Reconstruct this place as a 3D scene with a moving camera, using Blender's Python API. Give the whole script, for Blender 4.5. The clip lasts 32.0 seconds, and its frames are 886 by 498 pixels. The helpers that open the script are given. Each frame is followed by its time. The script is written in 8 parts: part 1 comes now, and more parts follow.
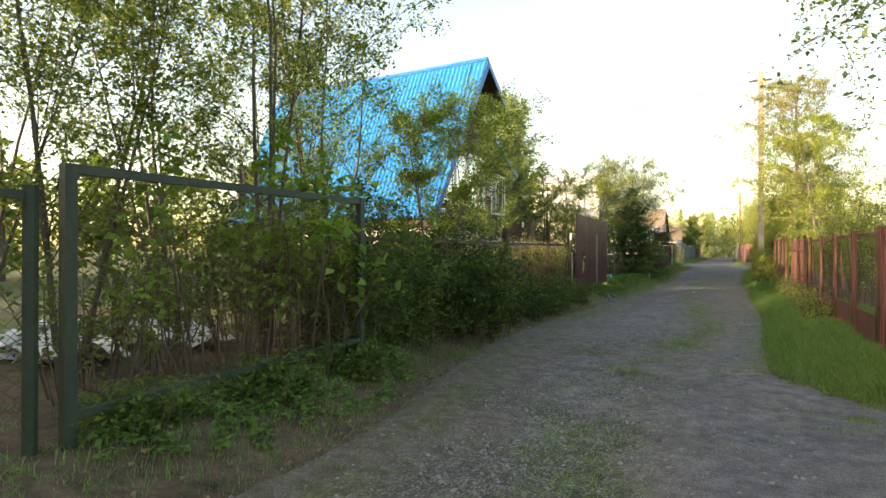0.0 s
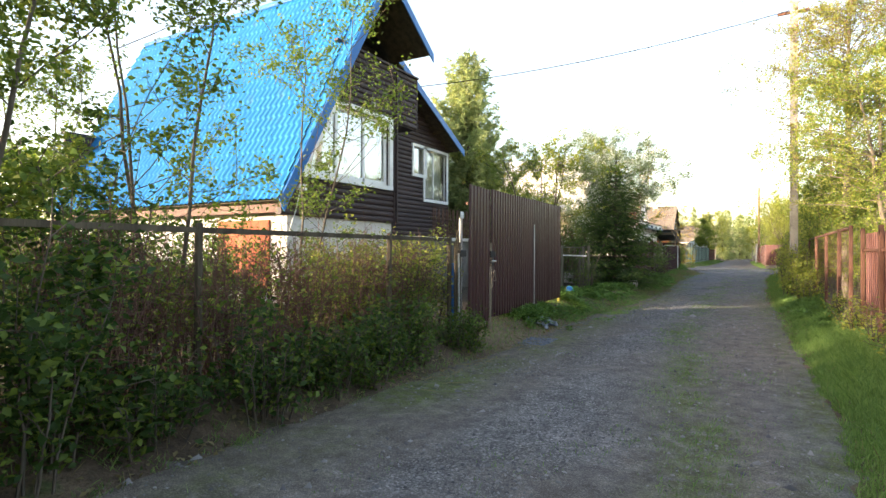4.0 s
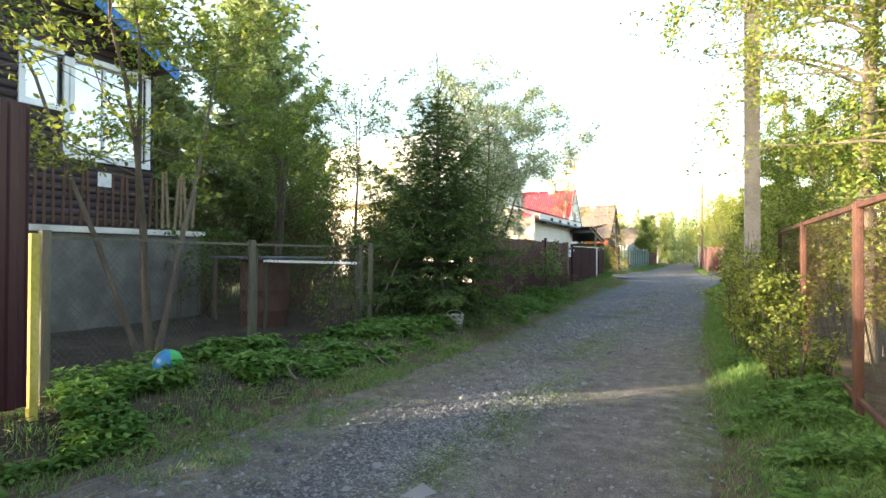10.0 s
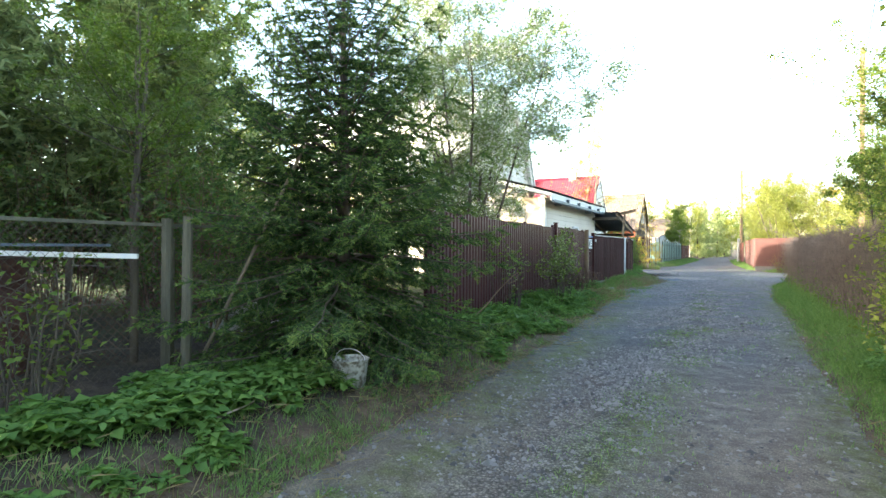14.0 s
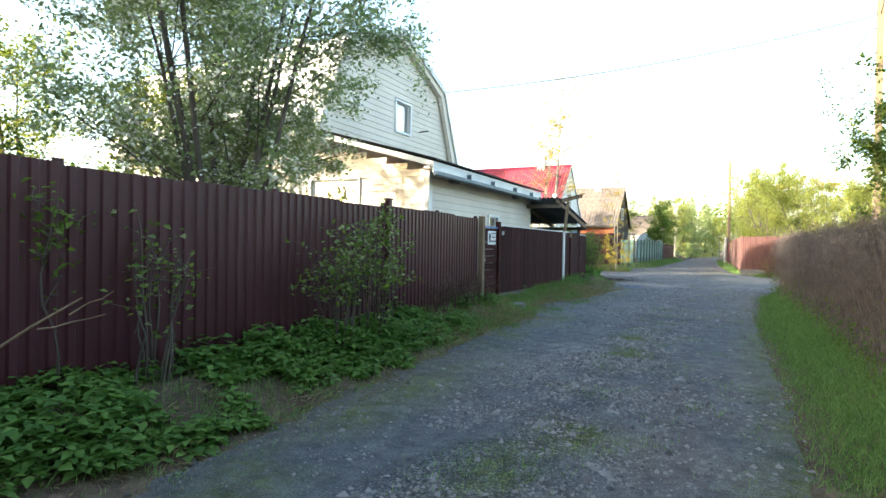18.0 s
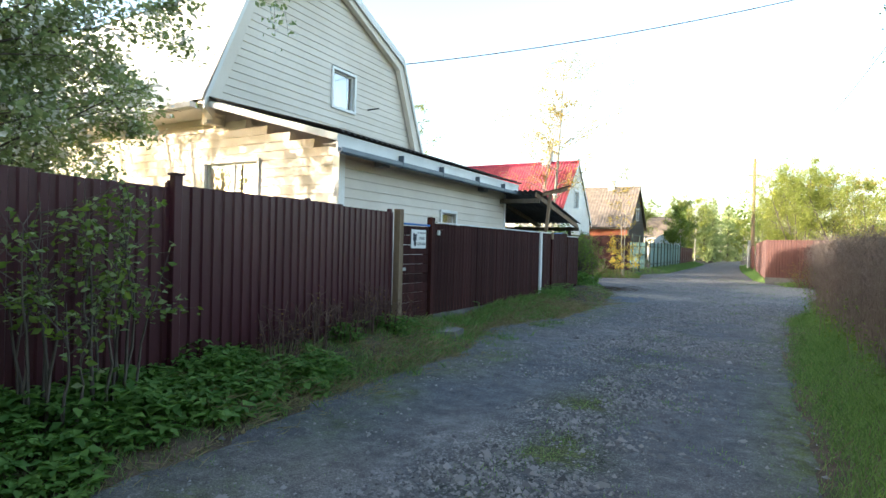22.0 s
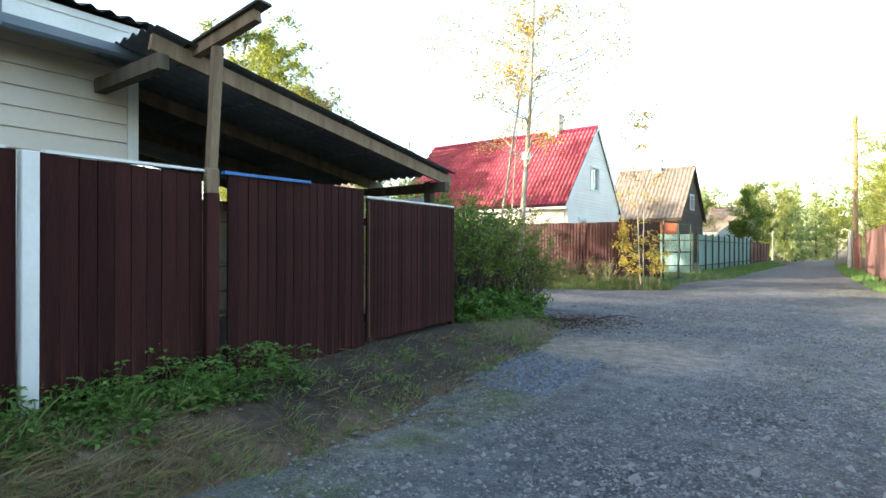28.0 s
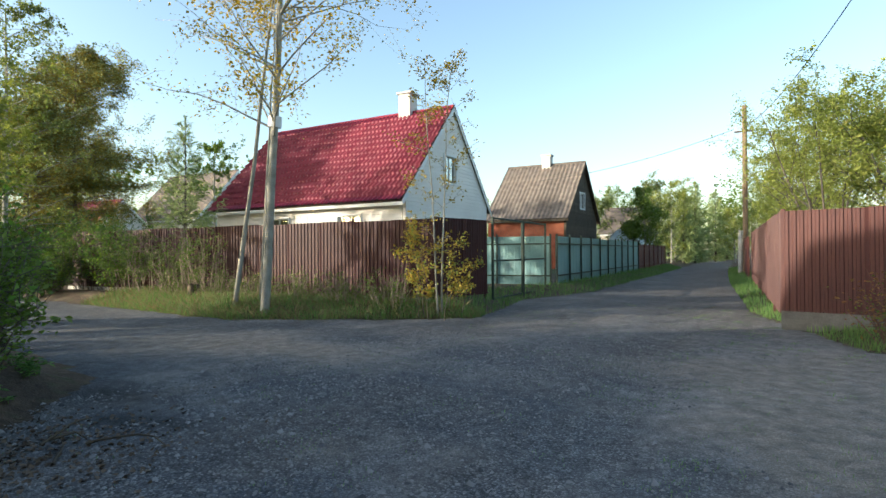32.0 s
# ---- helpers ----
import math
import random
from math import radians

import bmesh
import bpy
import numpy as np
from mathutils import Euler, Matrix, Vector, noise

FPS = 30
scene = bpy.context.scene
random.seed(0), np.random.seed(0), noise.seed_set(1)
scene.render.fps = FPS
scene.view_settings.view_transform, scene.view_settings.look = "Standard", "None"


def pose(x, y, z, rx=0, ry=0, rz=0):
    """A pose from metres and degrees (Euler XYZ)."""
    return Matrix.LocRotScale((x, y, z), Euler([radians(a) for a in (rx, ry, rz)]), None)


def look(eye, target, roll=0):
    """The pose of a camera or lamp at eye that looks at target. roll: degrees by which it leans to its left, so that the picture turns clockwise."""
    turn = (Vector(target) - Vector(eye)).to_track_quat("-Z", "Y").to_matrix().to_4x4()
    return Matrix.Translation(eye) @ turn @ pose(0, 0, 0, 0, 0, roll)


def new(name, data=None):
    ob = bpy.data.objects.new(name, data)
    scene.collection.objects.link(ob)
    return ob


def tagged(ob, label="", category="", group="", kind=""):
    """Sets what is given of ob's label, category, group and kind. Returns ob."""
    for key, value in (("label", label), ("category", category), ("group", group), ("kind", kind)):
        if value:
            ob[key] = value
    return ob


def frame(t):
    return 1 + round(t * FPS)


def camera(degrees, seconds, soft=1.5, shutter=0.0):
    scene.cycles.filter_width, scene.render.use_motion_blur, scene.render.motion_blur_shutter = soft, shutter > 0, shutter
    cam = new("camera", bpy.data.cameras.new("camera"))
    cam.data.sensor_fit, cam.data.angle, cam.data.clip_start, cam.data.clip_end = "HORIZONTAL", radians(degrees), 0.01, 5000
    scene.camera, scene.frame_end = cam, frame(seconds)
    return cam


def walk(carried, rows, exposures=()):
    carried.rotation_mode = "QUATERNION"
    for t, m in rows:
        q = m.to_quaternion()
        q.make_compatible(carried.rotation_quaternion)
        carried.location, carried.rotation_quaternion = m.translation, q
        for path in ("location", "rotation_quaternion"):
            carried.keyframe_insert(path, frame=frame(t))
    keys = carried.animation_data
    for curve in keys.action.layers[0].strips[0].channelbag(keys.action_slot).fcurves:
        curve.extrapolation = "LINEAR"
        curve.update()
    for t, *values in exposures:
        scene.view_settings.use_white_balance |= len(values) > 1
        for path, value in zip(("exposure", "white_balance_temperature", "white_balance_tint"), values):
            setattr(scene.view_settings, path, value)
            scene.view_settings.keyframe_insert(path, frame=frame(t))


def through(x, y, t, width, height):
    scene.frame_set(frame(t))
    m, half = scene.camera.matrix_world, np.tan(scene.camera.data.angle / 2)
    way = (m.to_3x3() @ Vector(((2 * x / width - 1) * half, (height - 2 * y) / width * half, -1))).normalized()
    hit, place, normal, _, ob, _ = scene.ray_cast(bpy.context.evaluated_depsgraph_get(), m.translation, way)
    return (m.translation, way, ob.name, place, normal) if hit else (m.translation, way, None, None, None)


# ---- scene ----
cam = camera(78.0, 32.0)
PATH = [
    (0, (0.582, 1.308, 1.505), (-0.388, 3.057, 1.511), -0.0),
    (0.5, (0.557, 2.313, 1.547), (-0.425, 4.055, 1.558), -0.5),
    (1, (0.508, 3.296, 1.568), (-0.485, 5.032, 1.579), -0.5),
    (1.5, (0.46, 4.261, 1.581), (-0.537, 5.995, 1.592), -0.5),
    (2, (0.439, 5.206, 1.57), (-0.575, 6.929, 1.587), -0.7),
    (2.5, (0.395, 6.173, 1.554), (-0.624, 7.894, 1.567), -0.2),
    (3, (0.377, 7.175, 1.548), (-0.648, 8.892, 1.555), 0.1),
    (3.5, (0.355, 8.102, 1.528), (-0.661, 9.824, 1.537), 0.1),
    (4, (0.333, 9.083, 1.483), (-0.679, 10.808, 1.491), 0.2),
    (4.5, (0.285, 9.96, 1.462), (-0.716, 11.692, 1.475), -0.0),
    (6.5, (0.18, 13.774, 1.595), (-0.863, 15.481, 1.6), 0.5),
    (7, (0.11, 14.727, 1.573), (-0.951, 16.422, 1.576), 0.9),
    (7.5, (0.05, 15.64, 1.553), (-1.021, 17.329, 1.56), 0.3),
    (8, (0.029, 16.602, 1.538), (-1.054, 18.283, 1.545), 0.3),
    (8.5, (0.098, 17.475, 1.506), (-0.976, 19.162, 1.52), 0.2),
    (9, (0.212, 18.357, 1.506), (-0.827, 20.066, 1.521), 0.2),
    (9.5, (0.37, 19.12, 1.492), (-0.598, 20.87, 1.512), 0.2),
    (10, (0.54, 19.807, 1.498), (-0.335, 21.605, 1.518), 0.3),
    (10.5, (0.781, 20.277, 1.547), (0.053, 22.139, 1.573), 0.6),
    (11, (0.863, 20.494, 1.54), (0.367, 22.431, 1.588), 1.1),
    (11.5, (0.698, 20.737, 1.465), (0.338, 22.704, 1.515), 1.6),
    (12, (0.394, 21.258, 1.436), (0.017, 23.222, 1.452), 1.9),
    (12.5, (0.135, 21.941, 1.475), (-0.446, 23.855, 1.478), 1.4),
    (13, (-0.136, 22.788, 1.485), (-0.967, 24.607, 1.477), 1.3),
    (13.5, (-0.336, 23.78, 1.453), (-1.243, 25.562, 1.451), 0.3),
    (14, (-0.466, 24.778, 1.424), (-1.417, 26.538, 1.42), 0.3),
    (14.5, (-0.526, 25.628, 1.435), (-1.484, 27.384, 1.434), 0.2),
    (15, (-0.523, 26.427, 1.432), (-1.485, 28.18, 1.427), 0.4),
    (15.5, (-0.469, 27.233, 1.436), (-1.45, 28.975, 1.43), 0.4),
    (17.5, (-0.128, 30.609, 1.426), (-1.101, 32.356, 1.413), 0.8),
    (18, (-0.039, 31.511, 1.411), (-0.969, 33.281, 1.395), 1.0),
    (18.5, (0.05, 32.314, 1.416), (-0.85, 34.1, 1.41), 1.1),
    (19, (0.176, 32.971, 1.469), (-0.659, 34.788, 1.466), 1.1),
    (19.5, (0.48, 33.445, 1.466), (-0.334, 35.273, 1.48), 0.9),
    (20, (0.62, 33.653, 1.475), (-0.217, 35.47, 1.499), 1.3),
    (20.5, (0.631, 33.738, 1.471), (-0.212, 35.552, 1.505), 1.9),
    (21, (0.489, 33.937, 1.436), (-0.354, 35.751, 1.46), 1.8),
    (21.5, (0.214, 34.472, 1.452), (-0.652, 36.274, 1.441), 1.8),
    (22, (0.027, 35.208, 1.496), (-0.965, 36.945, 1.481), 1.5),
    (22.5, (-0.111, 36.128, 1.515), (-1.266, 37.761, 1.489), 1.3),
    (23, (-0.156, 37.055, 1.51), (-1.372, 38.643, 1.485), 1.2),
    (23.5, (-0.249, 38.055, 1.49), (-1.511, 39.606, 1.462), 1.2),
    (24, (-0.258, 39.028, 1.486), (-1.523, 40.577, 1.457), 1.2),
    (24.5, (-0.288, 40.065, 1.51), (-1.547, 41.618, 1.478), 1.3),
    (26.5, (-0.706, 44.195, 1.336), (-1.932, 45.775, 1.341), -0.2),
    (27, (-0.751, 45.14, 1.308), (-1.961, 46.732, 1.314), -0.2),
    (27.5, (-0.759, 46.104, 1.302), (-1.946, 47.714, 1.301), 0.1),
    (28, (-0.746, 47.022, 1.286), (-1.931, 48.634, 1.288), 0.1),
    (28.5, (-0.675, 47.993, 1.295), (-1.848, 49.613, 1.301), -0.1),
    (29, (-0.661, 48.953, 1.282), (-1.836, 50.572, 1.291), -0.2),
    (29.5, (-0.634, 49.93, 1.292), (-1.793, 51.559, 1.299), -0.1),
    (30, (-0.6, 50.844, 1.301), (-1.762, 52.472, 1.31), -0.2),
    (30.5, (-0.463, 51.773, 1.349), (-1.606, 53.414, 1.358), -0.2),
    (31, (-0.341, 52.668, 1.398), (-1.463, 54.324, 1.408), -0.4),
    (31.5, (-0.189, 53.586, 1.425), (-1.216, 55.302, 1.433), -0.3),
    (32, (-0.023, 54.483, 1.445), (-1.001, 56.228, 1.457), -0.4),
]
EXPOSURES = [(0, 2.35, 8500, 15), (2, 2.55, 7850, 16), (3, 2.65, 7750, 16), (4.5, 2.5, 7600, 17), (7, 2.7, 6950, 13), (9, 3.1, 6900, 13), (11, 2.35, 7500, 10), (11.6, 2.25, 7500, 9), (13, 2.85, 6950, 10), (15, 3.4, 6700, 9), (18, 2.85, 6650, 8), (20, 2.5, 6650, 8), (24, 2.75, 6600, 10), (28, 2.8, 6750, 10), (30.5, 2.1, 6750, 9), (31, 1.85, 6550, 7), (32, 1.55, 6200, 5)]
SUN_EL, SUN_AZ = 11.5, 225.5
walk(cam, [(t, look(eye, target, roll)) for t, eye, target, roll in PATH], EXPOSURES)

# ---- world and sun ----
world = bpy.data.worlds.new("sky")
scene.world = world
world.use_nodes = True
wn = world.node_tree
sky = wn.nodes.new("ShaderNodeTexSky")
sky.sky_type, sky.sun_disc = "NISHITA", False
sky.sun_elevation, sky.sun_rotation = radians(SUN_EL), radians(SUN_AZ)
sky.air_density, sky.dust_density, sky.ozone_density = 1.0, 2.0, 1.0
wn.links.new(sky.outputs[0], wn.nodes["Background"].inputs[0])
wn.nodes["Background"].inputs[1].default_value = 0.15
sun = new("sun", bpy.data.lights.new("sun", "SUN"))
sun.data.energy, sun.data.angle, sun.data.color = 2.8, radians(0.6), (1.0, 0.89, 0.75)
sun.matrix_world = look((100 * math.sin(radians(SUN_AZ)), 100 * math.cos(radians(SUN_AZ)), 100 * math.tan(radians(SUN_EL))), (0, 0, 0))


# ---- materials ----
def nodes_of(m):
    m.use_nodes = True
    return m.node_tree.nodes, m.node_tree.links, m.node_tree.nodes["Principled BSDF"]


def surface(name, a, b, coarse=0.8, fine=30.0, rough=0.8, bump=0.15, metal=0.0, rand=0.0, stretch=(1, 1, 1), dirt=None, amount=0.5, spec=0.3, grain=0.7):
    """Two colours mixed by a coarse noise, grained by a fine one; rand: spread of value from piece to piece; dirt: a third colour in patches."""
    m = bpy.data.materials.new(name)
    n, l, p = nodes_of(m)
    co, mp = n.new("ShaderNodeTexCoord"), n.new("ShaderNodeMapping")
    mp.inputs["Scale"].default_value = stretch
    l.new(co.outputs["Object"], mp.inputs[0])
    big, small = n.new("ShaderNodeTexNoise"), n.new("ShaderNodeTexNoise")
    for t, s, d in ((big, coarse, 4), (small, fine, 3)):
        t.inputs["Scale"].default_value, t.inputs["Detail"].default_value = s, d
        l.new(mp.outputs[0], t.inputs["Vector"])
    r = n.new("ShaderNodeValToRGB")
    r.color_ramp.elements[0].position, r.color_ramp.elements[1].position = 0.35, 0.65
    r.color_ramp.elements[0].color, r.color_ramp.elements[1].color = (*a, 1), (*b, 1)
    l.new(big.outputs["Fac"], r.inputs[0])
    out = r.outputs[0]
    if dirt:
        dn, dr, dm = n.new("ShaderNodeTexNoise"), n.new("ShaderNodeValToRGB"), n.new("ShaderNodeMixRGB")
        dn.inputs["Scale"].default_value, dn.inputs["Detail"].default_value = coarse * 2.7, 6
        l.new(mp.outputs[0], dn.inputs["Vector"])
        dr.color_ramp.elements[0].position, dr.color_ramp.elements[1].position = 1 - amount - 0.06, 1 - amount + 0.12
        l.new(dn.outputs["Fac"], dr.inputs[0])
        l.new(dr.outputs[0], dm.inputs[0])
        l.new(out, dm.inputs[1])
        dm.inputs[2].default_value = (*dirt, 1)
        out = dm.outputs[0]
    hsv, mth = n.new("ShaderNodeHueSaturation"), n.new("ShaderNodeMath")
    mth.operation = "MULTIPLY_ADD"
    mth.inputs[1].default_value, mth.inputs[2].default_value = grain, 1 - grain / 2
    l.new(small.outputs["Fac"], mth.inputs[0])
    val = mth.outputs[0]
    if rand:
        oi, m2 = n.new("ShaderNodeObjectInfo"), n.new("ShaderNodeMath")
        m2.operation = "MULTIPLY_ADD"
        m2.inputs[1].default_value, m2.inputs[2].default_value = 2 * rand, -rand
        l.new(oi.outputs["Random"], m2.inputs[0])
        m3 = n.new("ShaderNodeMath")
        l.new(val, m3.inputs[0]), l.new(m2.outputs[0], m3.inputs[1])
        val = m3.outputs[0]
    l.new(val, hsv.inputs["Value"]), l.new(out, hsv.inputs["Color"])
    l.new(hsv.outputs[0], p.inputs["Base Color"])
    p.inputs["Roughness"].default_value, p.inputs["Metallic"].default_value = rough, metal
    p.inputs["Specular IOR Level"].default_value = spec
    bp = n.new("ShaderNodeBump")
    bp.inputs["Strength"].default_value, bp.inputs["Distance"].default_value = bump, 0.02
    l.new(small.outputs["Fac"], bp.inputs["Height"]), l.new(bp.outputs[0], p.inputs["Normal"])
    return m


def leafy(name, a, b, through=0.45, rough=0.6):
    """Thin leaves: some light passes; colour differs from leaf to leaf."""
    m = bpy.data.materials.new(name)
    n, l, p = nodes_of(m)
    g, r = n.new("ShaderNodeNewGeometry"), n.new("ShaderNodeValToRGB")
    r.color_ramp.elements[0].color, r.color_ramp.elements[1].color = (*a, 1), (*b, 1)
    l.new(g.outputs["Random Per Island"], r.inputs[0])
    tr, mx = n.new("ShaderNodeBsdfTranslucent"), n.new("ShaderNodeMixShader")
    br = n.new("ShaderNodeHueSaturation")
    br.inputs["Value"].default_value, br.inputs["Saturation"].default_value = 1.5, 1.1
    l.new(r.outputs[0], p.inputs["Base Color"]), l.new(r.outputs[0], br.inputs["Color"]), l.new(br.outputs[0], tr.inputs[0])
    p.inputs["Roughness"].default_value, p.inputs["Specular IOR Level"].default_value = rough, 0.25
    mx.inputs[0].default_value = through
    l.new(p.outputs[0], mx.inputs[1]), l.new(tr.outputs[0], mx.inputs[2])
    l.new(mx.outputs[0], n["Material Output"].inputs[0])
    return m


def mottle(m, scale, lo, hi, rough=0.8):
    """Breaks a surface's colour up at every scale from a hand's breadth to a grain."""
    n, l, p = nodes_of(m)
    co, ns, mr, hv = n.new("ShaderNodeTexCoord"), n.new("ShaderNodeTexNoise"), n.new("ShaderNodeMapRange"), n.new("ShaderNodeHueSaturation")
    ns.inputs["Scale"].default_value, ns.inputs["Detail"].default_value, ns.inputs["Roughness"].default_value = scale, 10, rough
    mr.inputs["From Min"].default_value, mr.inputs["From Max"].default_value = 0.34, 0.66
    mr.inputs["To Min"].default_value, mr.inputs["To Max"].default_value = lo, hi
    l.new(co.outputs["Object"], ns.inputs["Vector"]), l.new(ns.outputs["Fac"], mr.inputs["Value"]), l.new(mr.outputs[0], hv.inputs["Value"])
    l.new(p.inputs["Base Color"].links[0].from_socket, hv.inputs["Color"]), l.new(hv.outputs[0], p.inputs["Base Color"])


GRAVEL = surface("gravel", (0.155, 0.149, 0.146), (0.265, 0.252, 0.244), 0.7, 75, 0.95, 0.7, dirt=(0.140, 0.128, 0.104), amount=0.3)
def lane_gravel(m):
    """Tints the lane by its soil, tracks, moss and sand, then breaks it into single stones, the shade in their gaps put
    into the colour.
    """
    n, l, p = nodes_of(m)
    co = n.new("ShaderNodeTexCoord")

    def last():
        return p.inputs["Base Color"].links[0].from_socket

    def math_node(kind, a, b, c=0.0):
        k = n.new("ShaderNodeMath")
        k.operation = kind
        for slot, v in zip(k.inputs, (a, b, c)):
            if isinstance(v, float):
                slot.default_value = v
            else:
                l.new(v, slot)
        return k.outputs[0]

    def ranged(value, a, b, c, d):
        k = n.new("ShaderNodeMapRange")
        for key, v in (("From Min", a), ("From Max", b), ("To Min", c), ("To Max", d)):
            k.inputs[key].default_value = v
        l.new(value, k.inputs["Value"])
        return k.outputs[0]

    def named(attr):
        k = n.new("ShaderNodeAttribute")
        k.attribute_name = attr
        return k.outputs["Fac"]
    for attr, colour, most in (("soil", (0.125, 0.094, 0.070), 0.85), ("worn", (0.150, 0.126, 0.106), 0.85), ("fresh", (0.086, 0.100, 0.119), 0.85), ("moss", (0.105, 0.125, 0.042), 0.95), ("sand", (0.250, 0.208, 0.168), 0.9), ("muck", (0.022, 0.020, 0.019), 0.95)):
        brk, mx = n.new("ShaderNodeTexNoise"), n.new("ShaderNodeMixRGB")
        brk.inputs["Scale"].default_value, brk.inputs["Detail"].default_value, brk.inputs["Roughness"].default_value = 7.0, 7, 0.75
        l.new(co.outputs["Object"], brk.inputs["Vector"])
        lo, hi = (0.34, 0.56) if attr == "moss" else (0.2, 0.5)
        l.new(math_node("MULTIPLY", math_node("MULTIPLY", named(attr), ranged(brk.outputs["Fac"], lo, hi, 0.0, 1.0)), most), mx.inputs[0])
        l.new(last(), mx.inputs[1])
        mx.inputs[2].default_value = (*colour, 1)
        l.new(mx.outputs[0], p.inputs["Base Color"])
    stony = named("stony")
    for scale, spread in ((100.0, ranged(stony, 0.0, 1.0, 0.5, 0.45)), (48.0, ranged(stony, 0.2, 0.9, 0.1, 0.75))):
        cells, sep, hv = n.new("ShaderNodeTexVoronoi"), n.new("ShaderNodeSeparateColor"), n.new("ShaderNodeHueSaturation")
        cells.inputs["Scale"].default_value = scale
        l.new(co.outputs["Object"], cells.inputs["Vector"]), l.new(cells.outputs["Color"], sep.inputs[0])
        # each stone has its own tone; cell edges are darkened to imitate shaded gaps
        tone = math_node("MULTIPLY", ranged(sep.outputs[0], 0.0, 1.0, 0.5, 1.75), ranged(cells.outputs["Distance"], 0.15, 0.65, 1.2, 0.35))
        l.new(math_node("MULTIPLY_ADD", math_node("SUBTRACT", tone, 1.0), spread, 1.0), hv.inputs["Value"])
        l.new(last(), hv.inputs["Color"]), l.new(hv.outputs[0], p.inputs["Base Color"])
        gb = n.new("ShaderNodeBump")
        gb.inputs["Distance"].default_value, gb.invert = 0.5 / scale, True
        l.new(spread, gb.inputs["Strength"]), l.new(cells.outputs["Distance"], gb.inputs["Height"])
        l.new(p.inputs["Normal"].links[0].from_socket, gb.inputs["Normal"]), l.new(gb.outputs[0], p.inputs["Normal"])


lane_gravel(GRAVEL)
EARTH = surface("earth_and_moss", (0.066, 0.045, 0.030), (0.115, 0.082, 0.054), 1.6, 45, 0.95, 0.9, dirt=(0.062, 0.078, 0.028), amount=0.4)
en, el, ep = EARTH.node_tree.nodes, EARTH.node_tree.links, EARTH.node_tree.nodes["Principled BSDF"]
ea, eb, ec = en.new("ShaderNodeAttribute"), en.new("ShaderNodeMixRGB"), en.new("ShaderNodeTexNoise")
ea.attribute_name, ec.inputs["Scale"].default_value, ec.inputs["Detail"].default_value = "lawn", 3.0, 8
er = en.new("ShaderNodeValToRGB")
er.color_ramp.elements[0].color, er.color_ramp.elements[1].color = (0.035, 0.055, 0.016, 1), (0.10, 0.13, 0.035, 1)
el.new(ec.outputs["Fac"], er.inputs[0]), el.new(ea.outputs["Fac"], eb.inputs[0])
el.new(ep.inputs["Base Color"].links[0].from_socket, eb.inputs[1]), el.new(er.outputs[0], eb.inputs[2])
el.new(eb.outputs[0], ep.inputs["Base Color"])
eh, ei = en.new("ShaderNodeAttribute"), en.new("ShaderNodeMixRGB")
eh.attribute_name, ei.inputs[2].default_value = "dark_ground", (0.03, 0.023, 0.017, 1)
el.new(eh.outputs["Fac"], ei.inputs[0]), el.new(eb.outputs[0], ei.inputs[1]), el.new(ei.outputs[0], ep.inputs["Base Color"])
ej, ek = en.new("ShaderNodeAttribute"), en.new("ShaderNodeMixRGB")
ej.attribute_name, ek.inputs[2].default_value = "bare", (0.20, 0.135, 0.088, 1)
el.new(ej.outputs["Fac"], ek.inputs[0]), el.new(ei.outputs[0], ek.inputs[1]), el.new(ek.outputs[0], ep.inputs["Base Color"])
mottle(GRAVEL, 5.0, 0.65, 1.4, 0.7)
mottle(EARTH, 9.0, 0.45, 1.6)
FENCE_METAL = surface("maroon_sheet_metal", (0.052, 0.013, 0.018), (0.064, 0.018, 0.023), 1.0, 25, 0.4, 0.05, rand=0.08, spec=0.35, stretch=(1, 1, 0.3), dirt=(0.072, 0.028, 0.029), amount=0.3, grain=0.25)
GATE_METAL = surface("brown_sheet_metal", (0.036, 0.009, 0.013), (0.050, 0.014, 0.018), 0.9, 25, 0.36, 0.05, rand=0.08, spec=0.4, stretch=(1, 1, 0.3), dirt=(0.055, 0.018, 0.020), amount=0.3, grain=0.25)
RIGHT_METAL = surface("rust_brown_sheet", (0.135, 0.048, 0.036), (0.10, 0.034, 0.028), 1.5, 25, 0.55, 0.05, rand=0.12, grain=0.3)
PLANK = surface("maroon_stained_plank", (0.027, 0.010, 0.0095), (0.052, 0.0175, 0.0155), 2.0, 30, 0.85, 0.4, rand=0.25, stretch=(3, 3, 0.3), dirt=(0.085, 0.034, 0.027), amount=0.34, spec=0.1)
WOOD = surface("weathered_wood", (0.12, 0.095, 0.065), (0.20, 0.165, 0.12), 2.5, 30, 0.85, 0.3, rand=0.15, stretch=(3, 3, 0.4))
OLDWOOD = surface("old_dark_wood", (0.055, 0.042, 0.03), (0.10, 0.08, 0.055), 2.5, 30, 0.9, 0.3, rand=0.2, stretch=(3, 3, 0.4))
GREYWOOD = surface("grey_green_weathered_wood", (0.085, 0.082, 0.062), (0.15, 0.14, 0.105), 2.5, 30, 0.9, 0.3, rand=0.15, stretch=(3, 3, 0.4))
WHITEWOOD = surface("white_painted_wood", (0.66, 0.66, 0.64), (0.78, 0.78, 0.76), 1.5, 30, 0.5, 0.05, grain=0.15)
LOG = surface("dark_brown_log_siding", (0.035, 0.022, 0.022), (0.055, 0.036, 0.035), 2.0, 30, 0.6, 0.15, rand=0.1, stretch=(2, 0.4, 2), grain=0.4)
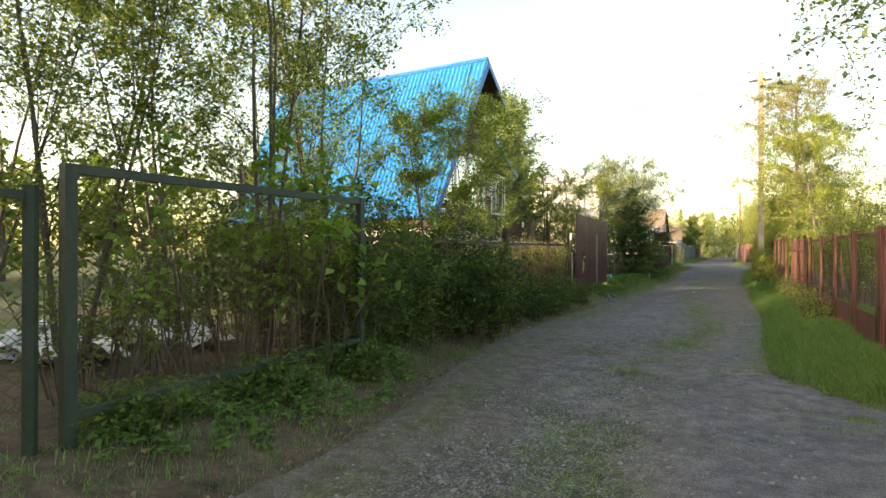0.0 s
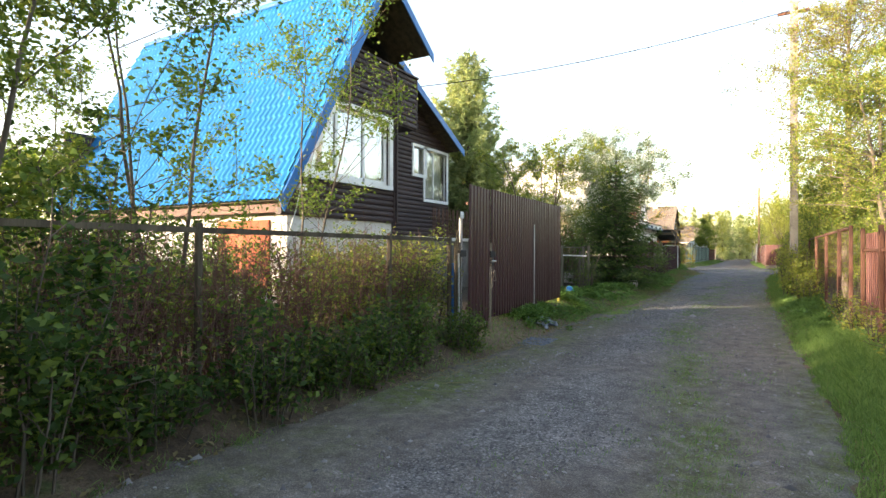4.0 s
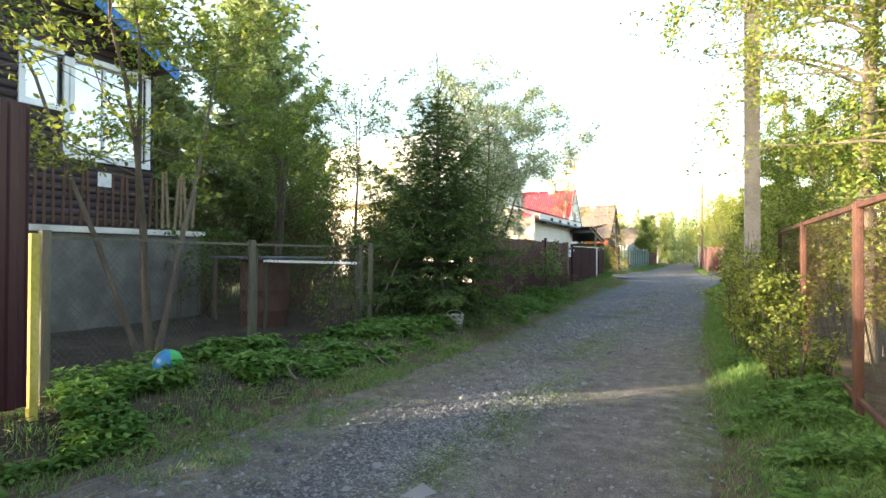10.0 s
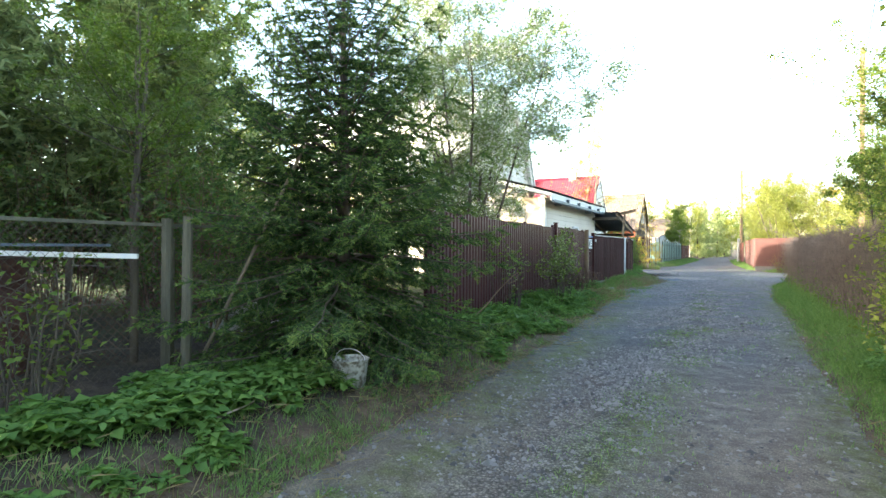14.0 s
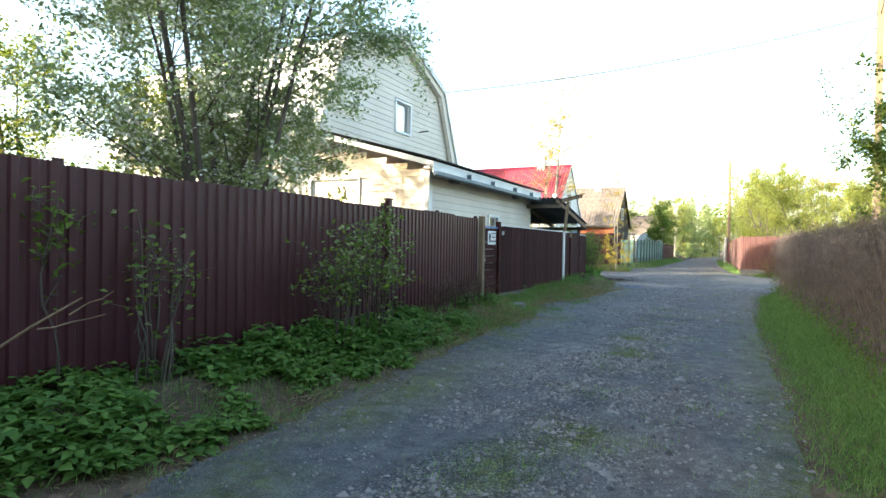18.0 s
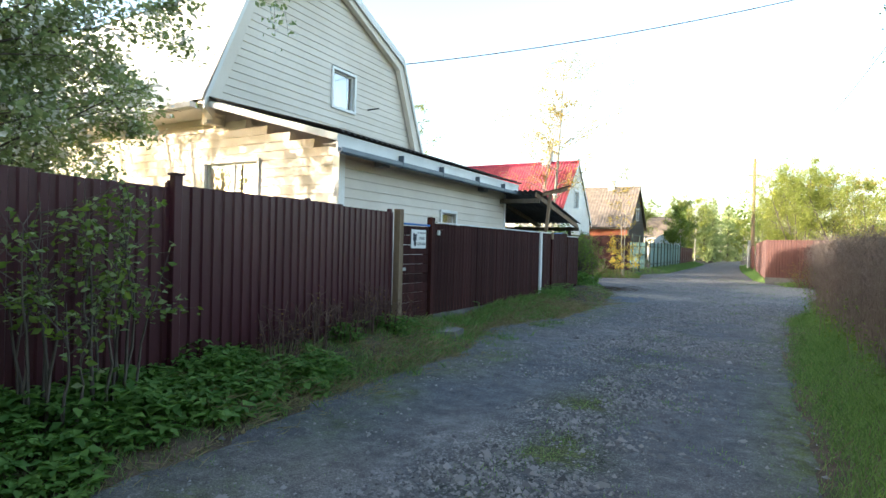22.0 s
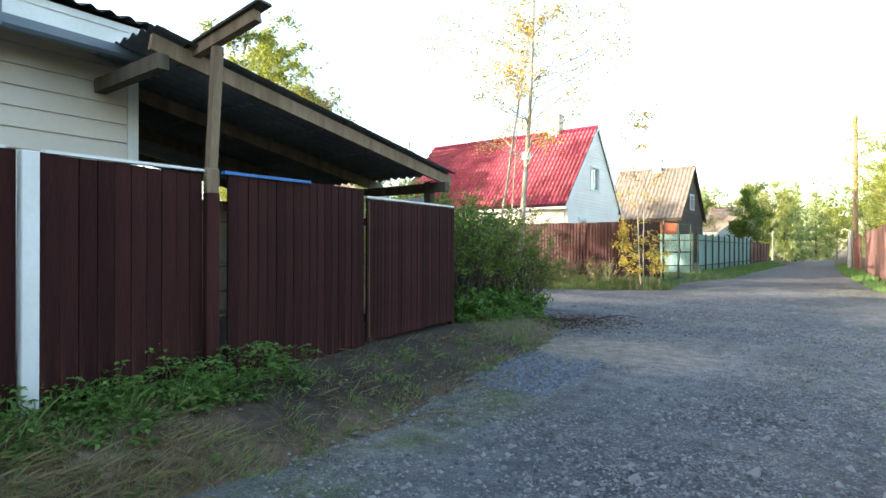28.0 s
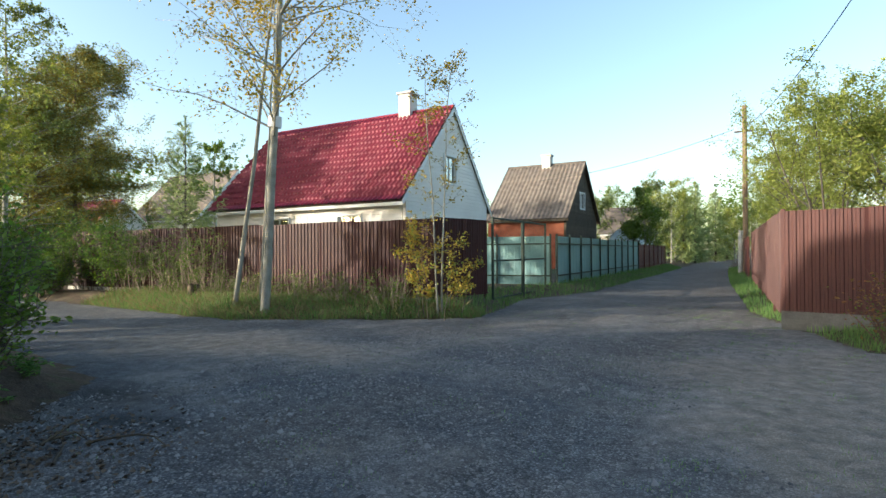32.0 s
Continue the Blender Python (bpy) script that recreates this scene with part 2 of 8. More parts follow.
SIDING = surface("cream_siding", (0.60, 0.535, 0.455), (0.68, 0.615, 0.535), 0.7, 20, 0.55, 0.03, rand=0.03, grain=0.1)
WHITE_SIDING = surface("white_siding", (0.70, 0.655, 0.60), (0.77, 0.725, 0.67), 0.7, 20, 0.55, 0.03, rand=0.03, grain=0.1)
BLUE_ROOF = surface("blue_metal_tile", (0.006, 0.14, 0.36), (0.010, 0.175, 0.42), 0.8, 20, 0.75, 0.03, rand=0.03, dirt=(0.05, 0.14, 0.22), amount=0.33, spec=0.1, grain=0.15)
BLUE_TRIM = surface("blue_metal_trim", (0.01, 0.12, 0.36), (0.015, 0.15, 0.42), 1.0, 25, 0.4, 0.02, grain=0.1)
RED_ROOF = surface("red_metal_tile", (0.18, 0.013, 0.033), (0.235, 0.022, 0.045), 1.4, 20, 0.5, 0.03, rand=0.06, spec=0.3, dirt=(0.16, 0.02, 0.035), amount=0.35, grain=0.2)
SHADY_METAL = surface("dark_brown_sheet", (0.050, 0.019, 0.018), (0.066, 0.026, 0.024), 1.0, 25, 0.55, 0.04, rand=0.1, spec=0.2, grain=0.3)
CARPORT_SHEET = surface("grey_roofing_sheet", (0.15, 0.165, 0.18), (0.22, 0.235, 0.25), 1.5, 20, 0.7, 0.05)
LEAF_DEEP = leafy("deep_green_leaves", (0.024, 0.055, 0.015), (0.05, 0.09, 0.021))
CORNER_METAL = surface("brown_red_sheet", (0.095, 0.036, 0.029), (0.072, 0.027, 0.023), 1.2, 25, 0.5, 0.05, rand=0.1, grain=0.3)
WHITE_ROOF = surface("pale_metal_roof", (0.62, 0.61, 0.58), (0.70, 0.69, 0.66), 0.5, 15, 0.5, 0.04, rand=0.03, grain=0.1)
SLATE = surface("grey_wavy_slate", (0.115, 0.095, 0.08), (0.20, 0.165, 0.135), 2.4, 20, 0.9, 0.3, rand=0.08)
DARK_EDGE = surface("dark_roofing_felt", (0.03, 0.028, 0.027), (0.06, 0.055, 0.05), 3, 30, 0.85, 0.2)
GUTTER = surface("grey_blue_gutter", (0.10, 0.13, 0.16), (0.14, 0.17, 0.20), 2, 20, 0.5, 0.03, spec=0.5, grain=0.15)
PLASTER = surface("pale_plaster", (0.50, 0.48, 0.44), (0.62, 0.60, 0.56), 1.2, 30, 0.9, 0.2, dirt=(0.36, 0.34, 0.3), amount=0.35, grain=0.35)
BRICK = surface("red_brick_wall", (0.30, 0.085, 0.045), (0.38, 0.13, 0.07), 2.0, 25, 0.9, 0.2)
CONCRETE = surface("concrete", (0.36, 0.35, 0.32), (0.48, 0.46, 0.42), 1.6, 40, 0.9, 0.25, dirt=(0.26, 0.25, 0.22), amount=0.35)
GREEN_PAINT = surface("dark_green_paint", (0.024, 0.038, 0.026), (0.036, 0.052, 0.035), 3, 30, 0.6, 0.1, dirt=(0.08, 0.05, 0.03), amount=0.25)
TEAL = surface("teal_green_sheet", (0.14, 0.255, 0.24), (0.19, 0.32, 0.30), 0.8, 25, 0.5, 0.05, rand=0.1, dirt=(0.2, 0.28, 0.27), amount=0.35, grain=0.25)
STEEL = surface("grey_galvanised", (0.34, 0.35, 0.36), (0.44, 0.45, 0.46), 4, 30, 0.4, 0.03, metal=0.6)
RUSTY = surface("rusty_brown_steel", (0.075, 0.034, 0.024), (0.125, 0.058, 0.038), 3, 40, 0.65, 0.1, rand=0.1)
BLACK = surface("black_cable", (0.012, 0.012, 0.012), (0.02, 0.02, 0.02), 5, 30, 0.6, 0.02)
YELLOW = surface("yellow_paint", (0.45, 0.36, 0.07), (0.52, 0.42, 0.10), 3, 30, 0.7, 0.1)
TARP = surface("blue_grey_plastic", (0.06, 0.075, 0.10), (0.10, 0.12, 0.15), 5, 20, 0.35, 0.1, grain=0.2)
PLASTIC = surface("white_plastic", (0.55, 0.57, 0.58), (0.70, 0.71, 0.71), 4, 20, 0.45, 0.05, dirt=(0.35, 0.35, 0.33), amount=0.3, grain=0.2)
GREYPLASTIC = surface("grey_plastic", (0.20, 0.20, 0.19), (0.27, 0.27, 0.26), 4, 20, 0.5, 0.05)
DARKROOM = surface("dim_interior", (0.10, 0.095, 0.09), (0.15, 0.14, 0.13), 1, 20, 0.9, 0.05)
# cloth of the curtains, also used for pale panels imitating reflected sky
CURTAIN_OR_SKY = surface("pale_curtain_or_sky", (0.55, 0.52, 0.47), (0.66, 0.63, 0.58), 2, 20, 0.9, 0.1, grain=0.15)
BARK = surface("grey_brown_bark", (0.075, 0.06, 0.048), (0.135, 0.112, 0.09), 5, 50, 0.9, 0.5, stretch=(1, 1, 0.3))
PALE_BARK = surface("pale_aspen_bark", (0.22, 0.205, 0.165), (0.34, 0.32, 0.265), 4, 40, 0.85, 0.3, dirt=(0.10, 0.09, 0.07), amount=0.32)
TAN_BARK = surface("tan_mottled_bark", (0.12, 0.098, 0.072), (0.21, 0.175, 0.13), 4, 40, 0.9, 0.5, dirt=(0.075, 0.062, 0.048), amount=0.4, stretch=(1, 1, 0.4))
TWIG = surface("dry_twigs", (0.20, 0.15, 0.115), (0.33, 0.265, 0.21), 6, 40, 0.9, 0.2)
REDTWIG = surface("reddish_twigs", (0.10, 0.055, 0.045), (0.17, 0.095, 0.07), 6, 40, 0.9, 0.2)
LEAF_MID = leafy("mid_green_leaves", (0.078, 0.13, 0.025), (0.15, 0.205, 0.04), 0.35)
LEAF_DARK = leafy("dark_green_leaves", (0.042, 0.086, 0.02), (0.085, 0.14, 0.032), 0.35)
LEAF_YELLOW = leafy("yellow_green_leaves", (0.165, 0.205, 0.042), (0.30, 0.315, 0.075), 0.35)
LEAF_GOLD = leafy("golden_young_leaves", (0.26, 0.185, 0.03), (0.42, 0.31, 0.06), 0.35)
LEAF_PALE = leafy("pale_green_leaves", (0.155, 0.215, 0.09), (0.285, 0.33, 0.165), 0.5)
LEAF_BIRCH = leafy("young_birch_leaves", (0.11, 0.145, 0.04), (0.20, 0.22, 0.07), 0.35)
LEAF_RED = leafy("bronze_young_leaves", (0.16, 0.085, 0.04), (0.20, 0.15, 0.05))
BLOSSOM = leafy("white_blossom", (0.62, 0.63, 0.56), (0.75, 0.75, 0.70), 0.35)
NEEDLE_OLIVE = leafy("olive_conifer_sprays", (0.17, 0.23, 0.10), (0.36, 0.40, 0.17), 0.4)
# the shade within the spruce crown is put into this darker needle colour
NEEDLE_DARK = leafy("shaded_spruce_needles", (0.030, 0.066, 0.022), (0.070, 0.125, 0.040), 0.15, 0.85)
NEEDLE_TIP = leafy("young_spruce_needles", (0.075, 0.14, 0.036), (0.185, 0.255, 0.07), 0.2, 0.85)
HEDGE_TWIG = surface("grey_brown_hedge_twigs", (0.125, 0.095, 0.080), (0.237, 0.188, 0.156), 6, 40, 0.9, 0.2)
PINE_TUFT = leafy("pine_needle_tufts", (0.16, 0.155, 0.04), (0.36, 0.285, 0.06), 0.25)
POLE_CONCRETE = surface("grey_pole_concrete", (0.22, 0.215, 0.205), (0.31, 0.30, 0.285), 1.6, 40, 0.9, 0.25, dirt=(0.15, 0.145, 0.13), amount=0.35)
TAN_WOOD = surface("tan_post_wood", (0.17, 0.115, 0.07), (0.26, 0.185, 0.12), 3, 30, 0.85, 0.3, stretch=(3, 3, 0.3))
BARREL = surface("rusted_barrel_steel", (0.06, 0.026, 0.022), (0.11, 0.048, 0.036), 3, 25, 0.7, 0.15, dirt=(0.14, 0.07, 0.045), amount=0.35)
DAMP_CONCRETE = surface("damp_dark_concrete", (0.10, 0.096, 0.088), (0.165, 0.157, 0.145), 3, 40, 0.9, 0.3)
DEADCANE = surface("dead_canes", (0.075, 0.045, 0.036), (0.19, 0.125, 0.092), 6, 40, 0.9, 0.2)
LEAF_FRESH = leafy("fresh_maple_leaves", (0.10, 0.20, 0.03), (0.18, 0.28, 0.05), 0.35)
GRASS = leafy("spring_grass", (0.075, 0.155, 0.038), (0.19, 0.29, 0.085), 0.3)
DRYGRASS = leafy("dry_grass", (0.14, 0.12, 0.055), (0.25, 0.205, 0.105), 0.3)
NETTLE = leafy("nettle_leaves", (0.06, 0.135, 0.03), (0.15, 0.255, 0.06), 0.35)


def glass_material():
    m = bpy.data.materials.new("window_glass")
    n, l, p = nodes_of(m)
    p.inputs["Base Color"].default_value = (0.9, 0.95, 0.95, 1)
    p.inputs["Roughness"].default_value, p.inputs["Transmission Weight"].default_value, p.inputs["IOR"].default_value = 0.02, 1.0, 2.5
    return m


GLASS = glass_material()

# ---- building helpers ----
ORG = {}


def thing(name, label, category, at, group=""):
    ob = new(name)
    ob.location = at
    ob.empty_display_size = 0.2
    ORG[ob] = Vector(at)
    return tagged(ob, label, category, group)


def part(name, bm, material, parent=None, label="", kind="", smooth=False):
    """Links a bmesh or mesh, modelled in world places, as one object under its thing."""
    if isinstance(bm, bpy.types.Mesh):
        me = bm
    else:
        me = bpy.data.meshes.new(name)
        bm.to_mesh(me)
        bm.free()
    if not me.materials:
        me.materials.append(material)
    if smooth:
        me.polygons.foreach_set("use_smooth", [True] * len(me.polygons))
    ob = new(name, me)
    if parent:
        ob.parent = parent
        o = ORG.get(parent)
        ob.matrix_parent_inverse = Matrix.Translation(-o) if o is not None else Matrix()
    return tagged(ob, label, kind=kind)


def np_mesh(name, verts, faces, material, parent=None, label="", kind="", smooth=False):
    """A mesh from arrays: verts (n, 3), faces (m, k) all with k corners."""
    verts, faces = np.asarray(verts, np.float32), np.asarray(faces, np.int32)
    me = bpy.data.meshes.new(name)
    m, k = faces.shape
    me.vertices.add(len(verts)), me.loops.add(m * k), me.polygons.add(m)
    me.vertices.foreach_set("co", verts.ravel())
    me.loops.foreach_set("vertex_index", faces.ravel())
    me.polygons.foreach_set("loop_start", np.arange(0, m * k, k, dtype=np.int32))
    me.update(calc_edges=True)
    return part(name, me, material, parent, label, kind, smooth)


def box(bm, x0, x1, y0, y1, z0, z1, bevel=0.0):
    r = bmesh.ops.create_cube(bm, size=1, matrix=Matrix.Translation(((x0 + x1) / 2, (y0 + y1) / 2, (z0 + z1) / 2)) @ Matrix.Diagonal((abs(x1 - x0), abs(y1 - y0), abs(z1 - z0), 1)))
    if bevel:
        es = list({e for v in r["verts"] for e in v.link_edges})
        bmesh.ops.bevel(bm, geom=es, offset=bevel, segments=1, affect="EDGES")
    return bm


def boxpart(name, dims, material, parent, label="", bevel=0.006):
    return part(name, box(bmesh.new(), *dims, bevel=bevel), material, parent, label)


def beam(bm, a, b, w, h):
    """A squared timber from a to b, w wide and h high."""
    a, b = Vector(a), Vector(b)
    d = b - a
    m = d.to_track_quat("Y", "Z").to_matrix().to_4x4()
    bmesh.ops.create_cube(bm, size=1, matrix=Matrix.Translation((a + b) / 2) @ m @ Matrix.Diagonal((w, d.length, h, 1)))
    return bm


def rod(bm, a, b, r, n=8, r2=None):
    a, b = Vector(a), Vector(b)
    d = b - a
    m = d.to_track_quat("Z", "Y").to_matrix().to_4x4()
    bmesh.ops.create_cone(bm, cap_ends=True, segments=n, radius1=r, radius2=r if r2 is None else r2, depth=d.length, matrix=Matrix.Translation((a + b) / 2) @ m)
    return bm


def prism(bm, outline, axis, lo, hi):
    """A polygon given in the two other axes, drawn out along axis ('x', 'y' or 'z')."""
    def at(p, q):
        return {"x": (q, p[0], p[1]), "y": (p[0], q, p[1]), "z": (p[0], p[1], q)}[axis]
    a, b = [bm.verts.new(at(p, lo)) for p in outline], [bm.verts.new(at(p, hi)) for p in outline]
    fs = [bm.faces.new(a[::-1]), bm.faces.new(b)]
    for i in range(len(a)):
        j = (i + 1) % len(a)
        fs.append(bm.faces.new((a[i], a[j], b[j], b[i])))
    bmesh.ops.recalc_face_normals(bm, faces=fs)
    return bm


def tube_arrays(paths, sides=5):
    """Tapered tubes: each path is (points (k, 3), radii (k,)). Returns verts, quad faces."""
    V, Fq, base = [], [], 0
    ang = np.linspace(0, 2 * np.pi, sides, endpoint=False)
    for pts, rad in paths:
        pts, rad = np.asarray(pts, float), np.asarray(rad, float)
        k = len(pts)
        d = np.gradient(pts, axis=0)
        d /= np.linalg.norm(d, axis=1)[:, None] + 1e-9
        ref = np.where(np.abs(d[:, 2:3]) > 0.9, [[1.0, 0, 0]], [[0, 0, 1.0]])
        u = np.cross(d, ref)
        u /= np.linalg.norm(u, axis=1)[:, None] + 1e-9
        w = np.cross(d, u)
        ring = pts[:, None] + rad[:, None, None] * (np.cos(ang)[None, :, None] * u[:, None] + np.sin(ang)[None, :, None] * w[:, None])
        V.append(ring.reshape(-1, 3))
        i = np.arange(k - 1)[:, None] * sides + np.arange(sides)[None]
        j = np.arange(k - 1)[:, None] * sides + (np.arange(sides)[None] + 1) % sides
        Fq.append(base + np.stack([i, j, j + sides, i + sides], -1).reshape(-1, 4))
        base += k * sides
    return np.concatenate(V), np.concatenate(Fq)


def leaf_arrays(rng, c, size, wide=0.62, up=0.3, fold=0.18):
    """Folded leaves at the points c: four corners each, turned at random. up: how far they face upwards."""
    n = len(c)
    s = size * rng.uniform(0.6, 1.35, n)[:, None]
    d = rng.normal(size=(n, 3))
    d[:, 2] *= 0.6
    d /= np.linalg.norm(d, axis=1)[:, None]
    nr = rng.normal(size=(n, 3)) + [0, 0, up * 4]
    side = np.cross(d, nr)
    side /= np.linalg.norm(side, axis=1)[:, None] + 1e-9
    nn = np.cross(side, d)
    v = np.stack([c - d * s * 0.5, c + side * s * wide * 0.5 + nn * s * fold, c + d * s * 0.5, c - side * s * wide * 0.5 + nn * s * fold], 1)
    f = np.arange(n)[:, None] * 4 + np.array([[0, 1, 2, 3]])
    f = np.stack([f[:, [0, 1, 2]], f[:, [0, 2, 3]]], 1).reshape(-1, 3)
    return v.reshape(-1, 3), f


def blade_arrays(rng, base, length, width, lean=0.35):
    """Bent grass blades: two triangles and a tip."""
    n = len(base)
    L = (length * rng.uniform(0.5, 1.3, n))[:, None]
    a = rng.uniform(0, 2 * np.pi, n)
    out = np.stack([np.cos(a), np.sin(a), np.zeros(n)], 1)
    side = np.stack([-np.sin(a), np.cos(a), np.zeros(n)], 1) * width * 0.5
    k = rng.uniform(0.1, 1.0, n)[:, None] * lean
    tip = base + out * L * k * 1.3 + [[0, 0, 1]] * L * (1 - 0.35 * k)
    mid = base * 0.45 + tip * 0.55 + [[0, 0, 0.07]] * L
    v = np.stack([base - side, base + side, mid + side * 0.7, tip], 1)
    f = np.arange(n)[:, None, None] * 4 + np.array([[[0, 1, 2], [0, 2, 3]]])
    return v.reshape(-1, 3), f.reshape(-1, 3)


def wander(rng, a, b, k, wob):
    """A line from a to b in k points with a gentle wobble."""
    t = np.linspace(0, 1, k)[:, None]
    p = np.asarray(a)[None] * (1 - t) + np.asarray(b)[None] * t
    w = np.cumsum(rng.normal(size=(k, 3)) * wob, axis=0) * t
    return p + w - t * w[-1] * 0.5

# ---- ground and road ----
LEFT_Y = [-40, 0, 5, 9, 13, 17, 22, 27, 33, 37, 40, 42, 44.2, 46.5, 50, 53.5, 55.6, 66, 70, 74, 95, 140]
LEFT_X = [-2.2, -2.0, -2.1, -3.0, -3.1, -3.0, -3.05, -2.75, -2.9, -3.2, -3.5, -3.4, -4.1, -3.5, -3.4, -3.9, -4.4, -5.3, -5.9, -4.9, -4.8, -5.4]
RIGHT_Y = [-40, 7.4, 8.3, 9.0, 12, 15, 23, 28, 33, 38, 44, 50, 53, 64, 69, 82, 95, 140]
RIGHT_X = [3.0, 2.5, 1.3, 0.8, 0.75, 0.85, 0.55, 0.4, 0.3, 0.4, 0.35, 0.6, 1.3, 1.4, -0.05, -0.85, -1.3, -2.2]


def left_edge(y):
    return np.interp(y, LEFT_Y, LEFT_X)


def right_edge(y):
    return np.interp(y, RIGHT_Y, RIGHT_X)


def off_road(x, y):
    """Metres from the gravel: 0 on the lane and on the side road that crosses it."""
    x, y = np.asarray(x, float), np.asarray(y, float)
    main = np.maximum(np.maximum(left_edge(y) - x, x - right_edge(y)), 0)
    lo = np.interp(x, [-60, -16, -6.8, -4.4, 0, 1.7, 60], [60.5, 59.5, 58.2, 55.6, 54, 53.6, 53])
    hi = np.interp(x, [-60, -17, -10, -6.8, -4.8, 0, 1.5, 60], [63.5, 63.2, 62.6, 64.2, 65.5, 67, 64, 63])
    cross = np.maximum(np.maximum(lo - y, y - hi), 0)
    return np.minimum(main, cross)


def fbm(x, y, s):
    return np.sin(x * s + 1.3 * np.sin(y * s * 0.7)) * np.sin(y * s * 1.1 + np.sin(x * s * 1.7)) * 0.5 + 0.5 * np.sin(x * s * 2.3 + y * s * 1.9 + 2) * np.sin(y * s * 2.9 - x * s)


def height(x, y):
    x, y = np.asarray(x, float), np.asarray(y, float)
    d = off_road(x, y)
    mid = (left_edge(y) + right_edge(y)) / 2
    ramp = np.clip(d / 1.1, 0, 1)
    ramp = ramp * ramp * (3 - 2 * ramp)
    rise = np.where(x < mid, 0.27, 0.15)
    crown = 0.02 * fbm(x, y, 1.3) - 0.02 * np.exp(-((x - mid - 0.75) / 0.3) ** 2) - 0.02 * np.exp(-((x - mid + 0.75) / 0.3) ** 2)
    return rise * ramp + 0.025 * fbm(x, y, 2.1) * ramp + crown * (1 - ramp)


def sandy(x, y):
    """1 where the crossing is trodden sand rather than loose gravel."""
    spots = np.exp(-((x + 2.9) / 1.4) ** 2 - ((y - 54.0) / 1.0) ** 2) + 1.2 * np.exp(-((x - 0.9) / 1.5) ** 2 - ((y - 61.0) / 3.4) ** 2) + 0.8 * np.exp(-((x + 7) / 3.0) ** 2 - ((y - 60.5) / 0.9) ** 2)
    return np.clip(1.4 * spots + 0.35 * fbm(x, y, 0.6) + 0.25 * fbm(x, y, 2.1), 0, 1) * (y > 50)


def strip_x(y):
    """The line of the grassy strip between gravel and wheel track."""
    return np.interp(y, [0, 4.8, 7, 9, 13, 16, 19, 23, 29, 32, 40, 50], [-0.3, -0.38, -0.75, -0.65, -0.1, -0.4, -0.9, -1.1, -1.15, -1.25, -1.3, -1.3])


def stone_x(y):
    """The line along which the loose crushed stone lies thickest."""
    return np.interp(y, [0, 10, 18, 26, 29, 37, 60], [-0.4, -1.0, -1.7, -1.5, -1.6, -1.3, -1.3])


def gz(x, y):
    return float(height(x, y))


def grid_lines(parts):
    out = [parts[0][0]]
    for a, b, step in parts:
        out += list(np.linspace(a, b, max(2, int(round((b - a) / step)) + 1))[1:])
    return np.array(out)


GX = grid_lines([(-1500, -300, 300), (-300, -60, 40), (-60, -18, 3), (-18, -7, 0.5), (-7, 3.5, 0.125), (3.5, 10, 0.5), (10, 40, 3), (40, 300, 40), (300, 1500, 300)])
GY = grid_lines([(-1500, -200, 300), (-200, -20, 20), (-20, 0, 1), (0, 70, 0.2), (70, 100, 0.4), (100, 140, 2), (140, 400, 30), (400, 1800, 350)])
XX, YY = np.meshgrid(GX, GY)
ZZ = height(XX, YY) * np.exp(-np.maximum(np.abs(XX) - 60, 0) / 100)
nx, ny = len(GX), len(GY)
I = (np.arange(ny - 1)[:, None] * nx + np.arange(nx - 1)[None]).ravel()
QUADS = np.stack([I, I + 1, I + nx + 1, I + nx], 1)
CX, CY = (XX[:-1, :-1] + XX[1:, 1:]).ravel() / 2, (YY[:-1, :-1] + YY[1:, 1:]).ravel() / 2
D0 = off_road(CX, CY)
on_road = (D0 < 0.55) & (CY > -60) & (CY < 140) & (np.abs(CX) < 60)
verts = np.stack([XX.ravel(), YY.ravel(), ZZ.ravel()], 1)
ground = np_mesh("ground", verts - [0, 0, 0.012], QUADS, EARTH, smooth=True)
ground.data.attributes.new("lawn", "FLOAT", "POINT").data.foreach_set("value", (np.clip((off_road(XX, YY) - 2.6) / 2.5, 0, 1) * np.clip(0.75 + 0.6 * fbm(XX, YY, 0.5), 0, 1)).ravel().astype(np.float32))
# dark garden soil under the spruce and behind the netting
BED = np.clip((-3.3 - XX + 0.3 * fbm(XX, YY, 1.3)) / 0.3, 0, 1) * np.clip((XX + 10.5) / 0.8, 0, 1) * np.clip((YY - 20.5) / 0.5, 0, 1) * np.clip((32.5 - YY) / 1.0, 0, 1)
# the same darker ground before the double gate and by the corner bushes
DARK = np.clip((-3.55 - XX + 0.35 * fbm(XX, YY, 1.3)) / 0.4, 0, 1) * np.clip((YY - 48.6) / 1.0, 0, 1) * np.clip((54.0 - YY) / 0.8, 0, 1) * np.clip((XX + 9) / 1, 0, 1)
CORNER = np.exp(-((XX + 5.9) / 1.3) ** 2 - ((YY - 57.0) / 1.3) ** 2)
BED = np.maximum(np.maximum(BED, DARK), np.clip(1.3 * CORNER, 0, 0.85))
ground.data.attributes.new("dark_ground", "FLOAT", "POINT").data.foreach_set("value", (BED * np.clip(0.85 + 0.5 * fbm(XX, YY, 2.1), 0.3, 1)).ravel().astype(np.float32))
BARE = np.exp(-((XX + 3.7) / 0.55) ** 2 - ((YY - 17.3) / 0.75) ** 2) + 0.5 * np.exp(-((XX + 3.1) / 0.4) ** 2 - ((YY - 18.6) / 1.6) ** 2)
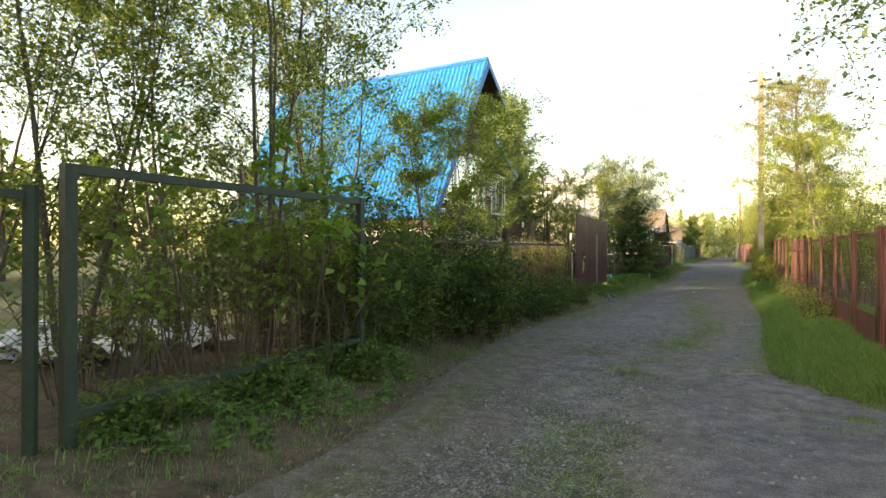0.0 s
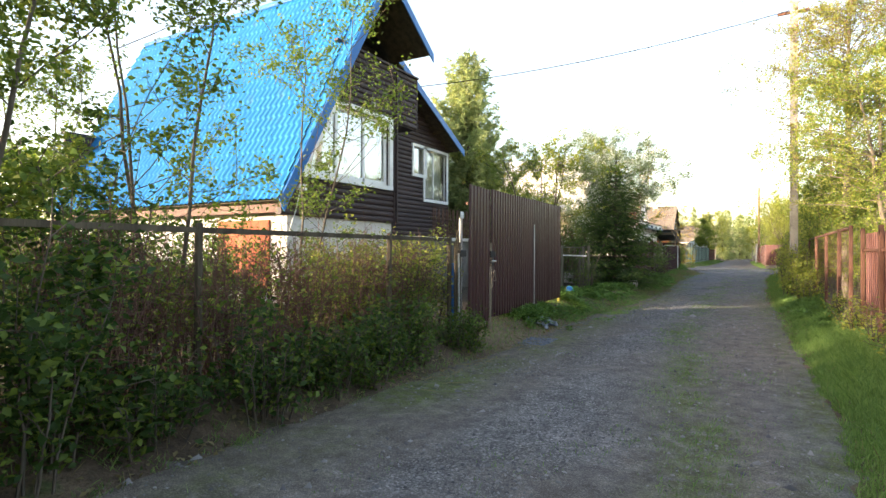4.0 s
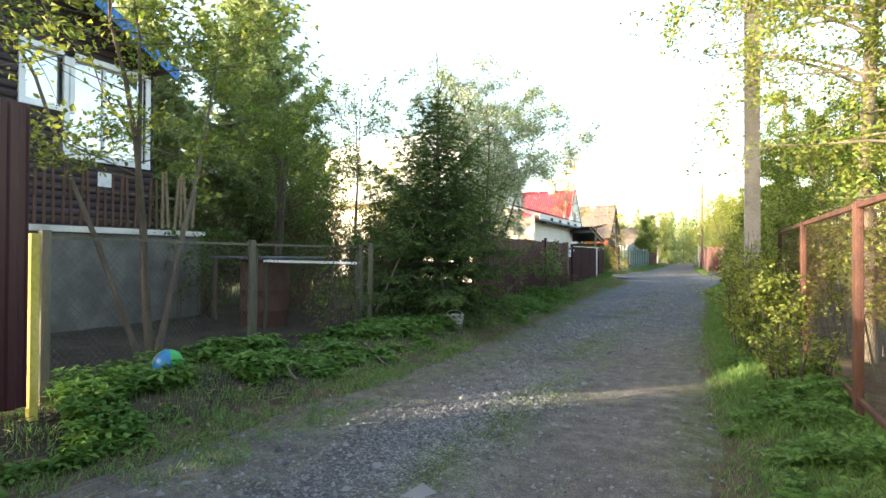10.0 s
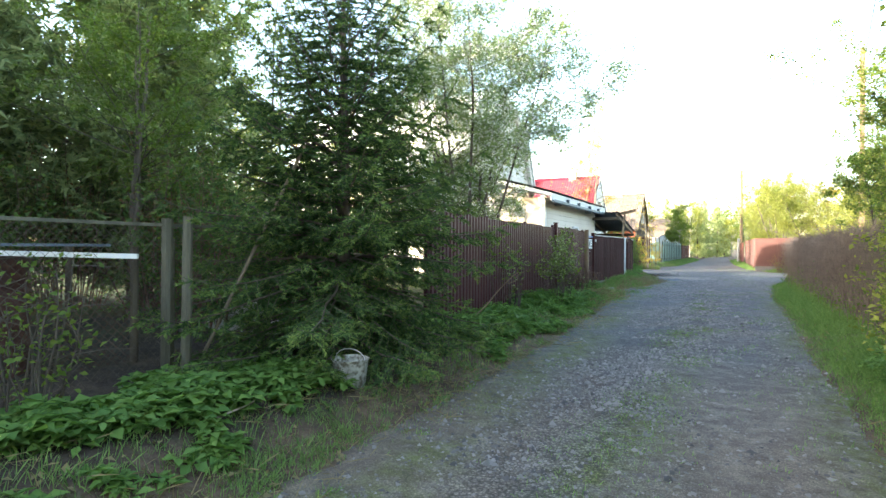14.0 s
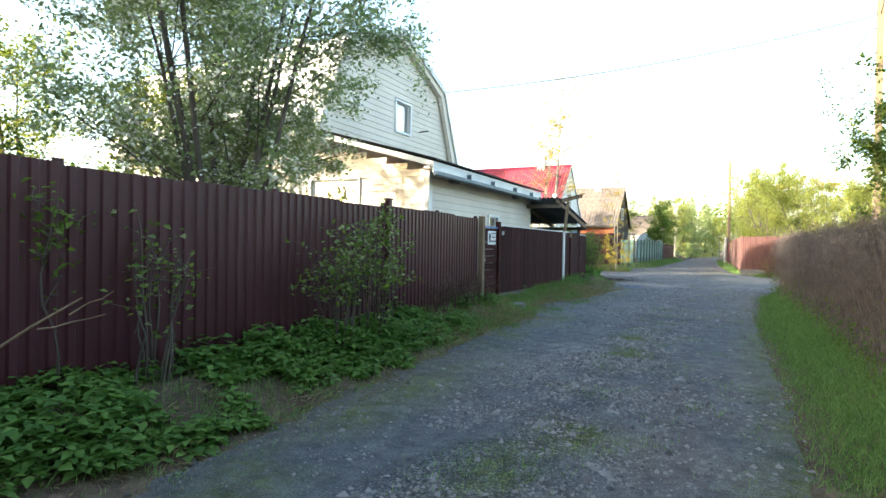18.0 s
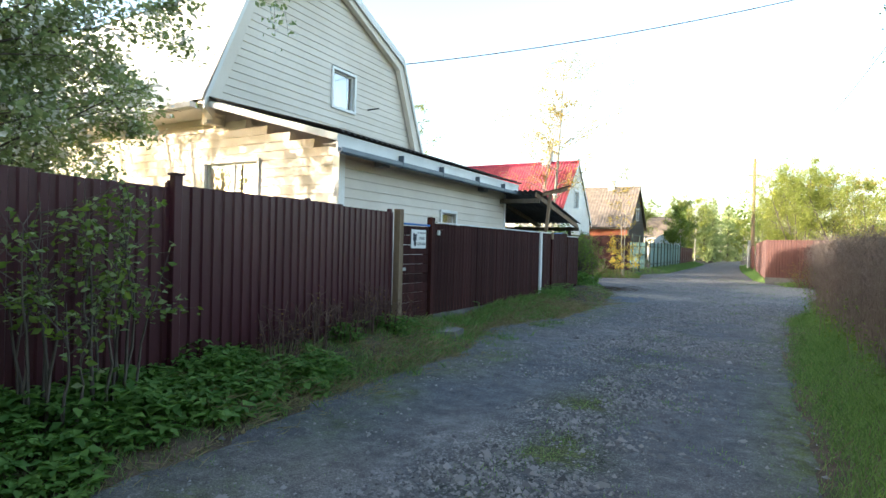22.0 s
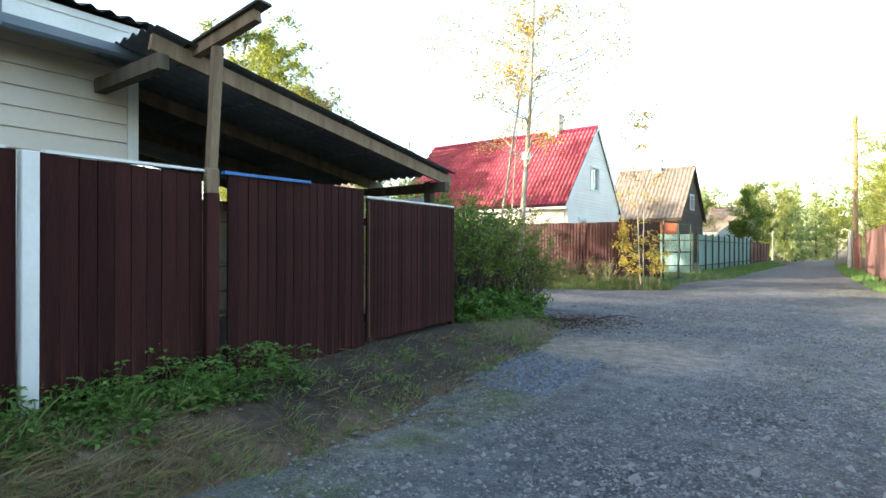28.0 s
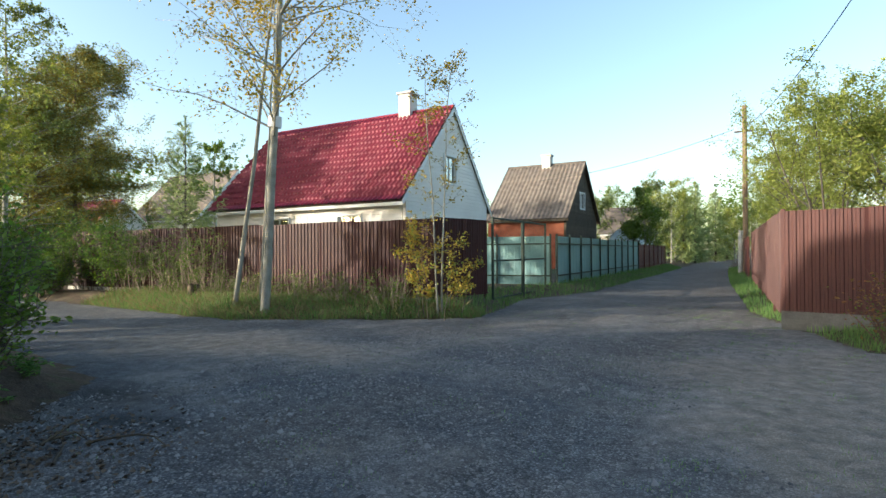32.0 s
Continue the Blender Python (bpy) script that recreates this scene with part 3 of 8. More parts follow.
BARE += 0.45 * np.clip((YY - 43.0) / 2.0, 0, 1) * np.clip((49.4 - YY) / 0.8, 0, 1) * np.clip((XX + 4.6) / 0.3, 0, 1) * (XX < -1)
ground.data.attributes.new("bare", "FLOAT", "POINT").data.foreach_set("value", np.clip(BARE * (1 + 0.5 * fbm(XX, YY, 3.1)), 0, 1).ravel().astype(np.float32))
tagged(ground, "earth verge with moss and sparse grass beside the lane", "ground", kind="structure")


def compact(v, f):
    used = np.unique(f)
    remap = np.zeros(len(v), np.int32)
    remap[used] = np.arange(len(used))
    return v[used], remap[f]


VD = off_road(XX, YY)
VD = VD + np.minimum(VD / 0.12, 1) * (0.10 * fbm(XX, YY, 2.7) + 0.07 * fbm(XX, YY, 7.0) + 0.035 * fbm(XX, YY, 15.0))
bed = verts - np.stack([0 * XX.ravel(), 0 * XX.ravel(), np.maximum(0.0, VD - 0.05).ravel() * 0.35], 1)
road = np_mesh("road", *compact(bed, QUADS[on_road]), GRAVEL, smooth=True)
rc = np.zeros(len(road.data.vertices) * 3, np.float32)
road.data.vertices.foreach_get("co", rc)
rx, ry = rc[0::3], rc[1::3]
rm = (left_edge(ry) + right_edge(ry)) / 2
patch = fbm(rx, ry, 1.15) + 0.5 * fbm(rx, ry, 4.1)
wide = np.interp(ry, [0, 6, 9, 14, 50], [0.5, 0.5, 0.3, 0.3, 0.26])
moss = np.exp(-((rx - strip_x(ry) + 0.2 * fbm(rx, ry, 0.8)) / wide) ** 2) * np.clip(patch * 1.4 + np.interp(ry, [0, 10, 32, 36], [1.2, 0.95, 0.9, 0.2]), 0, 1) * (ry < 43)
for px, py, pr in ((-1.39, 40.5, 0.32), (-1.15, 39.1, 0.28), (-1.3, 45.8, 0.35), (-1.0, 35.6, 0.3), (-1.9, 48.2, 0.22), (-3.0, 14.0, 0.6), (-1.4, 9.6, 0.4), (-0.4, 10.9, 0.4)):
    moss += 1.2 * np.exp(-((rx - px) ** 2 + (ry - py) ** 2) / pr ** 2)
moss += np.exp(-((rx - left_edge(ry) - 0.4) / 0.34) ** 2) * np.clip(patch * 0.9 + 0.7, 0, 1) * (ry < 54)
moss += np.clip(1.1 - (right_edge(ry) - rx) / 0.4, 0, 1) * np.clip(patch * 0.8 + 0.7, 0, 1) * (ry < 54)
litter = sandy(rx, ry)
broad = np.interp(ry, [0, 10, 16, 33, 50], [1.1, 1.0, 0.62, 0.6, 0.75])
stony = 1.25 * np.exp(-((rx - stone_x(ry)) / broad) ** 2) * np.clip(0.8 + 0.5 * patch, 0, 1.2) + 0.22 * fbm(rx, ry, 0.7) + 0.1 * fbm(rx, ry, 3.3)
stony = np.clip(np.where(ry > 50, np.maximum(stony, 0.75 + 0.4 * fbm(rx, ry, 0.5)) - 0.8 * litter, stony), 0, 1)
worn = 0.75 * np.clip((ry - 62) / 8, 0, 1) + np.clip(1 - stony, 0, 1) * np.clip((37 - ry) / 5, 0, 1) + (np.exp(-((rx - right_edge(ry) + 0.75) / 0.36) ** 2) + 0.8 * np.exp(-((rx - left_edge(ry) - 0.95) / 0.3) ** 2)) * np.clip(0.85 + 0.4 * fbm(rx, ry, 0.6), 0, 1) * (ry < 54)
worn = np.clip(worn, 0, 1)
fresh = np.clip((ry - 29) / 5, 0, 1) * np.clip((68 - ry) / 8, 0, 1) * np.clip(0.8 + 0.5 * fbm(rx, ry, 0.8) - sandy(rx, ry), 0, 1)
soil = np.clip(1.15 - (rx - left_edge(ry) + 0.2 * patch) / 0.75, 0, 1) * np.clip((46 - ry) / 6, 0.15, 1) * np.clip((56 - ry) / 3, 0, 1)
soil += 0.8 * np.exp(-((rx + 3.6) / 1.3) ** 2 - ((ry - 58.0) / 1.6) ** 2) + 0.5 * np.exp(-((rx + 1.5) / 1.2) ** 2 - ((ry - 62.5) / 1.2) ** 2)
soil += 0.55 * np.clip(fbm(rx, ry, 0.55) + 0.35 * fbm(rx, ry, 2.2), 0, 1) * np.clip((34 - ry) / 6, 0, 1)
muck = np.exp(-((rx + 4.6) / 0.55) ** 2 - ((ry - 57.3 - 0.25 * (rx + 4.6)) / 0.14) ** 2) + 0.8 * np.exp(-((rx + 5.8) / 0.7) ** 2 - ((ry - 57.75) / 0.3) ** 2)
fresh = np.maximum(fresh, 0.8 * np.clip((rx - strip_x(ry) - 0.5) / 0.4, 0, 1) * np.clip((17 - ry) / 5, 0, 1) * np.clip(0.8 + 0.5 * fbm(rx, ry, 0.8), 0, 1))
worn = worn * (1 - 0.8 * fresh * (ry < 17))
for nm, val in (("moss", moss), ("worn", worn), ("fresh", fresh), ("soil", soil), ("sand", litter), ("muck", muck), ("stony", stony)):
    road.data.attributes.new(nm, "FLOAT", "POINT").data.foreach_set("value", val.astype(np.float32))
tagged(road, "grey gravel lane with mossy strips and worn wheel tracks", "road", kind="structure")


# ---- fences ----
def rib_mesh(name, width, high, pitch, depth, material):
    """Profiled sheet metal: trapezoid ribs run upright; modelled from the origin along y, ribs towards +x."""
    bm = bmesh.new()
    prof, y = [], 0.0
    while y < width - 1e-4:
        for fy, fx in ((0, 0), (0.30, 0), (0.40, 1), (0.82, 1), (0.92, 0)):
            if y + fy * pitch <= width:
                prof.append((y + fy * pitch, fx * depth))
        y += pitch
    prof.append((width, 0))
    lo, hi = [bm.verts.new((x, yy, 0)) for yy, x in prof], [bm.verts.new((x, yy, high)) for yy, x in prof]
    for i in range(len(prof) - 1):
        bm.faces.new((lo[i], lo[i + 1], hi[i + 1], hi[i]))
    back = bmesh.ops.duplicate(bm, geom=bm.faces[:])["geom"]
    for g in back:
        if isinstance(g, bmesh.types.BMVert):
            g.co.x -= 0.003
    bmesh.ops.reverse_faces(bm, faces=[g for g in back if isinstance(g, bmesh.types.BMFace)])
    me = bpy.data.meshes.new(name)
    bm.to_mesh(me)
    bm.free()
    me.materials.append(material)
    return me


def place(name, me, parent, at, yaw=0.0, rx=0.0, ry=0.0, label=""):
    """One more object on a shared mesh, under its thing."""
    ob = new(name, me)
    if parent:
        ob.parent = parent
        ob.matrix_basis = pose(*(Vector(at) - ORG[parent]), rx, ry, yaw)
    else:
        ob.matrix_basis = pose(*at, rx, ry, yaw)
    return tagged(ob, label)


def unit_box(name, x, y, z, material, bevel=0.005):
    """A bevelled bar standing on the origin."""
    me = bpy.data.meshes.new(name)
    bm = box(bmesh.new(), -x / 2, x / 2, -y / 2, y / 2, 0, z, bevel)
    bm.to_mesh(me)
    bm.free()
    me.materials.append(material)
    return me


def metal_fence(name, label, a, b, high, base, material, sheet=1.05, pitch=0.13, depth=0.02, posts=2.3, post_mat=None, cap=False, post_over=0.04):
    """A run of profiled sheets from a to b (x, y), with posts and two rails behind."""
    a, b = Vector((*a, 0)), Vector((*b, 0))
    run = (b - a).length
    yaw = math.degrees(math.atan2(-(b - a).x, (b - a).y))
    d = (b - a) / run
    nrm = Vector((d.y, -d.x, 0))
    fen = thing(name, label, "fence", (*((a + b) / 2).xy, base))
    n = max(1, round(run / sheet))
    w = run / n
    me = rib_mesh("sheet", w + 0.02, high, pitch, depth, material)
    for i in range(n):
        p = a + d * (w * i)
        place("sheet", me, fen, (p.x + nrm.x * 0.0015 * (i % 2), p.y, base + 0.012 * math.sin(i * 2.1)), yaw)
    k = max(1, round(run / posts))
    pm = unit_box("post", 0.06, 0.06, high + base + 0.2 + post_over - 0.02, post_mat or material)
    for i in range(k + 1):
        p = a + d * (run * i / k) - nrm * 0.045
        place("post", pm, fen, (p.x, p.y, -0.18), yaw)
    rm = unit_box("rail", 0.03, run, 0.05, post_mat or material)
    for z in (0.3, high - 0.3):
        p = (a + b) / 2 - nrm * 0.02
        place("rail", rm, fen, (p.x - nrm.x * 0.012, p.y - nrm.y * 0.012, base + z), yaw)
    if cap:
        cm = unit_box("cap_strip", 0.035, run, 0.03, material)
        p = (a + b) / 2
        place("cap_strip", cm, fen, (p.x + 0.01, p.y, base + high - 0.012), yaw)
    return fen


def plank_fence(name, label, a, b, high, base, material, wide=0.11, parent=None, slope=0.0, category="fence", rails=True):
    """Upright boards edge to edge, each its own, from a to b."""
    a, b = Vector((*a, 0)), Vector((*b, 0))
    run = (b - a).length
    yaw = math.degrees(math.atan2(-(b - a).x, (b - a).y))
    d = (b - a) / run
    nrm = Vector((d.y, -d.x, 0))
    fen = parent or thing(name, label, category, (*((a + b) / 2).xy, base))
    n = round(run / wide)
    w = run / n
    kinds = [unit_box("plank", 0.022, w - 0.003, high + dz, material, 0.003) for dz in (0, 0.003, -0.004, 0.002)]
    rng = random.Random(7)
    for i in range(n):
        p = a + d * (w * (i + 0.5)) + nrm * rng.choice((0, 0, 0.003, 0.006))
        place("plank", rng.choice(kinds), fen, (p.x, p.y, base + slope * i / n + rng.uniform(-0.004, 0.004)), yaw, rng.uniform(-0.1, 0.1))
    if rails:
        for z in (0.3, high - 0.3):
            p = (a + b) / 2 - nrm * 0.038
            place("rail", unit_box("rail", 0.045, run, 0.08, material), fen, (p.x, p.y, base + z + slope / 2), yaw)
    return fen


def mesh_net(name, a, b, z0, z1, cell, thick, material, parent, label="chain-link netting"):
    """Chain-link netting as real crossing wires between two uprights a and b (x, y)."""
    a, b = np.array(a, float), np.array(b, float)
    run, high = np.linalg.norm(b - a), z1 - z0
    d = (b - a) / run
    V, Fc = [], []
    nr = np.array([d[1], -d[0]])

    def strip(s0, h0, s1, h1, off):
        u = np.array([s1 - s0, h1 - h0])
        q = np.array([-u[1], u[0]]) / (np.linalg.norm(u) + 1e-9) * thick / 2
        for s, h in ((s0 + q[0], h0 + q[1]), (s0 - q[0], h0 - q[1]), (s1 - q[0], h1 - q[1]), (s1 + q[0], h1 + q[1])):
            p = a + d * s + nr * off
            V.append((p[0], p[1], z0 + h))
        k = len(V)
        Fc.append((k - 4, k - 3, k - 2, k - 1))
    for sg, off in ((1, 0.0), (-1, 0.003)):
        c = -high if sg > 0 else 0.0
        while c < (run if sg > 0 else run + high):
            if sg > 0:
                s0, s1 = max(c, 0), min(c + high, run)
                h0, h1 = s0 - c, s1 - c
            else:
                s0, s1 = max(c - high, 0), min(c, run)
                h0, h1 = c - s0, c - s1
            if s1 - s0 > 0.02:
                strip(s0, h0, s1, h1, off)
            c += cell
    return np_mesh(name, V, Fc, material, parent, label)


# maroon profiled fence in front of the cream house, with its posts
metal_fence("corrugated_fence", "maroon profiled sheet metal fence with square posts", (-4.32, 31.5), (-4.58, 38.3), 1.72, 0.24, FENCE_METAL, 1.13, 0.125, post_mat=FENCE_METAL)
metal_fence("corrugated_fence", "maroon profiled sheet metal fence ending at a wooden post", (-4.58, 38.32), (-4.74, 41.98), 1.72, 0.26, FENCE_METAL, 1.2, 0.125, post_mat=FENCE_METAL)
tall = thing("fence_post", "maroon square steel fence post with a flat cap", "post", (-4.6, 38.3, 0.1))
boxpart("shaft", (-4.57, -4.49, 38.26, 38.34, 0.05, 2.06), FENCE_METAL, tall)
boxpart("cap", (-4.585, -4.475, 38.245, 38.355, 2.06, 2.08), FENCE_METAL, tall)
tall = thing("fence_post", "bare wooden gate post beside the wicket door", "post", (-4.68, 42.08, 0.1))
boxpart("shaft", (-4.73, -4.62, 42.02, 42.13, 0.05, 2.02), TAN_WOOD, tall)

# wicket door with its sign
wicket = thing("garden_door", "maroon plank wicket door with a white warning sign", "door", (-4.7, 42.6, 0.26))
pm = [unit_box("plank", 0.03, 0.80, 0.146, PLANK, 0.006)]
for i in range(10):
    place("plank", pm[0], wicket, (-4.72 + 0.004 * (i % 2), 42.6, 0.27 + i * 0.152), 0, 0.3 * math.sin(i * 3))
boxpart("head_strip", (-4.735, -4.685, 42.18, 43.02, 1.795, 1.825), BLUE_TRIM, wicket, "blue metal head strip")
for y in (42.2, 42.98):
    boxpart("stile", (-4.775, -4.737, y - 0.035, y + 0.035, 0.26, 1.79), PLANK, wicket)
boxpart("latch", (-4.70, -4.675, 42.22, 42.30, 1.08, 1.13), STEEL, wicket, "small steel latch")
post2 = thing("fence_post", "maroon wooden post behind the wicket door", "post", (-4.72, 43.08, 0.1))
boxpart("shaft", (-4.76, -4.66, 43.03, 43.13, 0.05, 1.95), PLANK, post2)


def text_part(name, body, size, at, rot, material, parent):
    cu = bpy.data.curves.new(name, "FONT")
    cu.body, cu.size, cu.align_x, cu.align_y = body, size, "CENTER", "CENTER"
    cu.extrude = 0.0012
    ob = bpy.data.objects.new(name, cu)
    me = bpy.data.meshes.new_from_object(ob)
    bpy.data.objects.remove(ob)
    me.transform(pose(*at, *rot))
    return part(name, me, material, parent, "dark lettering")


INK = surface("dark_ink", (0.02, 0.025, 0.03), (0.035, 0.04, 0.05), 5, 40, 0.7, 0.02)
sign = boxpart("sign", (-4.703, -4.692, 42.46, 42.90, 1.43, 1.73), WHITEWOOD, wicket, "white warning sign with dark lettering and a dog picture")
text_part("lettering", "ОСТОРОЖНО!", 0.034, (-4.690, 42.755, 1.675), (90, 0, 90), INK, sign)
text_part("lettering", "ЗЛАЯ", 0.062, (-4.690, 42.755, 1.59), (90, 0, 90), INK, sign)
text_part("lettering", "СОБАКА", 0.058, (-4.690, 42.755, 1.50), (90, 0, 90), INK, sign)
bm = bmesh.new()
for cy, cz, r in ((42.555, 1.585, 0.055), (42.53, 1.645, 0.028), (42.59, 1.64, 0.028), (42.565, 1.505, 0.04)):
    bmesh.ops.create_circle(bm, cap_ends=True, segments=12, radius=r, matrix=pose(-4.6905, cy, cz, 0, 90, 0))
part("picture", bm, INK, sign, "dark dog head silhouette")
cabinet = thing("doorbell", "small white plastic doorbell box under a little roof", "doorbell", (-4.66, 43.25, 1.7))
boxpart("case", (-4.675, -4.64, 43.22, 43.28, 1.66, 1.74), PLASTIC, cabinet)
boxpart("hood", (-4.68, -4.61, 43.20, 43.33, 1.745, 1.755), RUSTY, cabinet)

# plank fence on its concrete footing, white post, double gate
pf = plank_fence("plank_fence", "maroon stained board fence on a low concrete footing", (-4.74, 43.14), (-4.62, 48.11), 1.55, 0.31, PLANK)
foot = thing("fence_footing", "low grey concrete footing under the board fence", "footing", (-4.75, 45.6, 0.1))
part("strip", beam(bmesh.new(), (-4.79, 43.2, 0.15), (-4.67, 48.1, 0.2), 0.12, 0.36), DAMP_CONCRETE, foot)
part("cap_strip", beam(bmesh.new(), (-4.74, 43.3, 1.88), (-4.63, 48.06, 1.87), 0.05, 0.02), WHITEWOOD, pf, "white painted capping strip")
wp = thing("fence_post", "tall square white painted post in the board fence", "post", (-4.6, 48.21, 0.1))
boxpart("shaft", (-4.64, -4.56, 48.12, 48.21, 0.1, 1.86), WHITEWOOD, wp)
sf = plank_fence("plank_fence", "short maroon board fence beside the double gate", (-4.62, 48.22), (-4.73, 49.31), 1.52, 0.34, PLANK)
part("cap_strip", beam(bmesh.new(), (-4.62, 48.24, 1.87), (-4.73, 49.32, 1.89), 0.05, 0.02), WHITEWOOD, sf, "white painted capping strip")
gp = thing("gate_post", "old brown wooden gate post with a bare top", "post", (-4.74, 49.38, 0.1))
boxpart("shaft", (-4.735, -4.675, 49.32, 49.43, 0.05, 1.72), PLANK, gp)
boxpart("bare_top", (-4.733, -4.677, 49.322, 49.428, 1.72, 1.91), TAN_WOOD, gp, "unpainted top of the post")
for z in (0.75, 0.95, 1.15, 1.5):
    part("hinge", rod(bmesh.new(), (-4.74, 49.40, z), (-4.74, 49.53, z + 0.01), 0.012), RUSTY, gp, "rusty hinge bar across the gap")


def gate_leaf(label, a, b, z0, z1, drop, wide=0.098):
    leaf = thing("gate_leaf", label, "gate", (*a, z0), "double yard gate")
    plank_fence("", "", a, b, z1 - z0, z0, PLANK, wide, leaf, drop, rails=False)
    va, vb = Vector((*a, 0)), Vector((*b, 0))
    for z in (z0 + 0.25, z1 - 0.25):
        part("crossbar", beam(bmesh.new(), (va.x - 0.035, va.y, z), (vb.x - 0.035, vb.y, z + drop), 0.04, 0.08), PLANK, leaf)
    return leaf


gate_leaf("maroon board gate leaf, weathered and hanging low", (-4.71, 49.51), (-4.87, 51.20), 0.22, 1.88, 0.05)
gl1 = bpy.data.objects["gate_leaf"]
part("cap_strip", beam(bmesh.new(), (-4.70, 49.47, 1.89), (-4.78, 50.4, 1.91), 0.05, 0.025), BLUE_TRIM, gl1, "blue metal capping strip")
leaf = gate_leaf("maroon board gate leaf with a white capped top", (-4.87, 51.24), (-5.08, 53.15), 0.30, 1.83, 0.02, 0.066)
part("cap_strip", beam(bmesh.new(), (-4.88, 51.25, 1.85), (-5.09, 53.15, 1.87), 0.05, 0.02), WHITEWOOD, leaf, "white capping strip")
part("bolt_bar", rod(bmesh.new(), (-4.845, 51.26, 0.35), (-4.845, 51.26, 1.8), 0.012), RUSTY, leaf, "rusty drop bolt")
gp = thing("gate_post", "maroon stained post at the far end of the double gate", "post", (-5.14, 53.2, 0.1))
boxpart("shaft", (-5.2, -5.12, 53.17, 53.24, 0.05, 1.80), PLANK, gp)

# tall brown gate and wicket of the blue-roofed house
def sheet_gate(label, a, b, z0, z1, lean=0.0):
    g = thing("sheet_metal_gate", label, "gate", (*a, z0), "brown gates")
    va, vb = Vector((*a, 0)), Vector((*b, 0))
    run = (vb - va).length
    yaw = math.degrees(math.atan2(-(vb - va).x, (vb - va).y))
    n = max(1, round(run / 1.1))
    me = rib_mesh("sheet", run / n + 0.01, z1 - z0, 0.125, 0.02, GATE_METAL)
    for i in range(n):
        p = va + (vb - va) * (i / n)
        place("sheet", me, g, (p.x, p.y, z0 + 0.004 * i), yaw, lean)
    for z in (0.25, z1 - z0 - 0.3):
        part("crossbar", beam(bmesh.new(), (va.x - 0.035, va.y + 0.03, z0 + z), (vb.x - 0.035, vb.y, z0 + z), 0.04, 0.04), RUSTY, g)
    return g


sheet_gate("tall brown profiled metal wicket, standing slightly askew", (-3.62, 16.58), (-3.66, 17.42), 0.34, 2.53, -1.2)
g = sheet_gate("wide brown profiled metal gate, closed", (-3.78, 17.72), (-3.87, 19.98), 0.34, 2.57, -0.6)
sheet_gate("brown profiled metal gate panel, closed", (-3.87, 20.0), (-3.98, 22.08), 0.36, 2.58)
part("edge_strip", rod(bmesh.new(), (-3.835, 19.98, 0.35), (-3.835, 19.99, 2.05), 0.014), STEEL, g, "pale bare metal edge")
for y, x, z in ((16.60, -3.76, 2.0), (17.62, -3.82, 2.05)):
    gp = thing("gate_post", "pale weathered steel pipe gate post", "post", (x, y, 0.1))
    part("pipe", rod(bmesh.new(), (x, y, 0.05), (x, y + 0.01, z), 0.03), STEEL, gp)
gp = thing("gate_post", "old dark split wooden post beside the brown wicket", "post", (-3.72, 16.44, 0.1))
bm = bmesh.new()
rod(bm, (-3.72, 16.44, 0.05), (-3.73, 16.45, 1.62), 0.062, 7, 0.055)
rod(bm, (-3.73, 16.45, 1.55), (-3.70, 16.40, 1.80), 0.03, 6, 0.024)
part("shaft", bm, OLDWOOD, gp)
part("cleat", box(bmesh.new(), -3.69, -3.63, 16.37, 16.56, 1.40, 1.50, 0.006), DARK_EDGE, gp, "dark nailed wooden cleat")
part("batten", rod(bmesh.new(), (-3.66, 16.37, 0.1), (-3.66, 16.36, 1.45), 0.016), STEEL, gp, "thin grey pipe tied to the post")
bs = thing("plastic_strip", "bright blue plastic strip behind the old post", "strip", (-3.86, 16.5, 0.2))
boxpart("strip", (-3.87, -3.84, 16.45, 16.56, 0.25, 1.3), BLUE_TRIM, bs)
gp = thing("gate_post", "weathered brown wooden post between wicket and gate", "post", (-3.72, 17.53, 0.1))
part("shaft", rod(bmesh.new(), (-3.72, 17.53, 0.05), (-3.71, 17.55, 1.62), 0.05, 7, 0.045), WOOD, gp)
boxpart("latch_block", (-3.70, -3.63, 17.44, 17.62, 1.38, 1.49), DARK_EDGE, gp, "dark wooden latch block")
boxpart("latch_block", (-3.69, -3.64, 17.49, 17.58, 1.24, 1.37), DARK_EDGE, gp, "dark wooden latch block")
boxpart("latch", (-3.625, -3.605, 17.44, 17.62, 1.30, 1.33), STEEL, gp, "grey steel latch")
chain = thing("rope_loop", "loops of thin pale rope hanging on the gate", "rope", (-3.66, 17.5, 1.2))
for dy, top, low in ((-0.06, 1.22, 0.86), (0.09, 1.16, 0.98)):
    ang = np.linspace(-0.3, 2 * np.pi - 0.3, 15)
    p = np.stack([-3.635 + 0.01 * np.sin(3 * ang), 17.5 + dy + 0.055 * np.sin(ang) * (1 - 0.3 * np.cos(ang)), (top + low) / 2 + (top - low) / 2 * np.cos(ang)], 1)
    V, Q = tube_arrays([(p, np.full(15, 0.006))])
    np_mesh("loop", V, Q, TWIG, chain)
yp = thing("fence_post", "thin yellow painted post at the end of the gate", "post", (-4.03, 22.16, 0.1))
boxpart("shaft", (-4.06, -4.0, 22.13, 22.19, 0.05, 1.64), YELLOW, yp)

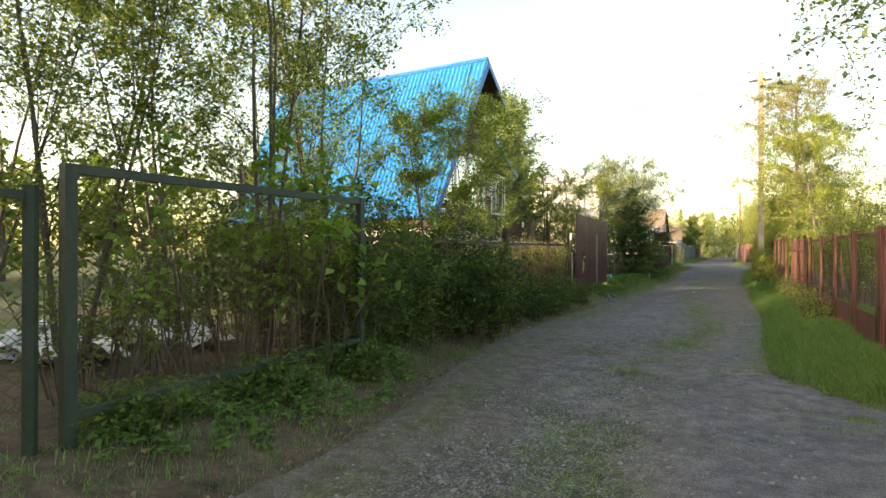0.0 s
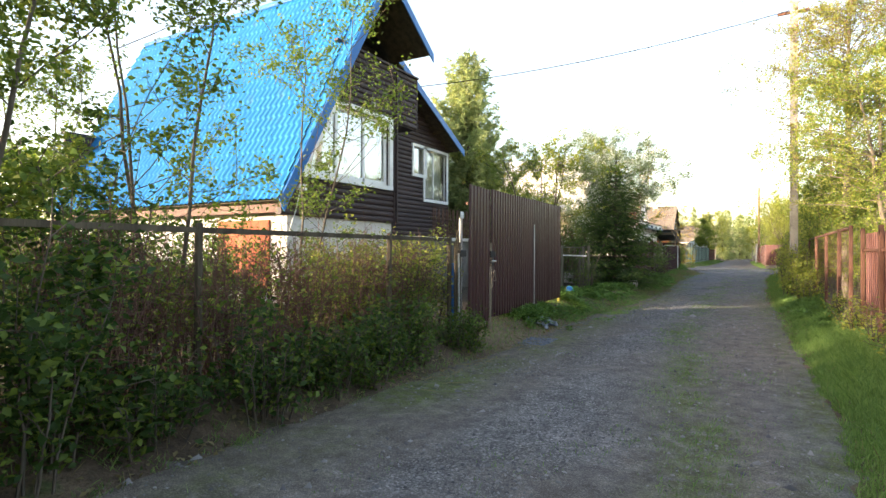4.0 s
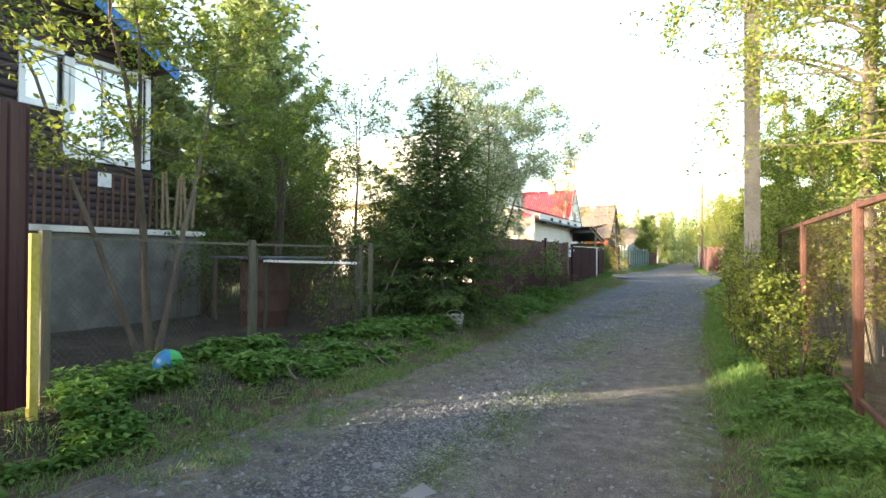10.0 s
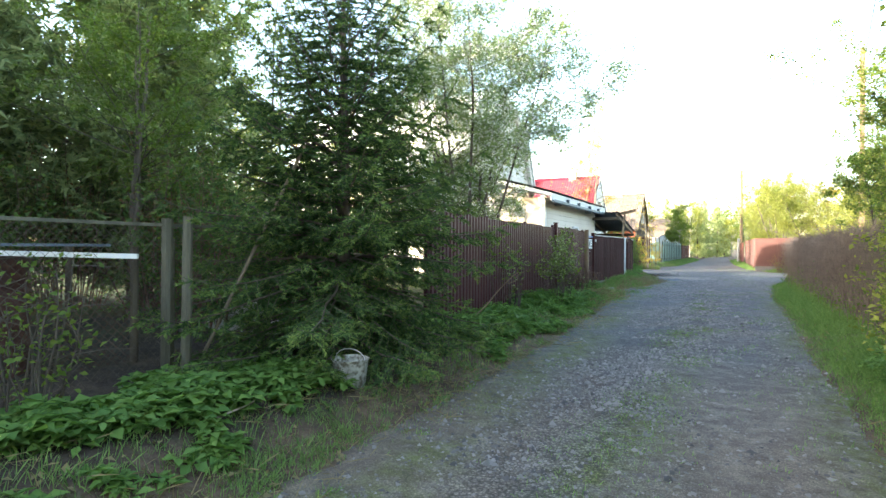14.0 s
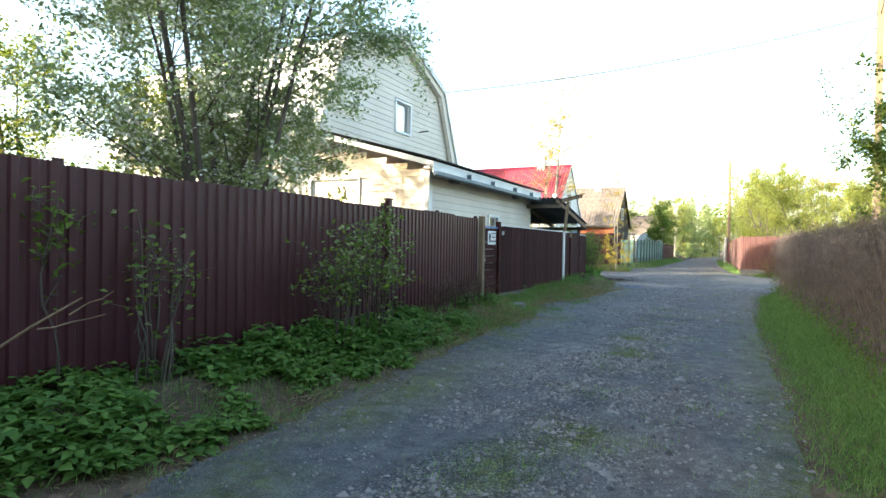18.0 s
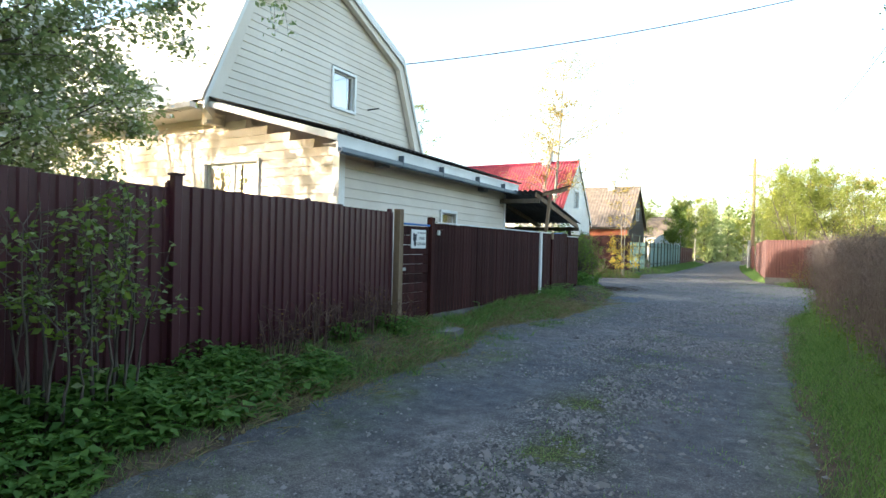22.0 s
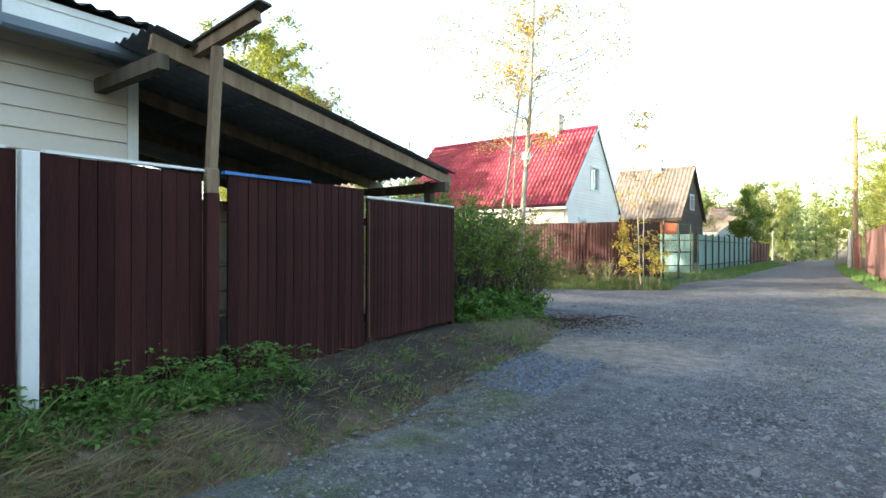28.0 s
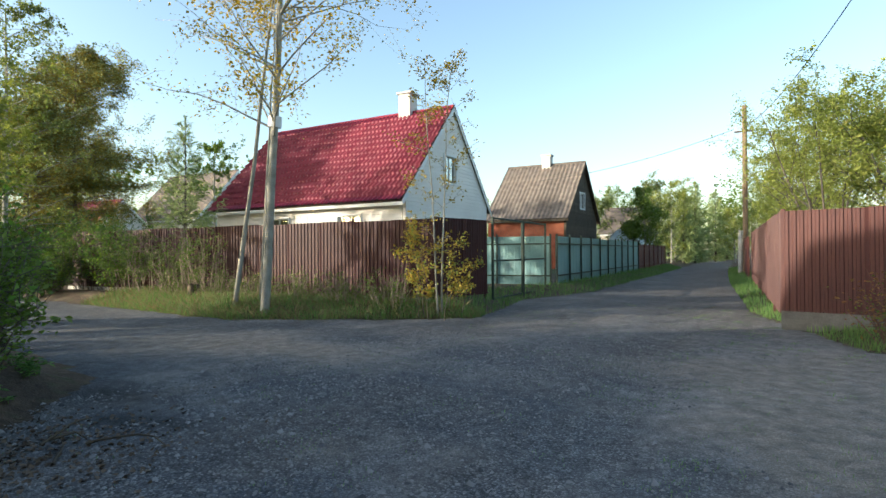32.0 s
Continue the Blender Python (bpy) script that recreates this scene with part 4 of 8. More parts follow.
# netting fence with a pipe rail before the blue-roofed house
def net_fence(label, posts, top, base, rail_mat, net=True, cell=0.09, post_r=0.035, net_mat=None, rail=0.05):
    f = thing("netting_fence", label, "fence", (*posts[0], base))
    for x, y in posts:
        part("post", rod(bmesh.new(), (x, y, 0), (x + 0.01, y, top + 0.06), post_r), rail_mat, f)
    for (xa, ya), (xb, yb) in zip(posts, posts[1:]):
        part("rail", beam(bmesh.new(), (xa, ya, top), (xb, yb, top), rail, rail), rail_mat, f)
        if net:
            mesh_net("netting", (xa, ya), (xb, yb), base + 0.05, top, cell, 0.0035, net_mat or RUSTY, f)
    return f


net_fence("rusty netting fence with dark pipe rail, overgrown", [(-3.75, 6.9), (-3.85, 9.4), (-3.9, 12.1), (-3.9, 14.9), (-3.85, 16.4)], 1.66, 0.25, OLDWOOD)
part_fence = net_fence("sagging netting fence on old wooden posts", [(-4.35, 22.4), (-5.0, 25.3), (-5.1, 28.0), (-4.6, 31.3)], 1.62, 0.2, GREYWOOD, True, 0.075, 0.05, BARK, 0.028)
for x, y, z in ((-5.28, 28.15, 1.5), (-4.96, 28.1, 1.7), (-5.16, 25.5, 1.55)):
    gp = thing("fence_post", "bare grey wooden post beside the netting fence", "post", (x, y, 0.1))
    part("shaft", rod(bmesh.new(), (x, y, 0.05), (x + 0.02, y, z), 0.05, 8, 0.043), GREYWOOD, gp)
lp = thing("leaning_pole", "thin pale pole leaning in the spruce branches", "pole", (-4.9, 28.6, 1.2))
part("shaft", rod(bmesh.new(), (-5.05, 28.25, 0.2), (-4.35, 29.0, 2.45), 0.018, 7), WOOD, lp)

# green pipe gate by the start of the lane
gg = thing("pipe_gate", "old dark green steel pipe gate frame with netting", "gate", (-3.2, 4.7, 0.3))
for a, b, w in (((-3.2, 3.2, 0.25), (-3.2, 3.2, 2.06), 0.075), ((-3.25, 6.28, 0.25), (-3.25, 6.28, 2.1), 0.075), ((-3.2, 3.2, 2.03), (-3.25, 6.28, 2.06), 0.06), ((-3.2, 3.2, 0.45), (-3.25, 6.28, 0.5), 0.05)):
    part("pipe", beam(bmesh.new(), a, b, w, w), GREEN_PAINT, gg)
mesh_net("netting", (-3.2, 3.24), (-3.25, 6.24), 0.5, 2.0, 0.1, 0.004, RUSTY, gg)
net_fence("dark green netting fence with wooden posts", [(-3.35, 1.0), (-3.32, 2.4), (-3.30, 3.03)], 1.85, 0.4, GREEN_PAINT, True, 0.1, 0.045)

# right side: rust-brown sheet fence, then framed netting panels
metal_fence("sheet_fence", "rust-brown sheet metal fence panels with steel posts", (1.93, 18.0), (1.85, 20.9), 1.55, 0.25, RIGHT_METAL, 1.45, 0.16, 0.025, posts=1.45, post_mat=RUSTY, post_over=0.1)
old = thing("framed_netting_fence", "rusty netting fence with wide brown sheet uprights", "fence", (2.1, 13, 0.2))
wm = rib_mesh("upright_sheet", 0.32, 1.62, 0.16, 0.02, RIGHT_METAL)
for i in range(7):
    y = 7.0 + i * 1.8
    x = 2.22 - 0.025 * (y - 8)
    place("upright_sheet", wm, old, (x - 0.02, y - 0.16, 0.2), 180)
    part("post", beam(bmesh.new(), (x + 0.04, y + 0.3, 0.0), (x + 0.04, y + 0.3, 1.84), 0.06, 0.06), RUSTY, old)
    if i < 6:
        part("rail", beam(bmesh.new(), (x, y + 0.1, 1.74), (x - 0.045, y + 1.7, 1.74), 0.04, 0.05), RUSTY, old)
        if i % 2:
            part("brace", beam(bmesh.new(), (x + 0.02, y + 0.9, 0.3), (x, y + 1.5, 1.65), 0.02, 0.025), RUSTY, old)
        part("kick_sheet", beam(bmesh.new(), (x - 0.025, y + 0.18, 0.40), (x - 0.07, y + 1.66, 0.40), 0.006, 0.42), RIGHT_METAL, old, "rusty sheet along the foot")
        mesh_net("netting", (x, y + 0.1), (x - 0.045, y + 1.7), 0.25, 1.72, 0.09, 0.005, RUSTY, old)
framed = thing("framed_netting_fence", "chain-link panels in brown steel frames", "fence", (1.65, 25, 0.2))
ys = [21.0, 22.66, 22.76, 25.36, 25.42, 28.3, 28.36, 31.0]
for ya, yb in zip(ys[0::2], ys[1::2]):
    for y in (ya, yb):
        boxpart("upright", (1.62, 1.68, y - 0.03, y + 0.03, 0.0, 1.96), RUSTY, framed)
    for z in (0.32, 1.92):
        boxpart("crossbar", (1.63, 1.67, ya + 0.03, yb - 0.03, z - 0.025, z + 0.025), RUSTY, framed)
    mesh_net("netting", (1.65, ya), (1.65, yb), 0.32, 1.9, 0.07, 0.005, RUSTY, framed)

# crossing: brown fence of the red-roofed house, green gate, teal fence, right-hand brown fence
metal_fence("corrugated_fence", "brown profiled fence before the red-roofed house", (-21.0, 65.0), (-6.6, 65.7), 1.95, 0.3, SHADY_METAL, 1.15, 0.115, posts=2.5, post_over=-0.05)
metal_fence("corrugated_fence", "brown profiled fence beside the metal gate", (-6.6, 65.75), (-6.3, 68.1), 2.0, 0.3, SHADY_METAL, 1.15, 0.115, posts=2.3, post_over=-0.05)
plinth = thing("fence_footing", "grey concrete footing under the brown fence", "footing", (-11, 65.4, 0.1))
part("strip", beam(bmesh.new(), (-6.6, 65.62, 0.2), (-21.0, 64.92, 0.2), 0.16, 0.3), CONCRETE, plinth)
metal_fence("teal_fence", "faded teal flat sheet fence along the lane", (-6.0, 89.5), (-6.1, 73.6), 1.75, 0.25, TEAL, 1.6, 0.4, 0.012, posts=1.6, post_mat=GREEN_PAINT, post_over=0.08)
metal_fence("teal_fence", "faded teal sheet fence seen through the metal gate", (-6.25, 73.5), (-10.2, 73.0), 1.75, 0.25, TEAL, 1.6, 0.4, 0.012, posts=1.6, post_mat=GREEN_PAINT, post_over=0.08)
metal_fence("sheet_fence", "rust-brown sheet fence far along the lane", (-6.3, 104), (-6.1, 90.2), 1.6, 0.25, RIGHT_METAL, 1.6, 0.3, 0.015, posts=2.5)
mg = thing("metal_gate", "dark green steel gate frame with fine netting", "gate", (-6.2, 70.6, 0.1))
for y0, y1 in ((68.3, 70.55), (70.65, 72.75)):
    for y in (y0, y1):
        boxpart("upright", (-6.23, -6.17, y - 0.03, y + 0.03, 0.05, 2.42), GREEN_PAINT, mg)
    for z in (0.15, 1.2, 2.38):
        boxpart("crossbar", (-6.22, -6.18, y0 + 0.03, y1 - 0.03, z - 0.025, z + 0.025), GREEN_PAINT, mg)
    mesh_net("netting", (-6.2, y0), (-6.2, y1), 0.15, 2.35, 0.12, 0.005, GREEN_PAINT, mg)
boxpart("lock_box", (-6.16, -6.10, 70.4, 70.55, 1.15, 1.3), GREEN_PAINT, mg)
metal_fence("corrugated_fence", "red-brown profiled fence on the corner of the side road", (0.5, 66.2), (6.5, 65.0), 1.82, 0.33, CORNER_METAL, 1.15, 0.115, posts=2.5)
metal_fence("corrugated_fence", "red-brown profiled fence along the lane", (0.05, 80.5), (0.48, 66.25), 1.86, 0.29, CORNER_METAL, 1.15, 0.115, posts=2.5)
plinth = thing("fence_footing", "damp concrete footing under the corner fence", "footing", (3.5, 65.6, 0.1))
part("strip", beam(bmesh.new(), (0.48, 66.23, 0.17), (6.5, 65.03, 0.17), 0.1, 0.34), DAMP_CONCRETE, plinth)
metal_fence("corrugated_fence", "red-brown sheet fence beyond the street pole", (-0.6, 104), (-0.1, 84), 1.9, 0.15, RIGHT_METAL, 1.15, 0.2, posts=2.5)
hp = thing("fence_post", "short orange-brown wooden post at the end of the hedge", "post", (1.6, 52.6, 0.05))
boxpart("shaft", (1.52, 1.68, 52.5, 52.66, 0.0, 1.75), surface("orange_brown_wood", (0.30, 0.13, 0.06), (0.38, 0.18, 0.09), 3, 30, 0.8, 0.2), hp)

# ---- houses ----
def cut(lo, hi, holes):
    """What is left of the stretch lo..hi outside the holes."""
    out = [(lo, hi)]
    for a, b in holes:
        out = [s for lo2, hi2 in out for s in ((lo2, min(hi2, a)), (max(lo2, b), hi2)) if s[1] - s[0] > 0.03]
    return out


def siding(parent, axis, plane, out, z0, z1, course, span, holes, material, log=False, depth=0.14):
    """Horizontal boards on a wall. axis: the way along the wall; span(z): its stretch at that height; holes: (a, b, z0, z1)."""
    n = max(1, round((z1 - z0) / course))
    c = (z1 - z0) / n
    for i in range(n):
        za, zb = z0 + i * c, z0 + (i + 1) * c
        lo, hi = span((za + zb) / 2)
        if hi - lo < 0.05:
            continue
        hs = [(a, b) for a, b, h0, h1 in holes if h0 < (za + zb) / 2 < h1]
        for s0, s1 in cut(lo, hi, hs):
            if log:
                prof = [(-depth, za), (0.0, za), (0.028, za + 0.2 * c), (0.038, za + 0.5 * c), (0.028, zb - 0.2 * c), (0.0, zb - 0.002), (-depth, zb - 0.002)]
            else:
                prof = [(-depth, za), (0.022, za), (0.022, za + 0.012), (0.004, zb - 0.002), (-depth, zb - 0.002)]
            bm = bmesh.new()
            if axis == "y":
                prism(bm, [(plane + out * u, z) for u, z in prof], "y", s0, s1)
            else:
                m = [(plane + out * u, z) for u, z in prof]
                prism(bm, m, "x", s0, s1)
            part("siding_board", bm, material, parent)


def casing(parent, axis, plane, out, a, b, z0, z1, w=0.1, bars=(), cross=(), material=None, curtain=True):
    """A window in its opening: four frame boards, bars, glass and what hangs behind."""
    material = material or WHITEWOOD
    win = part("window", box(bmesh.new(), *((plane + out * 0.0, plane + out * 0.065, a - w, b + w, z0 - w, z0) if axis == "y" else (a - w, b + w, plane, plane + out * 0.065, z0 - w, z0))), material, parent, "white framed window")

    def bx(name, u0, u1, s0, s1, h0, h1, mat):
        dims = (plane + out * u0, plane + out * u1, s0, s1, h0, h1) if axis == "y" else (s0, s1, plane + out * u0, plane + out * u1, h0, h1)
        d = list(dims)
        for k in (0, 2, 4):
            d[k], d[k + 1] = min(d[k], d[k + 1]), max(d[k], d[k + 1])
        return part(name, box(bmesh.new(), *d, bevel=0.004), mat, win)
    bx("frame_board", 0, 0.06, a - w, a, z0, z1, material)
    bx("frame_board", 0, 0.06, b, b + w, z0, z1, material)
    bx("head_board", 0, 0.065, a - w, b + w, z1, z1 + w, material)
    for s in (a, *bars, b):
        bx("sash_bar", -0.09, -0.03, s - 0.03, s + 0.03, z0, z1, material)
    for h in (z0, *cross, z1):
        bx("sash_bar", -0.085, -0.035, a, b, h - 0.03, h + 0.03, material)
    bx("pane", -0.066, -0.060, a, b, z0, z1, GLASS).visible_shadow = False
    # 2: one full pale panel behind the glass imitates reflected sky
    if curtain == 2:
        bx("curtain", -0.24, -0.22, a + 0.02, b - 0.02, z0 - 0.05, z1 + 0.05, CURTAIN_OR_SKY)
    elif curtain:
        bx("curtain", -0.30, -0.28, a + 0.02, a + (b - a) * 0.3, z0 - 0.1, z1 + 0.1, CURTAIN_OR_SKY)
        bx("curtain", -0.30, -0.28, b - (b - a) * 0.25, b - 0.02, z0 - 0.1, z1 + 0.1, CURTAIN_OR_SKY)
    bx("dark_room", -0.9, -0.85, a - 0.2, b + 0.2, z0 - 0.3, z1 + 0.1, DARKROOM)
    return win


def tiled_slope(parent, x0, x1, lo, hi, material, name="roof_sheet", row=0.35, wave=0.19, amp=0.028, sheet=1.15, thick=0.03, lift=0.036):
    """Metal tile on a slope whose ridge runs along x: lo and hi are (y, z) of eave and ridge. Sheets lie side by side."""
    lo, hi = Vector(lo), Vector(hi)
    L = (hi - lo).length
    d = (hi - lo) / L
    nv = Vector((-d.y, d.x)) if (-d.y * 0 + d.x) > 0 else Vector((d.y, -d.x))
    if nv.y < 0:
        nv = -nv
    n = max(1, round((x1 - x0) / sheet))
    w = (x1 - x0) / n
    rows = max(1, round(L / row))
    cols = max(4, round(w / wave) * 6)
    s = np.linspace(0, w, cols + 1)
    V = []
    for r in range(rows):
        for e, up in ((0.0, lift), (0.97, 0.0)):
            t = (r + e) * L / rows
            for q in s:
                h = up + amp * (0.5 + 0.5 * math.cos(2 * math.pi * q / (w / max(1, round(w / wave)))))
                V.append((q, lo.x + d.x * t + nv.x * h, lo.y + d.y * t + nv.y * h))
    for q in s:
        V.append((q, hi.x, hi.y))
    k = cols + 1
    levels = 2 * rows + 1
    Q = [(i * k + j, i * k + j + 1, (i + 1) * k + j + 1, (i + 1) * k + j) for i in range(levels - 1) for j in range(cols)]
    if d.x < 0:
        Q = [q[::-1] for q in Q]
    me = None
    for i in range(n):
        if me is None:
            ob = np_mesh(name, V, Q, material, parent)
            me = ob.data
        else:
            ob = new(name, me)
            ob.parent = parent
        ob.matrix_parent_inverse = Matrix()
        ob.matrix_basis = Matrix.Translation(Vector((x0 + i * w, 0, 0.002 * (i % 2))) - ORG[parent])
    bm = bmesh.new()
    o = nv * -0.02
    p = nv * -(0.02 + thick)
    prism(bm, [(lo.x + o.x, lo.y + o.y), (hi.x + o.x, hi.y + o.y), (hi.x + p.x, hi.y + p.y), (lo.x + p.x, lo.y + p.y)], "x", x0 + 0.02, x1 - 0.02)
    part("roof_deck", bm, OLDWOOD, parent, "dark boarded underside of the roof")


def flare_sheet(parent, x, wide, lo, hi, material, row=0.35, wave=0.19, amp=0.028):
    """The wedge of roofing by which a roof juts out further towards its ridge."""
    lo, hi = Vector(lo), Vector(hi)
    L = (hi - lo).length
    d = (hi - lo) / L
    nv = Vector((-d.y, d.x))
    rows, cols = round(L / row), 24
    V = []
    for r in range(rows):
        for e, lift in ((0.0, 0.036), (0.97, 0.0)):
            t = (r + e) / rows
            for j in range(cols + 1):
                q = wide * j / cols
                h = lift + amp * (0.5 + 0.5 * math.cos(2 * math.pi * q / wave))
                V.append((x + min(q, wide * t), lo.x + d.x * t * L + nv.x * h, lo.y + d.y * t * L + nv.y * h))
    k = cols + 1
    Q = [(i * k + j, i * k + j + 1, (i + 1) * k + j + 1, (i + 1) * k + j) for i in range(2 * rows - 1) for j in range(cols)]
    np_mesh("roof_sheet", V, Q, material, parent)
    bm = bmesh.new()
    o = nv * -0.03
    V6 = [bm.verts.new(p) for s in (1.0, 2.2) for p in ((x, lo.x + o.x * s, lo.y + o.y * s), (x + wide - 0.02, hi.x + o.x * s, hi.y + o.y * s), (x, hi.x + o.x * s, hi.y + o.y * s))]
    for q in ((0, 1, 2), (5, 4, 3), (0, 3, 4, 1), (1, 4, 5, 2), (2, 5, 3, 0)):
        bm.faces.new([V6[c] for c in q])
    part("roof_deck", bm, OLDWOOD, parent, "dark boarded underside of the roof")


def barge(parent, x, a, b, w, material, t=0.03, name="barge_board"):
    """A board along a sloping gable edge from a to b (y, z), hanging w down."""
    bm = bmesh.new()
    prism(bm, [(a[0], a[1] + 0.03), (b[0], b[1] + 0.03), (b[0], b[1] - w), (a[0], a[1] - w)], "x", x - t / 2, x + t / 2)
    return part(name, bm, material, parent)


# the blue-roofed house
h1 = thing("house", "dark brown log-sided house with a steep blue metal roof", "house", (-13.5, 22.5, 0.3))


def slope_left(z):
    return 17.75 + (z - 2.62) * (20.95 - 17.75) / (9.0 - 2.62)


def slope_right(z):
    return 20.95 + (9.05 - z) * (27.85 - 20.95) / (9.05 - 5.42)


siding(h1, "y", -9.0, 1, 2.3, 5.25, 0.155, lambda z: (slope_left(z) + 0.16, 22.08), [(18.45, 21.80, 3.3, 4.0), (18.95, 21.8, 4.0, 4.6), (19.4, 21.8, 4.6, 5.25)], LOG, True)
siding(h1, "y", -9.0, 1, 5.25, 6.80, 0.155, lambda z: (slope_left(z) + 0.16, 23.3), [], LOG, True)
siding(h1, "y", -10.4, 1, 0.5, 8.2, 0.155, lambda z: (max(21.2, slope_left(z) + 0.4), min(27.75, slope_right(z) - 0.25)), [(25.2, 26.0, 4.2, 5.2), (26.0, 27.55, 3.36, 5.2)], LOG, True)
boxpart("corner_board", (-10.4, -8.955, 22.07, 22.13, 2.3, 5.3), LOG, h1)
boxpart("balcony_floor", (-10.3, -9.02, 22.13, 23.3, 5.22, 5.28), LOG, h1)
boxpart("balcony_side", (-10.3, -8.96, 23.27, 23.33, 5.25, 6.82), LOG, h1)
boxpart("balcony_rail", (-9.05, -8.92, 19.6, 23.35, 6.80, 6.86), LOG, h1)
boxpart("downpipe", (-8.94, -8.88, 22.12, 22.18, 2.3, 6.7), LOG, h1, "dark brown downpipe")
boxpart("wall", (-9.2, -9.06, 18.05, 22.1, 0.2, 2.3), PLASTER, h1, "pale plastered lower wall", bevel=0)
boxpart("wall", (-19, -9.2, 18.05, 18.25, 0.2, 2.7), PLASTER, h1, "pale plastered lower wall", bevel=0)
boxpart("wall", (-19.0, -10.55, 27.6, 27.75, 0.2, 5.3), LOG, h1, bevel=0)
boxpart("wall", (-10.6, -9.1, 21.9, 22.07, 0.2, 5.2), LOG, h1, bevel=0)
boxpart("wall", (-19.1, -19.0, 18.05, 27.75, 0.2, 5.3), LOG, h1, bevel=0)
for x0, x1, mat in ((-11.4, -9.6, BRICK),):
    boxpart("infill", (x0, x1, 18.0, 18.05, 0.6, 2.2), mat, h1, "red brick infill", bevel=0)
boxpart("eave_board", (-19.2, -9.0, 17.82, 17.88, 2.35, 2.55), RUSTY, h1)
tiled_slope(h1, -19.4, -8.95, (17.75, 2.62), (20.95, 9.0), BLUE_ROOF, amp=0.045, lift=0.05)
flare_sheet(h1, -8.95, 0.65, (17.75, 2.62), (20.95, 9.0), BLUE_ROOF)
tiled_slope(h1, -19.4, -9.78, (27.85, 5.42), (20.95, 9.05), BLUE_ROOF)
tiled_slope(h1, -9.78, -8.3, (23.12, 7.42), (20.95, 8.98), BLUE_ROOF)
bm = bmesh.new()
V8 = [bm.verts.new(p) for dx in (0, 0.035) for p in ((-8.95 + dx, 17.70, 2.62), (-8.29 + dx, 20.95, 9.04), (-8.29 + dx, 20.95, 8.62), (-8.95 + dx, 17.84, 2.36))]
for q in ((3, 2, 1, 0), (4, 5, 6, 7), (0, 1, 5, 4), (1, 2, 6, 5), (2, 3, 7, 6), (3, 0, 4, 7)):
    bm.faces.new([V8[k] for k in q])
part("barge_board", bm, BLUE_TRIM, h1)
barge(h1, -8.28, (23.16, 7.40), (20.95, 9.0), 0.22, BLUE_TRIM)
barge(h1, -9.76, (27.9, 5.40), (21.6, 8.72), 0.22, BLUE_TRIM)
part("ridge_cap", rod(bmesh.new(), (-19.4, 20.95, 9.05), (-8.3, 20.95, 9.05), 0.09), BLUE_TRIM, h1)
# trapezoid window beside the slope, with white boards
w1 = part("window", prism(bmesh.new(), [(18.15, 3.22), (21.95, 3.22), (21.95, 3.34), (18.25, 3.34)], "x", -8.96, -8.88), WHITEWOOD, h1, "large white framed window cut along the roof slope")
part("frame_board", prism(bmesh.new(), [(21.80, 3.34), (21.95, 3.34), (21.95, 5.30), (21.80, 5.30)], "x", -8.96, -8.89), WHITEWOOD, w1)
part("head_board", prism(bmesh.new(), [(19.45, 5.18), (21.80, 5.18), (21.80, 5.30), (19.5, 5.30)], "x", -8.96, -8.89), WHITEWOOD, w1)
part("frame_board", prism(bmesh.new(), [(18.17, 3.34), (18.46, 3.34), (19.62, 5.18), (19.37, 5.22)], "x", -8.96, -8.885), WHITEWOOD, w1)
for y, z1 in ((19.65, 5.18), (20.75, 5.18)):
    boxpart("sash_bar", (-9.08, -9.01, y - 0.05, y + 0.05, 3.34, z1), WHITEWOOD, w1)
boxpart("sash_bar", (-9.08, -9.01, 21.66, 21.79, 3.35, 5.18), WHITEWOOD, w1)
boxpart("sash_bar", (-9.08, -9.01, 18.4, 21.7, 3.35, 3.45), WHITEWOOD, w1)
boxpart("sash_bar", (-9.08, -9.01, 19.5, 21.7, 5.08, 5.18), WHITEWOOD, w1)
part("pane", prism(bmesh.new(), [(18.42, 3.4), (21.7, 3.4), (21.7, 5.15), (19.5, 5.15)], "x", -9.052, -9.046), GLASS, w1).visible_shadow = False
# added pale panel, in place of the sky mirrored by this window
part("curtain", prism(bmesh.new(), [(18.5, 3.36), (21.7, 3.36), (21.7, 5.16), (19.6, 5.16)], "x", -9.32, -9.30), CURTAIN_OR_SKY, w1, "pale panel standing in for sky reflected in the glass")
part("dark_room", prism(bmesh.new(), [(18.6, 2.7), (21.9, 2.7), (21.9, 5.6), (19.9, 5.6)], "x", -10.3, -10.25), DARKROOM, w1)
casing(h1, "y", -10.4, 1, 26.0, 27.55, 3.4, 5.2, 0.11, (26.7,), curtain=2)
casing(h1, "y", -10.4, 1, 25.25, 25.98, 4.25, 5.2, 0.11, curtain=2)
lamp = thing("floodlight", "small floodlight on the log wall", "lamp", (-8.9, 21.0, 5.5))
boxpart("bracket", (-8.95, -8.86, 20.98, 21.02, 5.62, 5.68), GREYPLASTIC, lamp)
boxpart("head", (-8.92, -8.84, 20.93, 21.07, 5.42, 5.56), GREYPLASTIC, lamp)
lamp = thing("floodlight", "white floodlight with a hanging cable on the lower wall", "lamp", (-8.9, 18.3, 3.0))
boxpart("head", (-8.95, -8.82, 18.2, 18.45, 2.88, 3.02), PLASTIC, lamp)
V, Q = tube_arrays([(np.array([(-8.9, 18.3, 2.9), (-8.9, 18.2, 2.5), (-8.95, 18.05, 2.0), (-8.95, 18.0, 1.8)]), np.full(4, 0.014))])
np_mesh("cable", V, Q, PLASTIC, lamp)

